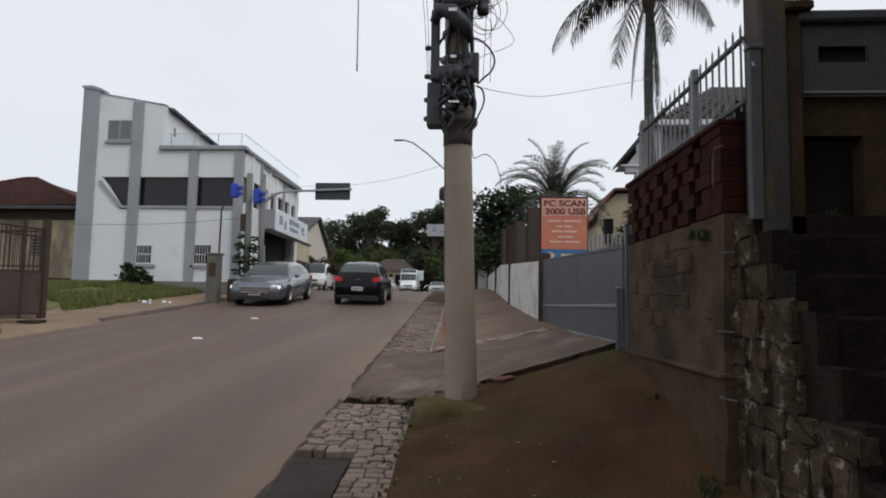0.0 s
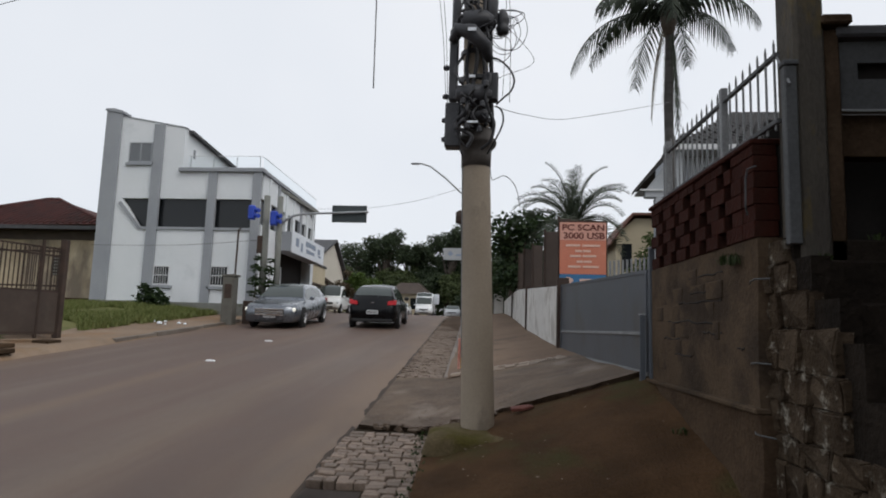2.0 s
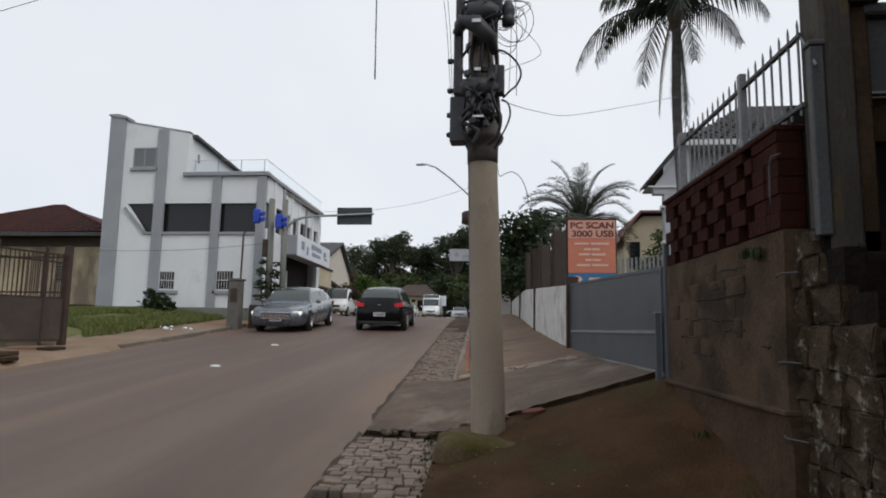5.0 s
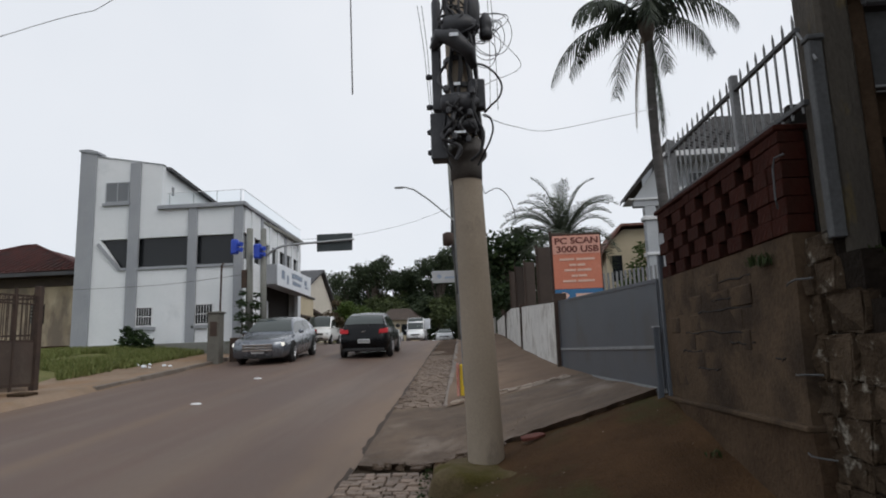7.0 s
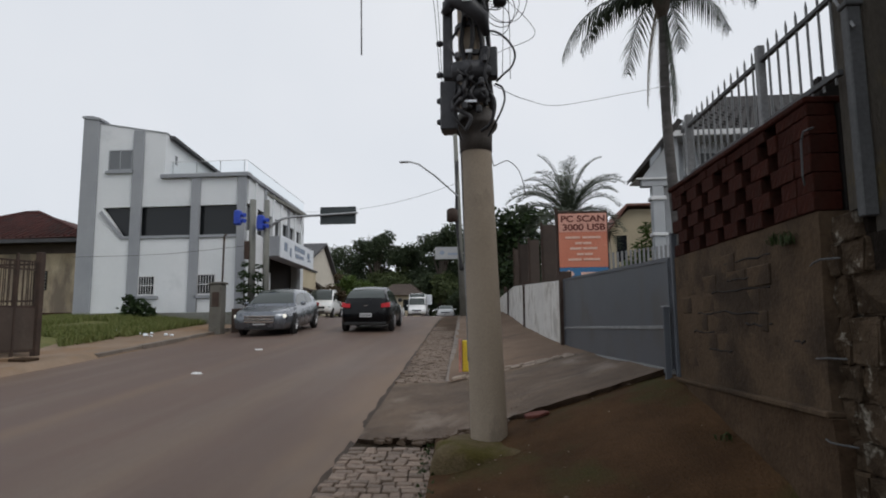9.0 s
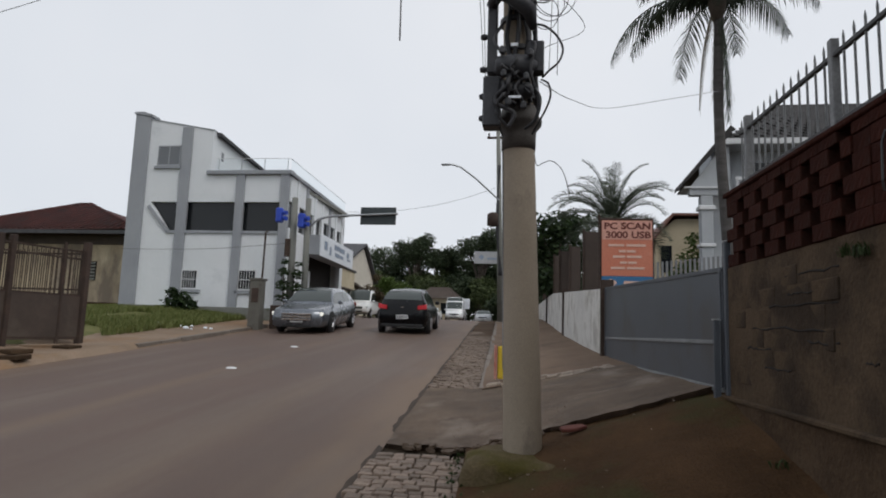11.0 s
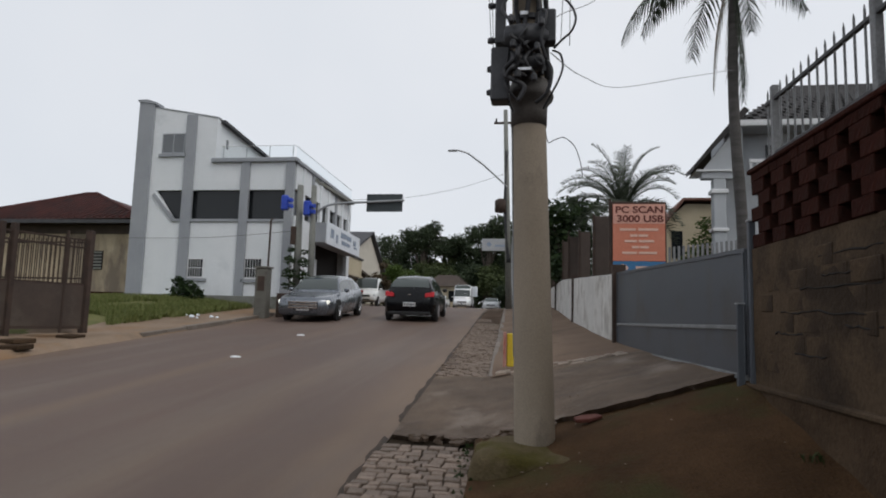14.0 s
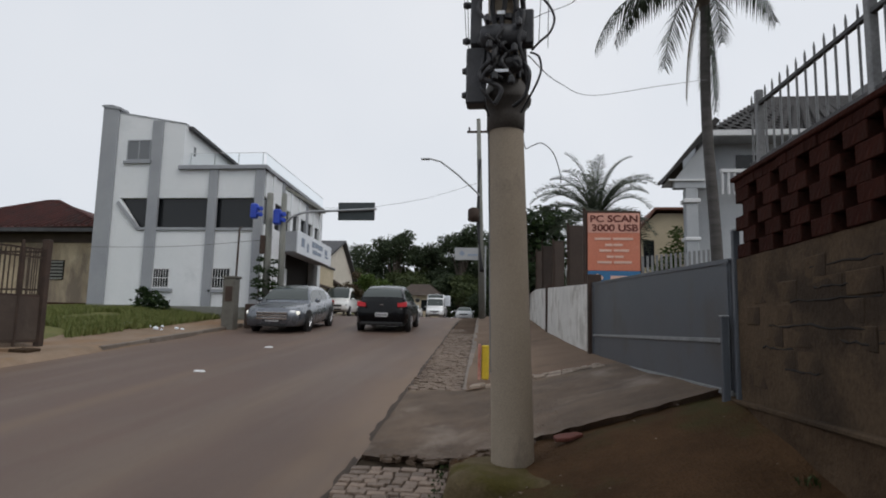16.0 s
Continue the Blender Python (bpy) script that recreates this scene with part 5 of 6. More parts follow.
CAR_GLASS = glass_mat("car_glass", (0.045, 0.055, 0.052), 0.04)
TYRE = mat("tyre_rubber", (0.014, 0.014, 0.014), (0.025, 0.025, 0.025), 5.0, 0.85, 0.3, 60)
ALLOY = mat("alloy_rim", (0.4, 0.4, 0.42), (0.5, 0.5, 0.52), 5.0, 0.35, 0.0, 40, metal=0.8)
TRIM = mat("black_trim", (0.015, 0.015, 0.016), (0.025, 0.025, 0.026), 5.0, 0.6, 0.0, 40)
CHROME = mat("chrome", (0.6, 0.6, 0.62), (0.7, 0.7, 0.72), 5.0, 0.15, 0.0, 40, metal=1.0)
TAIL_RED = mat("red_lens", (0.4, 0.012, 0.015), (0.5, 0.02, 0.02), 5.0, 0.15, 0.0, 40, coat=0.5)
BRAKE_ON = lamp_mat("lit_red_lens", (0.42, 0.012, 0.02), 0.1)
HEAD_LENS = mat("clear_lens", (0.5, 0.52, 0.54), (0.62, 0.64, 0.66), 5.0, 0.12, 0.0, 40, coat=0.5)
LIT_LENS = lamp_mat("lit_lens", (0.9, 0.88, 0.8), 0.5)
PLATE = mat("plate_face", (0.55, 0.56, 0.57), (0.62, 0.63, 0.64), 5.0, 0.5, 0.0, 40)
PLATE_INK = mat("plate_ink", (0.03, 0.03, 0.035), (0.05, 0.05, 0.055), 5.0, 0.6, 0.0, 40)


def dense(rows, n):
    """Rows of numbers, resampled smoothly along the first one."""
    s = [r[0] for r in rows]
    at = lin(s[0], s[-1], n)
    return [[a] + [float(np.interp(a, s, [r[k] for r in rows])) for k in range(1, len(rows[0]))] for a in at]


def car(name, label, m, lower, cabin, wheels, wheel_r, body_mat, lights, category="car", rear_lit=False, bars=True):
    """lower: (s, bottom, belt, half width); cabin: base rear, roof rear, roof front, base front, roof height, roof half width."""
    ob = thing(name, label, category)
    rows = dense(lower, 36)
    rows = [[r[0]] + [sum(rows[max(0, min(len(rows) - 1, i + d))][k] for d in (-1, 0, 1)) / 3 for k in (1, 2, 3)] for i, r in enumerate(rows)]
    bm = bmesh.new()
    rings = []
    for s, zb, zt, hw in rows:
        h = zt - zb
        half = [(0, zb), (hw * 0.84, zb), (hw * 0.965, zb + 0.1 * h), (hw, zb + 0.42 * h), (hw * 0.985, zb + 0.66 * h), (hw * 0.97, zb + 0.74 * h), (hw * 0.93, zt - 0.025), (hw * 0.86, zt), (hw * 0.4, zt + 0.022), (0, zt + 0.028)]
        pts = [(x, z) for x, z in half] + [(-x, z) for x, z in half[-2:0:-1]]
        rings.append([bm.verts.new((x, s, z)) for x, z in pts])
    for a, b in zip(rings, rings[1:]):
        for k in range(len(a)):
            j = (k + 1) % len(a)
            bm.faces.new((a[k], a[j], b[j], b[k]))
    bm.faces.new(rings[0])
    bm.faces.new(rings[-1][::-1])
    body = part("body", bm, body_mat, ob, smooth=True)

    def belt(s):
        return float(np.interp(s, [r[0] for r in rows], [r[2] for r in rows]))

    def wide(s):
        return float(np.interp(s, [r[0] for r in rows], [r[3] for r in rows]))

    b0, r0, r1, b1, zr, rw = cabin
    stations = []
    for i in range(25):
        s = b0 + (b1 - b0) * i / 24
        if s < r0:
            f = (s - b0) / (r0 - b0)
            z = belt(s) + (zr - 0.03 - belt(s)) * max(0.0, math.sin(f * math.pi / 2)) ** 0.9
        elif s > r1:
            f = (b1 - s) / (b1 - r1)
            z = belt(s) + (zr - belt(s)) * max(0.0, math.sin(f * math.pi / 2)) ** 0.95
        else:
            z = zr + 0.03 * math.sin(math.pi * (s - r0) / (r1 - r0)) - 0.03 * (r1 - s) / (r1 - r0)
        stations.append((s, z))
    bm = bmesh.new()
    rings = []

    def section(s, z, proud=0.0):
        hb, zb = wide(s) * 0.9, belt(s) - 0.01
        f = max(0.02, (z - zb) / (zr - zb))
        ht = hb + (rw - hb) * f
        return [(hb + proud, zb), (ht + 0.03 * f + proud, zb + (z - zb) * 0.8), (ht - 0.05 * f, z - 0.015 * f + proud), (0, z + 0.02 * f + proud)]

    for s, z in stations:
        half = section(s, z)
        pts = half + [(-x, q) for x, q in half[-2::-1]]
        rings.append([bm.verts.new((x, s, q)) for x, q in pts])
    for a, b in zip(rings, rings[1:]):
        for k in range(len(a) - 1):
            bm.faces.new((a[k], a[k + 1], b[k + 1], b[k]))
    cab = part("cabin", bm, body_mat, ob, smooth=True)

    def z_at(s):
        return float(np.interp(s, [q[0] for q in stations], [q[1] for q in stations]))

    def pane(nm, s0, s1, n=6):
        """Windscreen or rear window, laid just over the cabin."""
        bm = bmesh.new()
        g = []
        for i in range(n + 1):
            s = s0 + (s1 - s0) * i / n
            sec = section(s, z_at(s), 0.006)
            hx = sec[2][0] * 0.97
            g.append([bm.verts.new((hx * t, s, sec[2][1] + (sec[3][1] - sec[2][1]) * (1 - abs(t)) + 0.006)) for t in (-1, -0.5, 0, 0.5, 1)])
        for a, b in zip(g, g[1:]):
            for k in range(4):
                bm.faces.new((a[k], a[k + 1], b[k + 1], b[k]))
        part(nm, bm, CAR_GLASS, cab, smooth=True)

    pane("rear_window", b0 + (r0 - b0) * 0.16, r0 - (r0 - b0) * 0.02)
    pane("windscreen", r1 + (b1 - r1) * 0.04, b1 - (b1 - r1) * 0.1)
    for sx in (-1, 1):
        cuts = (r0 - (r0 - b0) * 0.25, (r0 + r1) / 2 - 0.1, (r0 + r1) / 2 - 0.02, r1 + (b1 - r1) * 0.7)
        for s0, s1 in (cuts[:2], cuts[2:]):
            bm = bmesh.new()
            g = []
            for i in range(7):
                s = s0 + (s1 - s0) * i / 6
                sec = section(s, z_at(s), 0.006)
                (xa, za), (xb, zb) = sec[0], sec[1]
                top = 0.94
                g.append([bm.verts.new((sx * (xa + (xb - xa) * t), s, za + (zb - za) * t)) for t in (0.1, 0.55, top)])
            for a, b in zip(g, g[1:]):
                for k in range(2):
                    bm.faces.new((a[k], a[k + 1], b[k + 1], b[k]))
            part("side_window", bm, CAR_GLASS, cab, smooth=True)
        s = r1 + (b1 - r1) * 0.62
        x = sx * (wide(s) + 0.03)
        part("wing_mirror", lathe([(0.03, -0.1), (0.07, -0.07), (0.075, 0.03), (0.03, 0.07)], (x + sx * 0.03, s, belt(s) + 0.07), 10, None, "x"), TRIM if rear_lit else body_mat, cab, smooth=True)
        for sd in (0.2, -0.75):
            part("door_handle", box(min(sx * wide(sd), sx * (wide(sd) + 0.025)), max(sx * wide(sd), sx * (wide(sd) + 0.025)), sd - 0.09, sd + 0.09, belt(sd) - 0.16, belt(sd) - 0.13, 0.006), body_mat, body)
    for s in wheels:
        for sx in (-1, 1):
            x = sx * (wide(s) - 0.075)
            arch = lathe([(wheel_r + 0.045, -0.06), (wheel_r + 0.045, 0.058)], (sx * (wide(s) - 0.055), s, wheel_r), 22, None, "x")
            part("wheel_arch", arch, TRIM, body)
            w = part("wheel", lathe([(wheel_r * 0.7, -0.1), (wheel_r * 0.96, -0.09), (wheel_r, -0.06), (wheel_r, 0.06), (wheel_r * 0.96, 0.09), (wheel_r * 0.7, 0.1)], (x + sx * 0.01, s, wheel_r), 24, None, "x"), TYRE, ob, smooth=True)
            bm = lathe([(wheel_r * 0.64, 0), (wheel_r * 0.66, 0.012), (wheel_r * 0.6, 0.02), (wheel_r * 0.56, 0.004)], (x + sx * 0.105, s, wheel_r), 24, None, "x")
            for k in range(7):
                a = 2 * math.pi * k / 7
                bm = tube([(x + sx * 0.118, s, wheel_r), (x + sx * 0.118, s + wheel_r * 0.58 * math.cos(a), wheel_r + wheel_r * 0.58 * math.sin(a))], [0.035, 0.02], 5, bm)
            part("rim", bm, ALLOY, w)
    s0, s1 = rows[0][0], rows[-1][0]
    zf = belt(s1 - 0.25)
    for sx in (-1, 1):
        x0, x1 = sorted((sx * wide(s0 + 0.12) * (0.66 if rear_lit else 0.62), sx * wide(s0 + 0.2) * 0.98))
        tz = lights["tail_z"]
        part("tail_light", prism([(x0 if sx > 0 else x1, s0 - 0.03, tz + 0.01), (x1 if sx > 0 else x0, s0 - 0.005, tz + 0.03), (x1 if sx > 0 else x0, s0 + 0.02, tz + 0.19), (x0 if sx > 0 else x1, s0 - 0.025, tz + 0.14)], (0, 0.22, 0), 0.012), BRAKE_ON if rear_lit else TAIL_RED, body)
        hz = lights["head_z"]
        xa, xb = sorted((sx * wide(s1 - 0.1) * 0.62, sx * wide(s1 - 0.2) * 0.97))
        part("headlight", box(xa, xb, s1 - 0.3, s1 - 0.01, hz, hz + 0.13, 0.03), LIT_LENS if lights.get("lit") else HEAD_LENS, body)
    if lights.get("chrome"):
        shell = part("grille", box(-0.5, 0.5, s1 - 0.1, s1 + 0.025, lights["head_z"] - 0.13, lights["head_z"] + 0.1, 0.03), TRIM, body)
        for z in lin(lights["head_z"] - 0.1, lights["head_z"] + 0.07, 2):
            part("grille_bar", box(-0.48, 0.48, s1 + 0.02, s1 + 0.05, z - 0.028, z + 0.028, 0.008), CHROME, shell)
    else:
        part("grille", box(-wide(s1 - 0.1) * 0.58, wide(s1 - 0.1) * 0.58, s1 - 0.1, s1 + 0.02, lights["head_z"] - 0.04, lights["head_z"] + 0.09, 0.02), TRIM, body)
    part("lower_grille", box(-wide(s1 - 0.1) * 0.6, wide(s1 - 0.1) * 0.6, s1 - 0.1, s1 + 0.004, rows[-1][1] - 0.02, rows[-1][1] + 0.08, 0.02), TRIM, body)
    for y, d, pz in ((s0 - 0.012, -1, lights["plate_z"]), (s1 + 0.012, 1, rows[-1][1] + 0.14)):
        pl = part("number_plate", box(-0.2, 0.2, y - 0.006, y + 0.006, pz, pz + 0.13, 0.003), PLATE, body, "pale number plate")
        for k in range(6):
            x = -0.15 + 0.06 * k
            part("plate_bar", box(x - 0.018, x + 0.018, y + d * 0.008 - 0.002, y + d * 0.008 + 0.002, pz + 0.03, pz + 0.1), PLATE_INK, pl)
    part("emblem", prism([(-0.07, s0 - 0.004, lights["tail_z"] + 0.07), (-0.02, s0 - 0.004, lights["tail_z"] + 0.1), (0.07, s0 - 0.004, lights["tail_z"] + 0.1), (0.02, s0 - 0.004, lights["tail_z"] + 0.07)], (0, 0.03, 0)), CHROME, body)
    part("rear_bumper", box(-wide(s0 + 0.1) * 0.9, wide(s0 + 0.1) * 0.9, s0 - 0.02, s0 + 0.15, rows[0][1] - 0.06, rows[0][1] + 0.06, 0.03), TRIM if rear_lit else body_mat, body)
    ob.matrix_basis = m
    return ob


def on_road(u, y, back=False):
    slope = math.degrees(math.atan((rise(y + 1.5) - rise(y - 1.5)) / 3))
    z = rise(y) + 0.05 * (1 - ((u + 5.0) / 3.75) ** 2) - 0.015
    return pose(road_x(u, y), y, z, 0, 0, 3.15 + (180 if back else 0)) @ pose(0, 0, 0, -slope if back else slope)


HATCH = ((-1.96, 0.3, 0.96, 0.7), (-1.9, 0.26, 1.0, 0.8), (-1.7, 0.22, 1.0, 0.84), (-1.0, 0.18, 0.96, 0.86), (0, 0.17, 0.93, 0.865), (0.8, 0.17, 0.91, 0.86), (1.2, 0.18, 0.87, 0.845), (1.65, 0.2, 0.76, 0.8), (1.9, 0.22, 0.68, 0.7), (1.97, 0.26, 0.6, 0.58))
SEDAN = ((-2.4, 0.3, 0.9, 0.72), (-2.3, 0.26, 0.98, 0.84), (-1.8, 0.22, 1.0, 0.9), (-1.0, 0.18, 0.96, 0.915), (0, 0.17, 0.93, 0.92), (0.9, 0.17, 0.91, 0.915), (1.3, 0.18, 0.9, 0.905), (1.9, 0.19, 0.82, 0.88), (2.2, 0.2, 0.79, 0.86), (2.36, 0.21, 0.75, 0.83), (2.41, 0.23, 0.7, 0.77))
VAN = ((-1.95, 0.45, 1.0, 0.76), (-1.8, 0.3, 1.05, 0.8), (0, 0.24, 1.02, 0.83), (1.0, 0.25, 1.0, 0.82), (1.5, 0.28, 0.92, 0.8), (1.85, 0.34, 0.84, 0.74), (1.95, 0.42, 0.66, 0.62))
BIGVAN = ((-2.9, 0.5, 1.3, 0.94), (-2.7, 0.4, 1.35, 0.98), (0, 0.35, 1.35, 1.0), (2.0, 0.35, 1.3, 0.98), (2.6, 0.4, 1.1, 0.92), (2.9, 0.5, 0.9, 0.78))
car("hatchback", "black five-door hatchback with lit red tail lights", on_road(-3.5, 23.8), HATCH, (-1.95, -1.2, -0.05, 1.0, 1.47, 0.58), (-1.25, 1.28), 0.31, paint("black_car_paint", (0.004, 0.0044, 0.0055), 0.0, 0.25, 0.05, 0.2), {"tail_z": 0.8, "head_z": 0.62, "plate_z": 0.5}, rear_lit=True)
car("sedan", "silver-grey sedan with its headlights on", on_road(-6.72, 22.9, True), SEDAN, (-2.0, -1.05, 0.15, 1.15, 1.44, 0.62), (-1.4, 1.4), 0.33, paint("silver_grey_paint", (0.15, 0.165, 0.19), 0.6, 0.28), {"tail_z": 0.74, "head_z": 0.56, "plate_z": 0.5, "lit": True, "chrome": True})
car("delivery_van", "small white delivery van parked at the kerb", on_road(-9.15, 41.0, True), VAN, (-1.94, -1.86, 0.5, 1.25, 1.78, 0.7), (-1.2, 1.3), 0.3, paint("white_van_paint", (0.7, 0.71, 0.7), 0.0, 0.35), {"tail_z": 0.85, "head_z": 0.62, "plate_z": 0.5}, "van")
car("parked_hatchback", "pale silver hatchback parked beyond the crest", on_road(-8.1, 52, True), HATCH, (-1.93, -1.35, 0.05, 0.95, 1.46, 0.62), (-1.25, 1.28), 0.31, paint("pale_silver_paint", (0.5, 0.51, 0.5), 0.3, 0.3), {"tail_z": 0.8, "head_z": 0.62, "plate_z": 0.5})
car("white_sedan", "white sedan beyond the crest of the street", on_road(-7.4, 66, True), SEDAN, (-2.0, -1.05, 0.15, 1.15, 1.44, 0.62), (-1.4, 1.4), 0.33, paint("white_car_paint", (0.75, 0.76, 0.76), 0.0, 0.3), {"tail_z": 0.8, "head_z": 0.58, "plate_z": 0.5})
car("minibus", "tall white minibus coming over the crest", on_road(-5.2, 70, True), BIGVAN, (-2.88, -2.8, 1.5, 2.5, 2.65, 0.85), (-1.7, 1.8), 0.36, paint("white_bus_paint", (0.78, 0.79, 0.8), 0.0, 0.3), {"tail_z": 0.95, "head_z": 0.8, "plate_z": 0.6}, "minibus")
car("far_sedan", "white car beside the footway beyond the crest", on_road(-2.2, 70, True), SEDAN, (-2.0, -1.05, 0.15, 1.15, 1.44, 0.62), (-1.4, 1.4), 0.33, paint("far_white_paint", (0.6, 0.62, 0.64), 0.0, 0.3), {"tail_z": 0.8, "head_z": 0.58, "plate_z": 0.5})


# ---- trees and plants ----
def crown(lumps, leaves, size, seed, flat=0.5):
    """Many small bent leaves, spread through uneven lumps."""
    rnd = np.random.RandomState(seed)
    total = sum(r[3] ** 2 for r in lumps)
    verts = []
    for cx, cy, cz, r, sq in [(l + (0.8,))[:5] for l in lumps]:
        n = max(8, int(leaves * r * r / total))
        d = rnd.normal(size=(n, 3))
        d /= np.linalg.norm(d, axis=1)[:, None]
        k = r * (0.45 + 0.6 * rnd.rand(n) ** 0.6)
        bumpy = 1 + 0.22 * np.sin(d[:, 0] * 7 + seed) * np.sin(d[:, 1] * 6 + cx) + 0.15 * np.sin(d[:, 2] * 9 + cy)
        p = np.array((cx, cy, cz)) + d * (k * bumpy)[:, None] * np.array((1, 1, sq))
        a = rnd.normal(size=(n, 3))
        a /= np.linalg.norm(a, axis=1)[:, None]
        a[:, 2] *= flat
        b = np.cross(a, rnd.normal(size=(n, 3)))
        b /= np.linalg.norm(b, axis=1)[:, None]
        s = size * (0.6 + 0.8 * rnd.rand(n))[:, None]
        low = np.zeros((n, 3))
        low[:, 2] = s[:, 0] * 0.15
        verts.append(np.stack((p - a * s, p + b * s * 0.55 - low, p + a * s, p - b * s * 0.55 - low), 1).reshape(-1, 3))
    verts = np.concatenate(verts)
    faces = np.arange(len(verts)).reshape(-1, 4)
    me = bpy.data.meshes.new("crown")
    me.from_pydata(verts.tolist(), [], faces.tolist())
    return me


def tree(name, label, foot, lumps, leaves, size, seed, material, trunk=0.25):
    ob = thing(name, label, "tree", foot)
    f = Vector(foot)
    top = sum((Vector(l[:3]) for l in lumps), Vector()) / len(lumps)
    part("trunk", tube([f - Vector((0, 0, 0.4)), f.lerp(top, 0.3) + Vector((0.1, 0, 0)), f.lerp(top, 0.65), top], [trunk * 1.25, trunk, trunk * 0.7, trunk * 0.25], 9), BARK, ob, smooth=True)
    for l in lumps:
        part("limb", tube([f.lerp(top, 0.45), (f.lerp(top, 0.6) + Vector(l[:3])) / 2 + Vector((0, 0, 0.2)), Vector(l[:3])], [trunk * 0.5, trunk * 0.3, trunk * 0.08], 6), BARK, ob)
    me = crown(lumps, leaves, size, seed)
    me.materials.append(material)
    c = new("crown", me)
    c.parent = ob
    c.matrix_parent_inverse = Matrix.Translation(-f)
    return ob


random.seed(31)


def lumps_round(c, r, h, n, seed):
    rnd = random.Random(seed)
    out = [(c[0], c[1], c[2], r * 0.75)]
    for _ in range(n):
        a = rnd.uniform(0, 6.28)
        d = r * rnd.uniform(0.45, 0.85)
        out.append((c[0] + d * math.cos(a), c[1] + d * math.sin(a), c[2] + h * rnd.uniform(-0.5, 0.5), r * rnd.uniform(0.3, 0.5)))
    return out


FAR_TREES = ((-21.5, 92, 10.2, 3.6, 5.0), (-16.8, 86, 11.9, 2.8, 4.0), (-13.2, 88, 11.0, 2.4, 3.5), (-11.2, 92, 10.3, 2.6, 4.5), (-7.6, 84, 12.0, 3.1, 4.4), (-5.0, 86, 11.2, 2.8, 4.6), (-2.5, 80, 8.2, 3.0, 5.0), (1.5, 86, 9.0, 3.5, 5.0), (-26, 96, 8.0, 4.0, 5.0), (6, 95, 8.0, 4.0, 5.0))
for i, (x, y, z, r, h) in enumerate(FAR_TREES):
    tree("far_tree", "tall dark green tree beyond the crest", (x, y, 2.0), lumps_round((x, y, z), r, h, 11, i), 8500, 0.15, 40 + i, LEAF_FAR, 0.3)
for i, (x, y, z, r, h) in enumerate(((-17.5, 74, 5.6, 2.6, 3.5), (-13.0, 82, 6.2, 2.6, 3.5), (-9.5, 80, 6.0, 2.4, 3.0), (-6.0, 78, 5.6, 2.4, 3.5), (-3.0, 72, 4.6, 2.2, 3.0), (-1.0, 66, 4.8, 2.2, 3.5), (-19.5, 80, 6.5, 2.4, 3), (-4.6, 90, 6.5, 3.0, 4), (-8.5, 92, 7.0, 3.0, 4), (-15.5, 92, 7.5, 3.0, 4), (-11.8, 96, 7.0, 3.2, 4), (-18.5, 90, 7.5, 3.2, 4.5), (-14.6, 86, 7.0, 2.8, 4), (-10.4, 86, 7.6, 2.8, 4), (-6.6, 88, 8.0, 3.0, 4), (-2.6, 88, 6.5, 3.0, 4), (-22.5, 88, 6.0, 3.2, 4))):
    tree("wood_edge_tree", "dense dark tree at the edge of the wood", (x, y, 1.9), lumps_round((x, y, z), r, h, 8, 60 + i), 6500, 0.17, 70 + i, LEAF_MID if i in (0, 1, 3, 6, 12, 16) else LEAF_FAR, 0.22)
for i, (x, y, z, r, h) in enumerate(((-14.2, 60, 5.0, 1.7, 2.4), (-12.6, 62, 4.3, 1.5, 2.0), (-15.5, 62, 4.6, 1.6, 2.0))):
    tree("light_green_tree", "light green bushy tree by the roadside", (x, y, 1.9), lumps_round((x, y, z), r, h, 7, 90 + i), 4500, 0.12, 100 + i, LEAF_LIGHT, 0.16)
me = crown([(x, y + 104, 5.5 + 1.6 * math.sin(x * 0.7), 4.6) for x in range(-70, 60, 4) for y in (0, 5)], 60000, 0.38, 7)
me.materials.append(LEAF_FAR)
tagged(new("far_wood", me), "dark green woodland closing the view", "woodland", kind="stuff")
tree("round_tree", "dense dark green tree behind the wall", (0.95, 27, 1.3), lumps_round((0.95, 27, 4.6), 1.5, 2.6, 9, 5), 4200, 0.12, 9, LEAF_DARK, 0.16)
tree("round_tree", "dark green shrub tree over the white wall", (0.75, 34, 1.8), lumps_round((0.6, 34, 4.2), 1.6, 3.0, 7, 6), 2500, 0.14, 10, LEAF_DARK, 0.15)
tree("yard_shrub", "reddish green shrub by the garage entrance", (-10.8, 41.5, 1.9), lumps_round((-10.8, 41.5, 3.6), 0.9, 2.0, 7, 8), 2600, 0.08, 12, LEAF_RUSSET, 0.08)
tree("yard_shrub", "dark shrub at the roadside", (-11.6, 43.5, 1.9), lumps_round((-11.6, 43.5, 3.2), 1.1, 1.6, 6, 9), 1300, 0.12, 13, LEAF_DARK, 0.08)


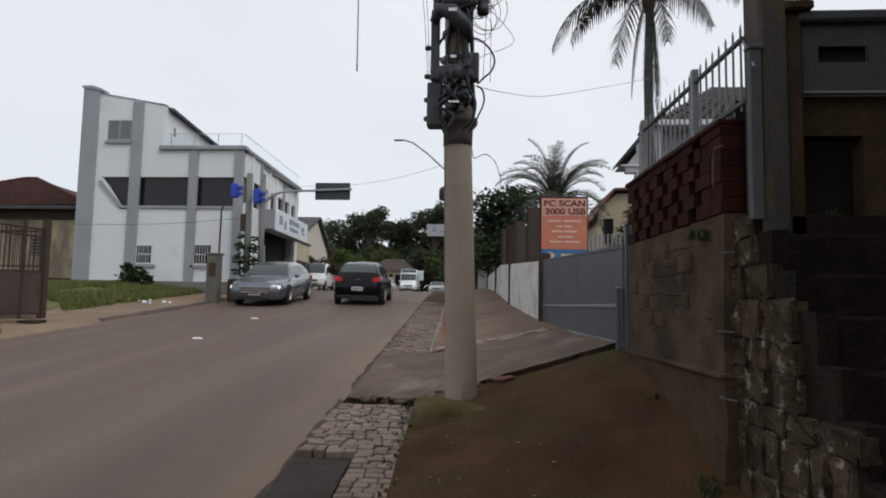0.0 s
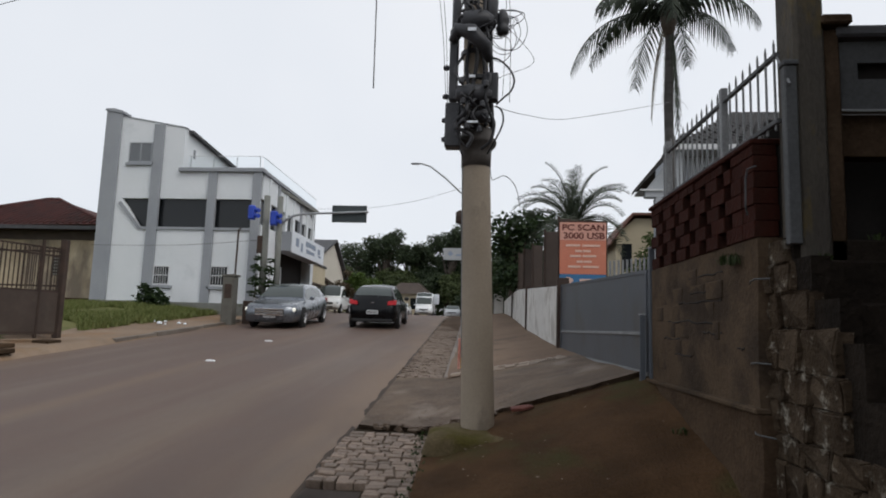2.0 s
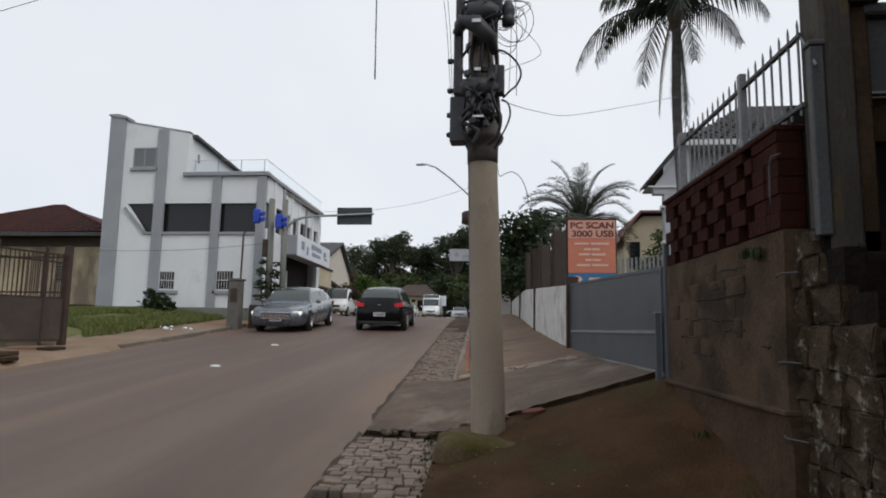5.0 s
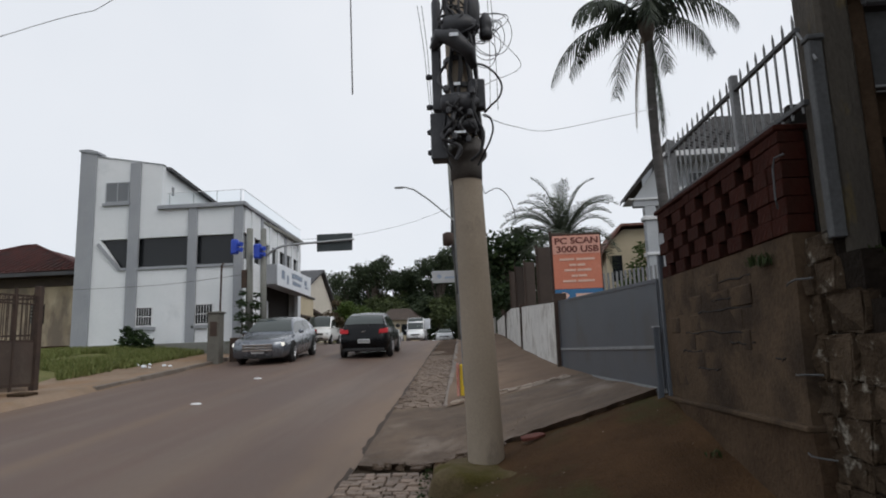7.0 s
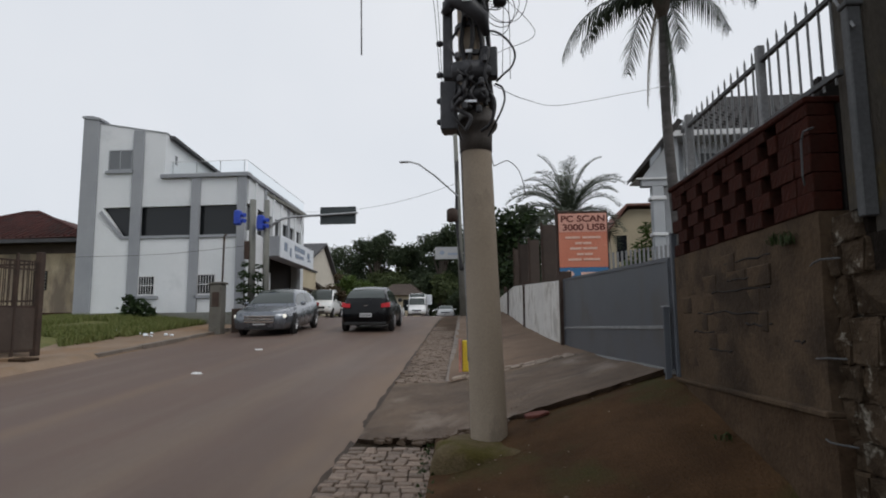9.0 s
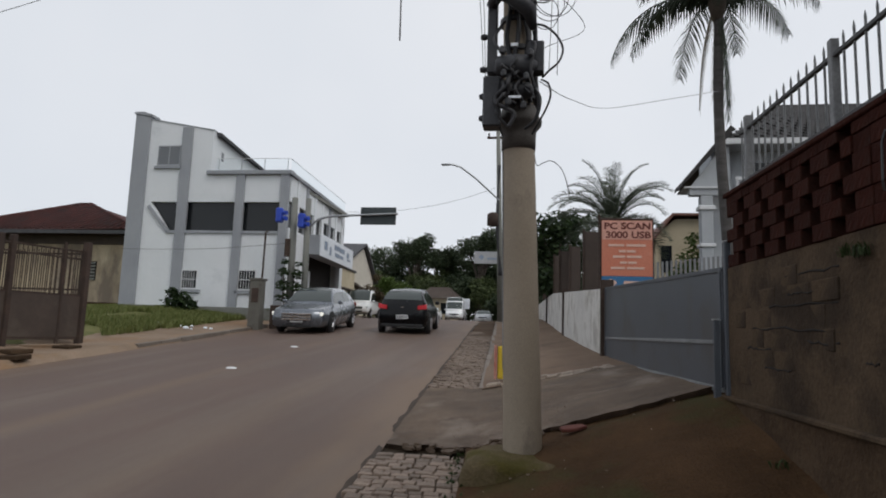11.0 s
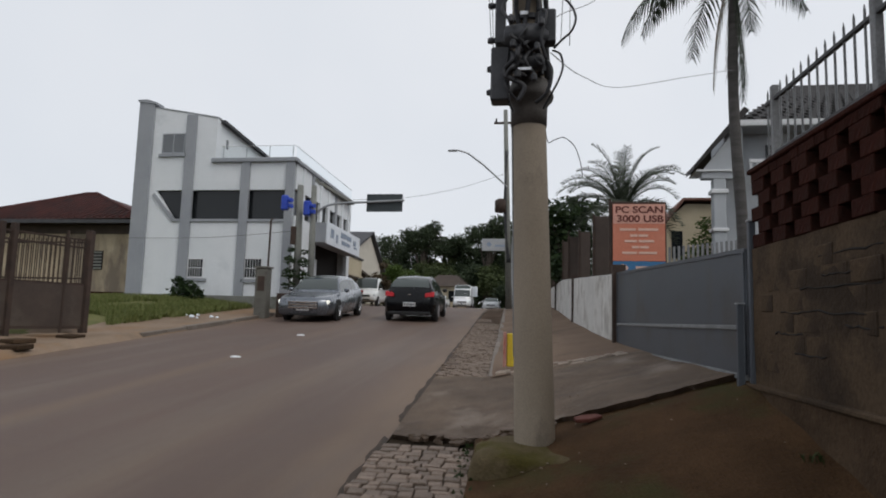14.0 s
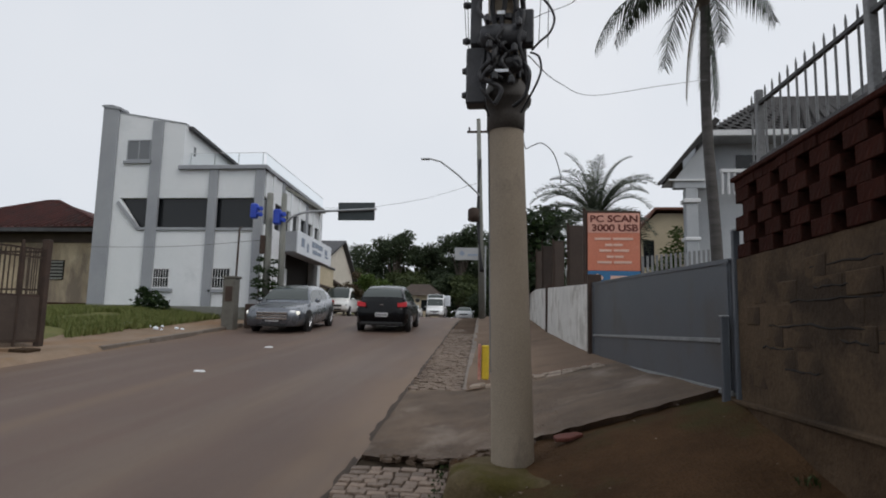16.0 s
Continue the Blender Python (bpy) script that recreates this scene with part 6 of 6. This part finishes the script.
def palm(name, label, foot, top, fronds, length, seed, droop, leaflet, trunk_r, up=(0.1, 0.9), dead=0, green=None, hang=(0.15, 0.75), wide=0.016):
    rnd = random.Random(seed)
    green = green or LEAF_PALM
    ob = thing(name, label, "palm", foot)
    f, t = Vector(foot), Vector(top)
    pts = [f.lerp(t, i / 12) + Vector((0.05 * math.sin(i * 0.6), 0, 0)) for i in range(13)]
    part("trunk", tube(pts, [trunk_r * (1.15 - 0.25 * i / 12 + (0.03 if i % 2 else 0)) for i in range(13)], 14), PALM_BARK, ob, smooth=True)
    part("crownshaft", lathe([(trunk_r, -0.5), (trunk_r * 1.7, -0.2), (trunk_r * 1.9, 0.1), (trunk_r * 0.8, 0.4)], top, 12), BARK, ob, smooth=True)
    for k in range(fronds + dead):
        dry = k >= fronds
        a = 2.399963 * k + rnd.uniform(-0.2, 0.2)
        lift = rnd.uniform(*up) if not dry else -1.42 + 0.22 * rnd.random()
        ln = length * rnd.uniform(0.8, 1.1) * (0.95 if dry else 1)
        d = Vector((math.cos(a) * math.cos(lift), math.sin(a) * math.cos(lift), math.sin(lift)))
        p, rach = t + Vector((0, 0, 0.05)), []
        n = 18
        for i in range(n + 1):
            rach.append(p.copy())
            d = (d + Vector((0, 0, -droop / n * (0.6 + 1.6 * i / n)))).normalized()
            p = p + d * ln / n
        bm = tube(rach, [0.022 * (1 - 0.85 * i / n) + 0.003 for i in range(n + 1)], 5)
        for i in range(2, n * 2):
            s = i / (n * 2)
            j = min(int(s * n), n - 1)
            q = rach[j].lerp(rach[j + 1], s * n - j)
            along = (rach[j + 1] - rach[j]).normalized()
            side = along.cross(Vector((0, 0, 1)))
            if side.length < 0.1:
                side = Vector((math.sin(a), -math.cos(a), 0))
            side.normalize()
            w = leaflet * (max(0.02, math.sin(math.pi * min(1, 0.12 + 0.86 * s))) ** 0.5) * rnd.uniform(0.8, 1.1)
            for sg in (-1, 1):
                sway = rnd.uniform(*hang) if not dry else rnd.uniform(0.5, 1.2)
                out = (side * sg * (0.85 if not dry else 0.35) + along * 0.55 - Vector((0, 0, sway))).normalized()
                m1, e = q + out * w * 0.5, q + out * w - Vector((0, 0, w * 0.25))
                th = along * wide
                v = [bm.verts.new(c) for c in (q - th, q + th, m1 + th * 1.1, m1 - th * 1.1, e)]
                bm.faces.new((v[0], v[1], v[2], v[3]))
                bm.faces.new((v[3], v[2], v[4]))
        part("frond", bm, LEAF_DRY if dry and k % 2 else green, ob, "hanging dead frond" if dry else "")
    return ob


palm("tall_palm", "tall slender palm with drooping feathery fronds", (4.1, 15, 0.9), (4.02, 15, 8.75), 16, 2.75, 3, 1.75, 0.6, 0.108, (0.2, 1.15), dead=4, hang=(0.5, 1.3), wide=0.023)
palm("short_palm", "bushy grey-green palm behind the billboard", (2.4, 21, 1.2), (2.4, 21, 4.55), 34, 2.35, 5, 1.45, 0.46, 0.2, (0.3, 1.5), green=LEAF_BUTIA, hang=(-0.7, -0.25), wide=0.014)

# ---- houses and fences behind the near wall ----
gh = thing("grey_house", "pale grey house with dark tiled hip roof and porch", "house", (8.0, 23.0, 1.0))
part("wall", box(5.3, 14.0, 20.6, 20.8, 0.8, 7.0), PALE_GREY, gh)
part("wall", box(5.3, 5.5, 20.8, 22.2, 0.8, 7.0), PALE_GREY, gh)
bm = bmesh.new()
pts = [(5.35, 19.8, 6.98), (15.0, 19.8, 6.98), (15.0, 26.5, 6.98), (5.35, 26.5, 6.98), (8.2, 23.0, 9.1), (12.2, 23.0, 9.1)]
vs = [bm.verts.new(p) for p in pts]
for f in ((0, 1, 5, 4), (1, 2, 5), (2, 3, 4, 5), (3, 0, 4), (3, 2, 1, 0)):
    bm.faces.new([vs[i] for i in f])
part("roof", bm, TILE_DARK, gh, "dark grey tiled hip roof")
tile_rows = bmesh.new()
for i in range(26):
    for j in range(14):
        fx, fy = (i + 0.5) / 26, (j + 0.5) / 14
        x = (5.35 + 2.85 * fy) + (9.65 - 5.65 * fy) * fx
        y, z = 19.8 + 3.2 * fy, 6.98 + 2.12 * fy
        own = bmesh.new()
        bmesh.ops.create_cube(own, size=1.0, matrix=pose(x, y, z + 0.03, 33, 0, 0) @ Matrix.Diagonal((0.2, 0.3, 0.05, 1)))
        tile_rows = merge(tile_rows, own)
part("roof_tile", tile_rows, TILE_DARK, gh, kind="stuff")
part("fascia", box(5.3, 15.0, 19.76, 19.8, 6.86, 7.02), FRAME_WHITE, gh, "white fascia board")
part("soffit", box(5.35, 15.0, 19.8, 20.6, 6.84, 6.88), PALE_GREY, gh)
part("upper_roof", prism([(10.2, 21.5, 8.3), (15.5, 21.5, 8.3), (15.5, 21.5, 11.2), (12.0, 21.5, 10.0)], (0, 4, 0)), TILE_DARK, gh)
part("porch_roof", prism([(4.2, 19.75, 5.58), (4.25, 19.75, 5.74), (5.6, 19.75, 7.4), (5.75, 19.75, 7.3)], (0, 1.0, 0)), TILE_DARK, gh)
part("porch_gable", prism([(4.5, 19.95, 5.62), (5.6, 19.95, 5.62), (5.6, 19.95, 7.05)], (0, 0.15, 0)), PALE_GREY, gh)
part("porch_soffit", prism([(4.3, 19.8, 5.56), (4.3, 20.75, 5.56), (5.3, 20.75, 5.56), (5.3, 19.8, 5.56)], (0, 0, 0.05)), FRAME_WHITE, gh)
part("porch_beam", box(4.45, 5.6, 19.85, 20.1, 5.35, 5.62, 0.02), PALE_GREY, gh)
for x in (4.93,):
    col = part("porch_column", box(x - 0.17, x + 0.17, 19.85, 20.15, 0.9, 5.35, 0.02), PALE_GREY, gh)
    part("capital", box(x - 0.23, x + 0.23, 19.8, 20.2, 4.93, 5.05, 0.015), FRAME_WHITE, col)
    part("band", box(x - 0.22, x + 0.22, 19.8, 20.2, 3.85, 3.95, 0.015), FRAME_WHITE, col)
part("balcony_rail", box(5.75, 7.2, 19.9, 19.98, 5.82, 5.92, 0.01), FRAME_WHITE, gh)
for x in lin(5.8, 7.15, 8):
    part("baluster", tube([(x, 19.94, 5.2), (x, 19.94, 5.82)], 0.035, 6), FRAME_WHITE, gh)
part("window", box(6.4, 7.6, 20.56, 20.6, 5.4, 6.5), WINDOW_DARK, gh)
beige = thing("beige_house", "beige house with a reddish eave behind the yard", "house", (7.0, 31, 1.2))
part("wall", prism([(5.25, 30, 0.9), (9.0, 30, 0.9), (9.0, 30, 6.5), (6.1, 30, 6.5), (5.25, 30, 5.7)], (0, 6, 0)), BEIGE, beige)
part("roof", prism([(4.95, 29.7, 5.2), (4.93, 29.7, 5.28), (5.95, 29.7, 6.72), (9.2, 29.7, 6.72), (9.2, 29.7, 6.62), (6.0, 29.7, 6.62)], (0, 6, 0)), EAVE_RED, beige, "weathered reddish roof edge")
part("window", box(5.5, 5.95, 29.96, 29.99, 4.1, 5.3), WINDOW_DARK, beige)
tree("conifer_shrub", "small green conifer shrub in the yard", (5.4, 24, 1.2), [(5.4, 24, 3.2, 0.75), (5.45, 24, 4.0, 0.5), (5.5, 24, 4.7, 0.3), (5.0, 24, 3.4, 0.4)], 1800, 0.07, 15, LEAF_LIGHT, 0.06)
pick = thing("picket_fence", "grey picket fence in the yard behind the gate", "fence", (4.0, 18.5, 1.0))
for x in lin(2.6, 5.2, 22):
    part("picket", box(x - 0.03, x + 0.03, 18.5, 18.53, 1.0, 3.15 + 0.12 * (x - 2.6), 0.005), FENCE_STEEL, pick)
part("rail", box(2.5, 5.3, 18.54, 18.58, 2.6, 2.68), FENCE_STEEL, pick)
random.seed(17)
for i, (x, y, w, z1) in enumerate(((1.72, 16.0, 0.14, 3.98), (1.46, 17.0, 0.17, 3.8), (1.21, 19.5, 0.14, 3.76), (1.0, 22.0, 0.14, 3.95), (0.9, 24.5, 0.16, 4.1), (0.61, 30, 0.2, 4.2))):
    fp = thing("brown_panel", "tall brown board panel behind the white wall", "fence panel", (x, y, 1.4), group="boards behind the white wall")
    part("board", box(x - w, x + w, y, y + 0.07, 0.9, z1, 0.012), BROWN_SHEET, fp)
    part("side_rib", box(x - w - 0.05, x - w, y - 0.02, y + 0.09, 0.9, z1 + 0.06, 0.01), RUST, fp)
for x, y, z0, z1, w in ((-0.2, 36, 1.6, 4.2, 0.25),):
    single("gate_pier", box(x - w, x + w, y, y + 0.4, z0, z1, 0.03), WHITEWASH, "pale square gate pier", "pier", base=(x, y, z0))

# ---- buildings far up the street ----
yh = thing("cream_house", "cream gabled house with grey roof up the street", "house", (-13.2, 50, 1.9))
part("gable_wall", prism([(-13.0, 44, 1.6), (-13.6, 53, 1.6), (-13.6, 53, 5.3), (-13.3, 48.5, 7.5), (-13.0, 44, 6.0)], (-0.2, 0, 0)), CREAM, yh)
part("front_wall", box(-18.0, -13.02, 44.0, 44.2, 1.6, 6.0), CREAM, yh)
part("roof", prism([(-12.7, 43.4, 5.9), (-13.0, 48.5, 7.62), (-18.5, 48.5, 7.62), (-18.5, 43.4, 5.9)], (0, 0, 0.16)), ROOF_DARK, yh, "dark grey-brown roof slope")
part("roof", prism([(-13.0, 48.52, 7.62), (-13.3, 53.6, 5.0), (-18.5, 53.6, 5.0), (-18.5, 48.52, 7.62)], (0, 0, 0.16)), ROOF_DARK, yh)
part("balcony_slab", prism([(-12.98, 44, 4.3), (-13.45, 52, 3.7), (-13.45, 52, 3.85), (-12.98, 44, 4.45)], (0.5, 0, 0)), RUST, yh, "dark sloping ledge")
part("wing_wall", box(-15.5, -11.8, 36.4, 42.0, 1.6, 4.9, 0, None, SIDE), BEIGE, yh, "beige lower wing")
part("wing_coping", box(-15.6, -11.7, 36.3, 42.1, 4.9, 5.02, 0.02, None, SIDE), ROOF_DARK, yh)
part("wing_ledge", box(-11.85, -11.6, 36.4, 42.0, 3.6, 3.72, 0, None, SIDE), RUST, yh)
sh = thing("roadside_house", "small house with brown roof under the far trees", "house", (-11.5, 76, 2.0))
part("wall", box(-13.4, -9.5, 75.5, 79, 1.8, 5.2), BEIGE, sh)
part("roof", prism([(-14.2, 75, 5.1), (-8.9, 75, 5.1), (-10.6, 76.5, 6.5), (-12.6, 76.5, 6.5)], (0, 4, 0.2)), BROWN_SHEET, sh)
part("window", box(-12.9, -12.2, 75.45, 75.49, 3.3, 4.6), WINDOW_DARK, sh)
part("window", box(-11.2, -10.5, 75.45, 75.49, 3.3, 4.6), WINDOW_DARK, sh)
hoard = thing("small_hoarding", "small pale board at the roadside", "board", (-7.9, 70, 2.2))
part("board", box(-8.7, -7.2, 70, 70.05, 3.75, 4.85, 0.01), SIGN_WHITE, hoard)
part("post", box(-8.0, -7.9, 70.06, 70.15, 2.1, 4.7), STEEL, hoard)


# ---- verge: shrubs, litter, grass ----
random.seed(41)
tree("garden_shrub", "dark spiky shrub against the white facade", (-14.0, 24.5, 1.55), [(-14.2, 24.5, 2.0, 0.4), (-13.6, 24.5, 1.95, 0.38), (-14.3, 24.5, 2.45, 0.2), (-13.9, 24.6, 2.15, 0.35)], 900, 0.09, 3, LEAF_DARK, 0.04)
for k, (x, z) in enumerate(((-9.55, 3.1), (-9.0, 3.0))):
    tree("creeper", "dark creeper climbing the signal posts", (x, 24.25, 1.5), [(x, 24.25, z - 0.8, 0.24), (x, 24.25, z - 0.3, 0.26), (x, 24.22, z + 0.2, 0.22), (x, 24.25, z + 0.6, 0.14)], 420, 0.07, 20 + k, LEAF_DARK, 0.03)
for x, y, s in ((-11.9, 20.0, 0.1), (-11.3, 20.2, 0.07), (-10.9, 19.9, 0.09), (-11.1, 20.6, 0.06), (-10.4, 20.2, 0.07), (-12.2, 20.3, 0.06), (-10.6, 19.7, 0.05), (-11.6, 19.7, 0.05), (-10.1, 20.0, 0.06)):
    own = bmesh.new()
    bmesh.ops.create_icosphere(own, subdivisions=2, radius=s)
    z = far_z(x + 0.055 * (y - 7), y) + s * 0.5
    for v in own.verts:
        v.co = v.co * (1 + 0.35 * noise.noise(v.co * 9)) + Vector((x, y, z))
        v.co.z = z + (v.co.z - z) * 0.65
    single("litter_bag", own, SIGN_WHITE, "pale crumpled rubbish bag on the grass", "rubbish", base=(x, y, z - s * 0.4), group="litter on the verge")


def grass_field(name, label, u0, u1, y0, y1, count, height, zf):
    rnd = np.random.RandomState(5)
    verts, faces = [], []
    for _ in range(count):
        u, y = rnd.uniform(u0, u1), rnd.uniform(y0, y1)
        if noise.noise(Vector((u * 0.5, y * 0.5, 2.0))) < -0.3:
            continue
        x, z = road_x(u, y), zf(u, y)
        h, a = height * rnd.uniform(0.4, 1.2), rnd.uniform(0, 6.28)
        dx, dy, w = math.cos(a), math.sin(a), 0.012 + 0.012 * rnd.rand()
        o = len(verts)
        verts += [(x - dy * w, y + dx * w, z), (x + dy * w, y - dx * w, z), (x + dx * h * 0.5, y + dy * h * 0.5, z + h)]
        faces.append((o, o + 1, o + 2))
    me = bpy.data.meshes.new(name)
    me.from_pydata(verts, [], faces)
    me.materials.append(GRASS_BLADE if count > 1000 else WEED)
    return tagged(new(name, me), label, "grass", kind="stuff")


grass_field("verge_grass", "uneven green grass on the verge", -16.5, -10.5, 14.8, 25.4, 46000, 0.22, far_z)
grass_field("gutter_weeds", "sparse weeds along the joints of the gutter", -0.58, -0.42, 3.2, 6.9, 110, 0.035, lambda u, y: rise(y) + 0.04)

# ---- loose bits on the near footway ----
random.seed(51)
TERRACOTTA = mat("broken_terracotta", (0.11, 0.035, 0.026), (0.16, 0.055, 0.04), 8.0, 0.85, 0.5, 60)
own = prism([(-0.13, -0.06, 0), (-0.02, -0.075, 0), (0.13, 0.0, 0), (0.1, 0.07, 0), (-0.05, 0.06, 0), (-0.12, 0.02, 0)], (0, 0, 0.03), 0.006)
bmesh.ops.transform(own, verts=own.verts[:], matrix=pose(0.48, 6.6, walk_z(0.5, 6.6) + 0.0, 6, -4, 20))
single("broken_brick", own, TERRACOTTA, "flat broken piece of red brick by the pole", "brick", base=(0.48, 6.6, walk_z(0.5, 6.6)))
bm = bmesh.new()
for i in range(130):
    y = random.uniform(2.6, 8.6)
    u = random.uniform(-0.5, 1.5) if random.random() < 0.5 else random.uniform(-0.62, 0.1)
    if y > 7:
        u = random.uniform(-0.9, 0.5)
    z = walk_z(max(u, -0.45), y) + (0.045 if y > 7 else 0.0) + ripple(u, y, 1.1, 0.02)
    own = bmesh.new()
    bmesh.ops.create_icosphere(own, subdivisions=1, radius=random.uniform(0.004, 0.011))
    bmesh.ops.transform(own, verts=own.verts[:], matrix=pose(road_x(u, y), y, z + 0.006, 0, 0, random.uniform(0, 360)) @ Matrix.Diagonal((1, 1.5, 0.6, 1)))
    bm = merge(bm, own)
single("gravel", bm, COBBLE, "scattered pebbles and crumbs of concrete", "gravel", kind="stuff")
for i, (u, y) in enumerate(((-5.03, 11.9), (-5.3, 16.2))):
    own = lathe([(0.055, 0), (0.05, 0.015), (0.035, 0.025)], (0, 0, 0), 12)
    st = single("road_stud", own, FRAME_WHITE, "pale worn road stud on the centre line", "road stud", group="road studs")
    st.matrix_basis = pose(road_x(u, y), y, rise(y) + 0.028) @ Matrix.Diagonal((2.0, 1.1, 1.2, 1))
random.seed(77)
curb_row = thing("stone_row", "pale flat stones set across the head of the driveway", "", (0.4, 10.8, 0.7), kind="structure")
for r in range(3):
    u = -0.4 + random.uniform(0, 0.1)
    while u < 1.35:
        w = random.uniform(0.1, 0.24)
        y = 10.5 + 0.13 * r + 0.02 * random.random() - 0.1 * u
        if random.random() < 0.8:
            own = box(-w / 2, w / 2 - 0.012, -0.055, 0.055, -0.06, 0.0, 0.01)
            bmesh.ops.transform(own, verts=own.verts[:], matrix=pose(road_x(u + w / 2, y), y, walk_z(u, y) + 0.068 + random.uniform(-0.008, 0.01), random.uniform(-3, 6), random.uniform(-3, 3) - 12, random.uniform(-8, 8)))
            part("stone", own, FOOT_STONE, curb_row)
        u += w
for i in range(36):
    u = random.uniform(-1.2, 0.2)
    y = slab_edge(u) - random.uniform(-0.02, 0.2)
    own = bmesh.new()
    bmesh.ops.create_cube(own, size=1.0)
    bmesh.ops.bevel(own, geom=own.edges[:], offset=0.15, segments=1, affect="EDGES")
    for v in own.verts:
        v.co += Vector((1, 1, 1)) * 0.2 * noise.noise(v.co * 2 + Vector((i, 0, 0)))
    zz = (walk_z(u, y) if u > -0.45 else rise(y) + 0.02) + 0.015
    bmesh.ops.transform(own, verts=own.verts[:], matrix=pose(road_x(u, y), y, zz, random.uniform(-10, 10), random.uniform(-10, 10), random.uniform(0, 180)) @ Matrix.Diagonal((random.uniform(0.03, 0.14), random.uniform(0.03, 0.08), random.uniform(0.025, 0.05), 1)))
    single("concrete_lump", own, SLAB, "broken lump of old concrete at the driveway edge", "rubble", base=(road_x(u, y), y, zz - 0.02), group="rubble at the driveway edge")
single("tar_patch", sheet(lin(-1.3, -0.86, 5), lin(3.0, 4.95, 12), lambda u, y: (road_x(u, y), y, rise(y) + 0.01 + ripple(u, y, 2, 0.012)), 0.05), PATCH, "dark tar patch in the gutter", kind="structure")

# ---- cobbled gutter strip: the near cobbles one by one ----
random.seed(61)
gutter = thing("cobble_strip", "worn grey cobbles set along the street edge", "", (-0.9, 5.0, -0.1), kind="structure")
cobble_meshes = []
for k in range(8):
    own = bmesh.new()
    bmesh.ops.create_cube(own, size=1.0)
    bmesh.ops.bevel(own, geom=own.edges[:], offset=0.07, segments=1, affect="EDGES")
    for v in own.verts:
        v.co += Vector((noise.noise(v.co * 2 + Vector((k * 5, 0, 0))), noise.noise(v.co * 2 + Vector((0, k * 5, 0))), 0.5 * noise.noise(v.co * 2 + Vector((0, 0, k * 5))))) * 0.12
    cobble_meshes.append(mesh_from("cobble", own, COBBLE))
y = 3.3
while y < 6.78:
    d = random.uniform(0.085, 0.115)
    u = -1.31 + random.uniform(-0.03, 0.03)
    if y < 5.0:
        u = -0.84
    while u < -0.5:
        w = random.uniform(0.09, 0.16)
        yy = y + d / 2
        m = pose(road_x(u + w / 2, yy), yy, rise(yy) - 0.02 + random.uniform(-0.008, 0.008), random.uniform(-3, 3) + 3.5, random.uniform(-3, 3), 3 + random.uniform(-5, 5)) @ Matrix.Diagonal((w - 0.01, d - 0.01, 0.1, 1))
        ob = new("cobble", random.choice(cobble_meshes))
        ob.parent = gutter
        ob.matrix_basis = Matrix.Translation((0.9, -5.0, 0.1)) @ m
        u += w
    y += d
verts, faces = [], []
cube = [(v.co.copy()) for v in cobble_meshes[0].vertices]
flat = [tuple(p.vertices) for p in cobble_meshes[0].polygons]
y = 10.62
while y < 24:
    d = random.uniform(0.085, 0.125)
    u = -1.3 + random.uniform(-0.05, 0.05) + 0.1 * max(0, noise.noise(Vector((0, y * 1.5, 4))))
    while u < -0.5:
        w = random.uniform(0.09, 0.17)
        if random.random() < 0.93:
            m = pose(road_x(u + w / 2, y + d / 2), y + d / 2, rise(y) - 0.024 + random.uniform(-0.008, 0.008), random.uniform(-3, 3) + 3.5, random.uniform(-3, 3), 3 + random.uniform(-5, 5)) @ Matrix.Diagonal((w - 0.008, d - 0.008, 0.1, 1))
            o = len(verts)
            verts += [tuple(m @ c) for c in cube]
            faces += [tuple(o + k for k in f) for f in flat]
        u += w
    y += d
me = bpy.data.meshes.new("far_cobbles")
me.from_pydata(verts, [], faces)
me.materials.append(COBBLE_FAR)
ob = new("far_cobbles", me)
ob.parent = gutter
ob.matrix_basis = Matrix.Translation((0.9, -5.0, 0.1))
tagged(ob, kind="stuff")
